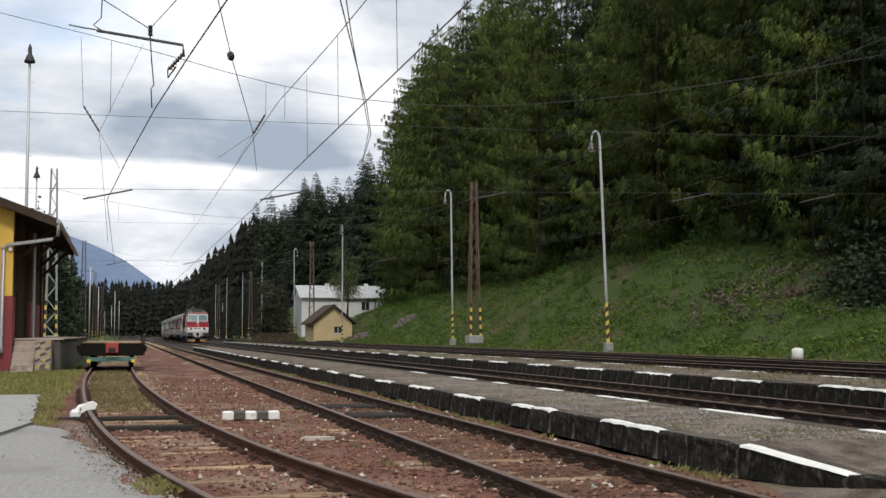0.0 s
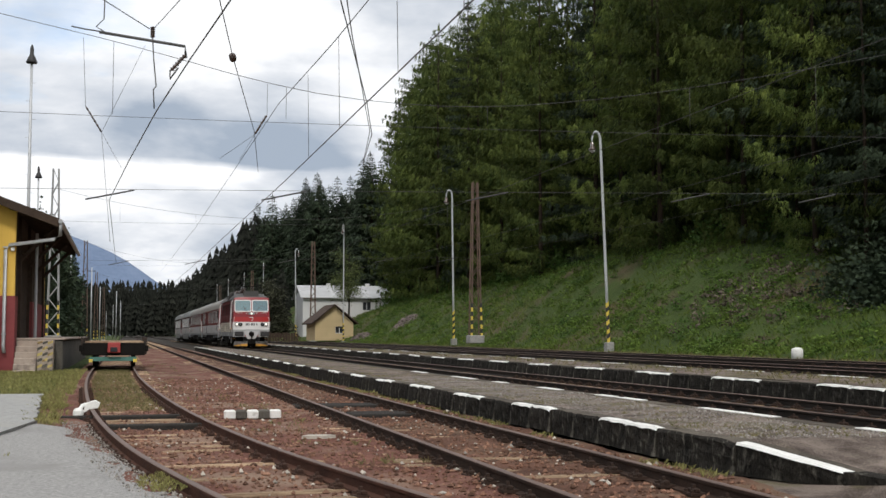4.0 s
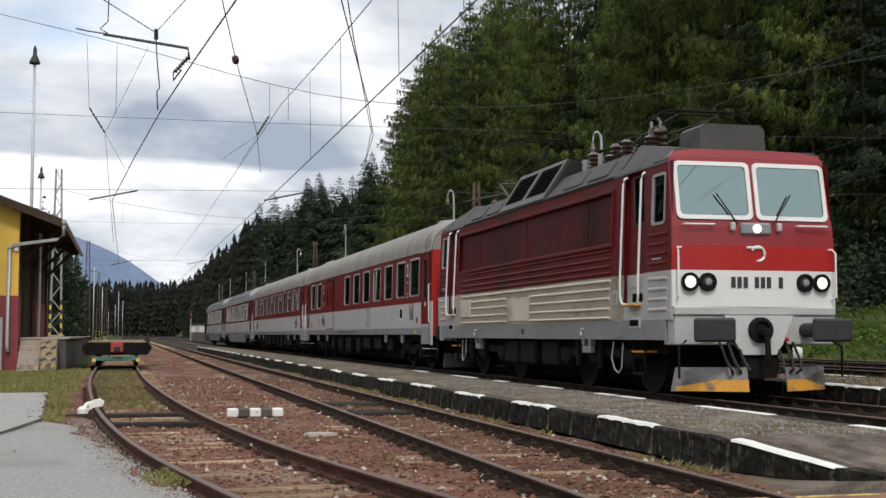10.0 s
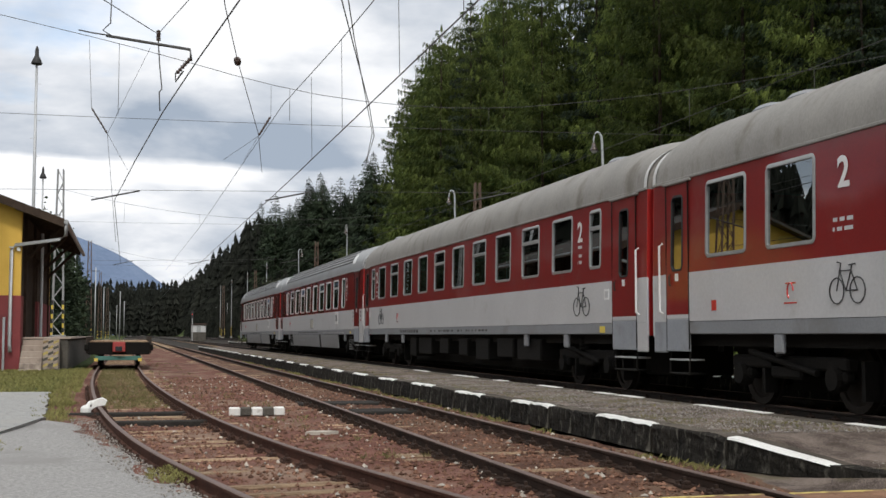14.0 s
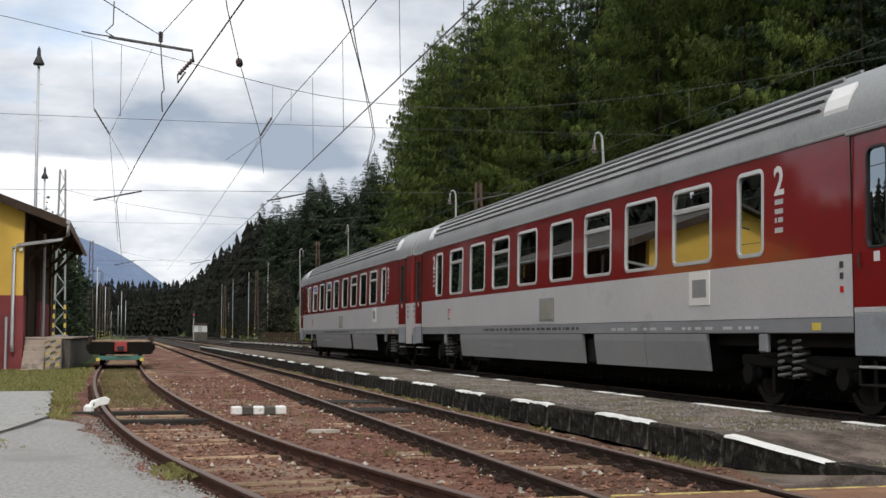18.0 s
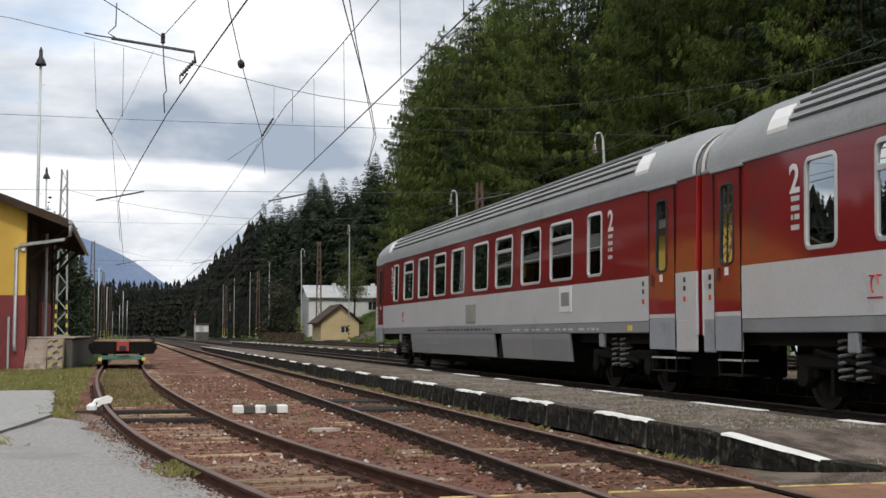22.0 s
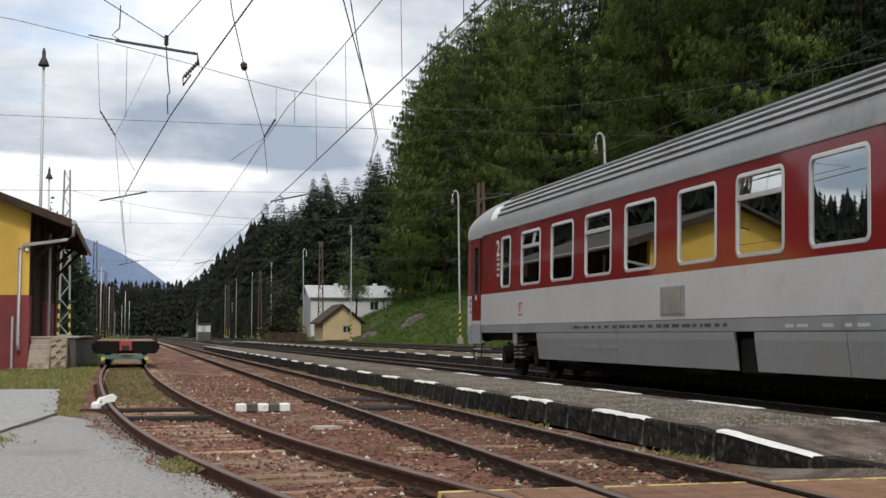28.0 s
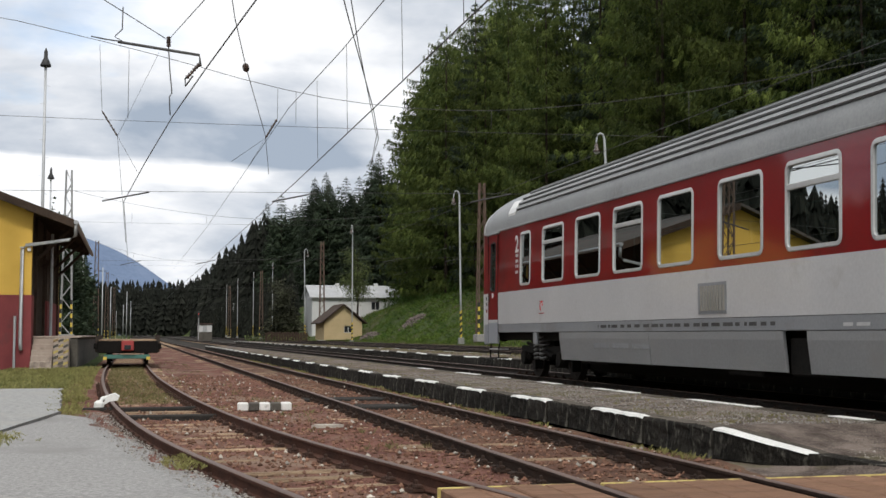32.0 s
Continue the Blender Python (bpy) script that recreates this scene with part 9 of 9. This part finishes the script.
        part("roof_insulator", mb, M_INSUL, roof)
        mb = Mesh()
        mb.tube([(x, y, 4.2 + h), (x * 0.8, y + 0.3, 4.28 + h), (x * 0.9, y + 0.7, 4.2 + h)], 0.02, 5)
        part("roof_cable", mb, M_UNDER, roof)
    mb = Mesh()
    mb.tube([(-0.5, 6.0, 4.34), (-0.5, 7.8, 4.34)], 0.13, 12)
    part("air_reservoir", mb, M_LROOF, roof, "grey roof air reservoir", smooth=True)
    rnd = random.Random(5)
    for k in range(20):
        y, x, h = 2.72 + 0.165 * k, rnd.uniform(-0.92, -0.2), rnd.uniform(0.36, 0.74) - 0.016 * k
        mb = Mesh()
        mb.lathe([(0.06, 0)] + [(0.07 + 0.06 * (j % 2), h * (j + 0.5) / 11) for j in range(10)] + [(0.05, h)], (x, y, 4.24), "z", 10)
        ins = part("large_insulator", mb, M_INSUL, roof, "tall ribbed dark insulator")
        mb = Mesh()
        mb.tube([(x, y, 4.24 + h), (x * 0.7, y + 0.25, 4.32 + h), (x * 0.5 - 0.2, y + 0.6, 4.20 + h)], 0.03, 6)
        part("conductor", mb, M_UNDER, ins)
    for y0, x0 in ((2.75, -0.55), (3.6, -0.70), (4.9, -0.6)):
        mb = Mesh()
        mb.box(x0 - 0.2, x0 + 0.25, y0, y0 + 0.5, 4.2, 4.55, 0, 0.04)
        part("switchgear_box", mb, M_UNDER, roof, "dark roof switchgear box")
    # tall arrester with a pale bent tube, beside the hood
    mb = Mesh()
    mb.lathe([(0.09, 0.0)] + [(0.10 + 0.06 * (j % 2), 0.03 + 0.045 * j) for j in range(10)] + [(0.06, 0.50), (0.05, 0.62)], (-0.62, 2.72, 4.25), "z", 12)
    ar = part("arrester", mb, M_INSUL, roof, "tall ribbed arrester")
    mb = Mesh()
    mb.tube([(-0.62, 2.72, 4.80), (-0.62, 2.72, 4.98), (-0.58, 2.72, 5.05), (-0.50, 2.72, 5.06), (-0.44, 2.72, 5.0), (-0.44, 2.72, 4.84)], 0.03, 8)
    part("bent_tube", mb, M_CGREY, ar, "pale bent tube")
    for x, y in ((-0.95, 5.3), (-0.97, 4.4)):
        mb = Mesh()
        mb.tube([(x, y, 4.30), (x, y, 4.62)], 0.055, 10)
        mb.tube([(x, y, 4.50), (x + 0.25, y + 0.05, 4.48)], 0.03, 8)
        part("roof_valve", mb, M_CGREY, roof, "pale roof valve")
    pantograph(roof, 3.7, 4.24, False, 1)
    pantograph(roof, 12.2, 4.24, True, 1)
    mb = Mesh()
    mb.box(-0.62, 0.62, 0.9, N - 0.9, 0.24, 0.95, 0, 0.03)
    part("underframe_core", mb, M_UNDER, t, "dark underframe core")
    # cab fronts
    for d, yb in ((-1, 0.0), (1, N)):
        f = lambda y: yb - d * y
        front = Mesh()
        rows = [(1.50, 0.02, 1.475), (2.095, 0.0, 1.475), (2.50, 0.01, 1.465), (2.80, 0.03, 1.455), (2.90, 0.045, 1.45), (3.98, 0.22, 1.405), (4.12, 0.27, 1.29)]
        mats = [1, 2, 0, 0, 0, 0]
        for (z0, y0, w0), (z1, y1, w1), mi in zip(rows, rows[1:], mats):
            bow = 0.05
            for xa, xb in ((-1, -0.5), (-0.5, 0), (0, 0.5), (0.5, 1)):
                g = lambda x, y: f(y + bow * x * x)
                front.poly([(xa * w0, g(xa, y0), z0), (xb * w0, g(xb, y0), z0), (xb * w1, g(xb, y1), z1), (xa * w1, g(xa, y1), z1)], mi)
            for s in (-1, 1):
                front.poly([(s * w0, f(y0 + bow), z0), (s * sw(z0), f(0.12 + y0), z0), (s * sw(min(z1, 3.92)), f(0.12 + y1), min(z1, 3.98)), (s * w1, f(y1 + bow), z1)], mi)
        fr = part("cab_front", front, [M_FRED, M_PWHITE, M_FRED2], t, "cab front in two reds over a white band")
        mb = Mesh()
        mb.prism([(-1.285, 4.115), (1.285, 4.115), (1.40, 3.95), (-1.40, 3.95)], min(f(0.33), f(0.95)), max(f(0.33), f(0.95)))
        part("brow", mb, M_LROOF, fr)
        # two windscreens in white surrounds
        for x0, x1 in ((-1.375, -0.03), (0.03, 1.375)):
            o = round_rect(x0, x1, 2.93, 3.90, 0.10)
            i = round_rect(x0 + 0.07, x1 - 0.07, 3.0, 3.83, 0.07)
            n = len(o)
            yy = lambda z, x: f(0.045 + (z - 2.90) * 0.165 + 0.05 * (x / 1.4) ** 2)
            mb = Mesh()
            v = [(x, yy(z, x) + d * 0.004, z) for x, z in o] + [(x, yy(z, x) + d * 0.035, z) for x, z in o] + [(x, yy(z, x) + d * 0.035, z) for x, z in i] + [(x, yy(z, x) + d * 0.005, z) for x, z in i]
            mb.raw(v, [(b * n + k, b * n + (k + 1) % n, (b + 1) * n + (k + 1) % n, (b + 1) * n + k) for b in range(3) for k in range(n)])
            ws = part("windscreen_surround", mb, M_PWHITE, fr, "white windscreen surround")
            mb = Mesh()
            mb.poly([(x, yy(z, x) + d * 0.012, z) for x, z in i])
            part("windscreen", mb, M_CABGLASS, ws, "pale green reflecting windscreen")
            mb = Mesh()
            xm = 0.55 * (x0 + x1)
            mb.tube([(xm * 0.42, yy(2.86, 0) + d * 0.03, 2.86), (xm * 0.42 + 0.35 * (-1 if x0 < 0 else 1), yy(3.35, 0) + d * 0.05, 3.36)], 0.014, 5)
            part("wiper", mb, M_RUBBER, ws, "black windscreen wiper")
            mb = Mesh()
            a = x0 + 0.08 if x0 < 0 else x1 - 0.62
            mb.tube([(a, f(0.04), 2.84), (a, f(-0.03), 2.84), (a + 0.54, f(-0.03), 2.84), (a + 0.54, f(0.04), 2.84)], 0.016, 6)
            part("front_handrail", mb, M_PWHITE, fr)
        # lamps
        for s in (-1, 1):
            for k, x in enumerate((1.19, 0.88)):
                mb = Mesh()
                mb.lathe([(0.15, 0.0), (0.15, d * 0.06), (0.11, d * 0.07), (0.10, d * 0.02)], (s * x, f(0.03), 1.90), "y", 20)
                lp = part("headlamp", mb, M_UNDER, fr, "round black headlamp")
                mb = Mesh()
                mb.lathe([(0.10, 0.0), (0.085, d * 0.012), (0.05, d * 0.025), (0.01, d * 0.03)], (s * x, f(0.03) + d * 0.04, 1.90), "y", 20)
                part("lens", mb, (M_LIT if d < 0 else M_REDLAMP) if k == 0 else M_HOLE, lp, "lit white lens" if k == 0 and d < 0 else "")
                if k == 1:
                    mb = Mesh()
                    mb.lathe([(0.055, 0.0), (0.055, d * 0.012), (0.02, d * 0.02)], (s * x, f(0.03) + d * 0.06, 1.90), "y", 14)
                    part("reflector", mb, M_CGREY, lp, "grey lamp reflector")
            mb = Mesh()
            mb.box(s * 0.42 - 0.04, s * 0.42 + 0.04, min(f(0.05), f(-0.05)), max(f(0.05), f(-0.05)), 2.74, 2.88, 0, 0.02)
            part("marker_lamp", mb, M_CWHITE, fr)
            mb = Mesh()
            mb.tube([(s * 1.40, f(0.05), 1.62), (s * 1.42, f(-0.06), 1.66), (s * 1.42, f(-0.06), 2.40), (s * 1.40, f(0.02), 2.46), (s * 1.33, f(0.02), 2.46)], 0.017, 6)
            part("corner_rail", mb, M_PWHITE, fr)
        mb = Mesh()
        mb.box(-0.27, 0.27, min(f(0.07), f(-0.03)), max(f(0.07), f(-0.03)), 2.68, 2.88, 0, 0.03)
        hl = part("top_lamp_housing", mb, M_CGREY, fr, "grey lamp housing")
        mb = Mesh()
        mb.lathe([(0.075, 0), (0.075, d * 0.02), (0.02, d * 0.03)], (0, f(-0.03), 2.78), "y", 20)
        part("lens", mb, M_LIT if d < 0 else M_CWHITE, hl, "lit top headlamp")
        mb = Mesh()
        mb.tube([(0.02 + 0.12 * math.cos(a), f(-0.012), 2.37 + 0.12 * math.sin(a)) for a in [radians(v) for v in range(-100, 170, 18)]], 0.022, 6)
        mb.tube([(-0.18, f(-0.012), 2.47), (0.08, f(-0.012), 2.47)], 0.022, 6)
        part("operator_mark", mb, M_PWHITE, fr, "white ring-shaped mark", fix=False)
        # the running number as plain bars
        for k, x in enumerate((-0.42, -0.31, -0.20, 0.0, 0.11, 0.22, 0.44)):
            mb = Mesh()
            mb.box(x - 0.038, x + 0.038, f(0.015 + 0.05 * (x / 1.47) ** 2) - 0.02, f(0.015 + 0.05 * (x / 1.47) ** 2) + 0.02, 1.81, 1.99, 0, 0.004)
            part("number_bar", mb, M_BLACK, fr)
        # buffer beam, buffers, coupling, ploughs
        mb = Mesh()
        mb.box(-1.46, 1.46, min(f(0.02), f(0.35)), max(f(0.02), f(0.35)), 1.36, 1.50, 0, 0.02)
        mb.box(-1.44, 1.44, min(f(0.06), f(0.5)), max(f(0.06), f(0.5)), 0.88, 1.37, 0, 0.02)
        bb = part("buffer_beam", mb, M_CABGREY, t, "dull light-grey buffer beam")
        for s in (-1, 1):
            mb = Mesh()
            mb.lathe([(0.12, 0.0), (0.12, d * 0.34), (0.08, d * 0.34), (0.08, d * 0.52)], (s * 0.90, f(0.06), 1.12), "y", 14)
            mb.box(s * 1.04 - 0.36, s * 1.04 + 0.36, min(f(-0.50), f(-0.58)), max(f(-0.50), f(-0.58)), 0.93, 1.31, 0, 0.05)
            part("buffer", mb, M_BUFFER, bb, "dark grey rectangular buffer")
            mb = Mesh()
            xi, xo = s * 0.34, s * 1.34
            mb.raw([(xo, f(0.25), 0.52), (xi, f(-0.25), 0.52), (xi, f(-0.32), 0.13), (xo + s * 0.06, f(0.30), 0.13), (xo, f(0.29), 0.52), (xi, f(-0.21), 0.52), (xi, f(-0.28), 0.13), (xo + s * 0.06, f(0.34), 0.13)],
                   [(0, 1, 2, 3), (4, 5, 6, 7), (0, 1, 5, 4), (2, 3, 7, 6), (0, 3, 7, 4), (1, 2, 6, 5)])
            pl = part("snow_plough", mb, M_PLOUGH, bb, "grey snow plough blade")
            mb = Mesh()
            g = lambda u, z: (xo + (xi - xo) * u + s * 0.06 * (1 - u) * (0.52 - z) / 0.39, f(0.255 - 0.52 * u - 0.0 - 0.05 * (0.52 - z) / 0.39 * (1 if u > 0.5 else -1)) + d * 0.012, z)
            mb.raw([g(0.55, 0.32), g(1, 0.32), g(1, 0.135), g(0.55, 0.135), g(0.05, 0.20), g(0.05, 0.135)], [(0, 1, 2, 3), (4, 0, 3, 5)])
            part("plough_paint", mb, M_ORANGE, pl, "worn orange paint")
            for q in (0.35, 0.52, 0.66):
                mb = Mesh()
                mb.tube([(s * q, f(0.05), 0.92), (s * q, f(-0.18), 0.62), (s * (q - 0.04), f(-0.28), 0.48), (s * (q - 0.1), f(-0.2), 0.42)], 0.026, 6)
                part("air_hose", mb, M_RUBBER, bb, "hanging black air hose")
            mb = Mesh()
            mb.tube([(s * 0.5, f(0.04), 1.0), (s * 0.5, f(-0.06), 0.96)], 0.035, 6)
            part("red_cock", mb, M_REDLAMP, bb)
            mb = Mesh()
            mb.tube([(s * 1.30, f(-0.05), 0.95), (s * 1.46, f(-0.12), 0.85), (s * 1.46, f(-0.12), 0.35)], 0.02, 6)
            part("corner_step_rail", mb, M_UNDER, bb)
        mb = Mesh()
        mb.prism([(-0.62, 1.36), (0.62, 1.36), (0.42, 0.90), (0.30, 0.72), (-0.30, 0.72), (-0.42, 0.90)], min(f(0.02), f(-0.06)), max(f(0.02), f(-0.06)))
        part("coupler_plate", mb, M_CWHITE, bb)
        mb = Mesh()
        mb.lathe([(0.21, 0.0), (0.21, d * 0.08), (0.15, d * 0.10), (0.13, d * 0.05)], (0, f(-0.06), 1.12), "y", 18)
        mb.box(-0.07, 0.07, min(f(-0.05), f(-0.36)), max(f(-0.05), f(-0.36)), 1.02, 1.14, 0, 0.02)
        mb.tube([(0, f(-0.30), 1.08), (0.0, f(-0.34), 0.62), (0, f(-0.30), 0.52)], 0.05, 8)
        mb.box(-0.34, 0.34, min(f(0.0), f(0.4)), max(f(0.0), f(0.4)), 0.34, 0.7)
        part("coupling", mb, M_UNDER, bb, "screw coupling and hook")
    # inside and below
    mb = Mesh()
    mb.box(-1.38, 1.38, 0.6, N - 0.6, 1.0, 1.30)
    mb.box(-1.30, 1.30, 2.1, 2.14, 1.3, 3.7)
    mb.box(-1.30, 1.30, N - 2.14, N - 2.1, 1.3, 3.7)
    mb.box(-1.1, 1.1, 0.55, 0.85, 1.9, 2.65)
    part("cab_interior", mb, M_INSIDE, t)
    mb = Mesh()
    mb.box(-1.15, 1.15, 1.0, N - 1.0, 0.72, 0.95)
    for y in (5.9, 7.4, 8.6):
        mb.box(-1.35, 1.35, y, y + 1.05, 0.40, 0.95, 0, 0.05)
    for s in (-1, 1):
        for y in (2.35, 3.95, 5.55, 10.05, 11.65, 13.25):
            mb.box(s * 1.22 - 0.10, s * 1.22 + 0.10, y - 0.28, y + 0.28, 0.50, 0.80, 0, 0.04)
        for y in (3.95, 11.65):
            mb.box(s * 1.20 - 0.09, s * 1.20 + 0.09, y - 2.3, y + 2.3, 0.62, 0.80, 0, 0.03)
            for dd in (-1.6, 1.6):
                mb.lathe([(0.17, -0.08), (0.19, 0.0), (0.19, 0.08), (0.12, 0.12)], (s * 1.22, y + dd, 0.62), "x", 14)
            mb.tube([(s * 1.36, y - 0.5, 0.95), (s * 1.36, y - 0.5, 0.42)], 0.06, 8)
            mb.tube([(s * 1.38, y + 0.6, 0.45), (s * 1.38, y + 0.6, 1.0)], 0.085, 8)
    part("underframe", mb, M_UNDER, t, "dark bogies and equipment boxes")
    for y in (2.35, 5.55, 10.05, 13.25):
        wheelset(t, y, 0.625)
    return t


def panel_loco(mb, s, sw, holes, y0, y1, z0, z1):
    cuts = sorted({y0, y1, *[v for h in holes for v in h[:2]]})
    for a, b in zip(cuts, cuts[1:]):
        mid, zs = 0.5 * (a + b), [(z0, z1)]
        for ya, yb, za, zb in holes:
            if ya < mid < yb:
                zs = [(z0, za), (zb, z1)]
        for p, q in zs:
            mb.poly([(s * sw(p), a, p), (s * sw(p), b, p), (s * sw(q), b, q), (s * sw(q), a, q)])


LOCO = locomotive(0)
TRAIN = [(LOCO, 0.0)]
for kind, text, at in (("baggage", "older red and light-grey coach with a baggage door and bicycle sign", 16.45),
                       ("saloon", "red and light-grey saloon coach with a smooth grimy roof", 42.9),
                       ("modern", "red and light-grey coach with grey skirts and ribbed roof, in mid-train", 69.3),
                       ("modern", "red and light-grey coach with grey skirts, last of the train", 95.7)):
    TRAIN.append((coach(text, kind, 0), at))

# ---------------------------------------------------------------- motion of the train
RUN = [(0, 175.0), (1.5, 145.6), (3, 118.4), (4.5, 93.6), (6, 71.0), (7, 56.7), (8, 43.2), (9, 30.3), (9.5, 24.2), (10, 18.5), (11, 7.6), (12, -2.8), (13, -13.4), (14, -23.3), (15.5, -37.6), (17, -50.5),
       (18, -57.8), (19, -64.1), (20.5, -72.1), (22, -78.1), (23, -81.3), (25, -86.6), (26.5, -89.0), (28, -90.6), (30, -91.6), (32, -92.1)]


def run_at(t):
    """Smooth way of the train along its track."""
    k = next((i for i in range(len(RUN) - 1) if t <= RUN[i + 1][0]), len(RUN) - 2)
    (t0, a), (t1, b) = RUN[k], RUN[k + 1]
    g = lambda i: (RUN[min(i + 1, len(RUN) - 1)][1] - RUN[max(i - 1, 0)][1]) / (RUN[min(i + 1, len(RUN) - 1)][0] - RUN[max(i - 1, 0)][0])
    h, u = t1 - t0, (t - t0) / (t1 - t0)
    return a * (1 + 2 * u) * (1 - u) ** 2 + g(k) * h * u * (1 - u) ** 2 + b * u * u * (3 - 2 * u) + g(k + 1) * h * u * u * (u - 1)


def motions():
    for ob, off in TRAIN:
        walk(ob, [(0.5 * i, Matrix.Translation((TX, run_at(0.5 * i) + off, TZ))) for i in range(65)])
    for ob, (x, y, z), r in WHEELS:
        rows, last = [], None
        steps = 961
        for i in range(steps):
            t = 32.0 * i / (steps - 1)
            a = run_at(t) / r
            if last is None or abs(a - last) > 1.15 or i == steps - 1:
                rows.append((t, Matrix.Translation((x, y, z)) @ Matrix.Rotation(-a, 4, "X")))
                last = a
        walk(ob, rows)


motions()
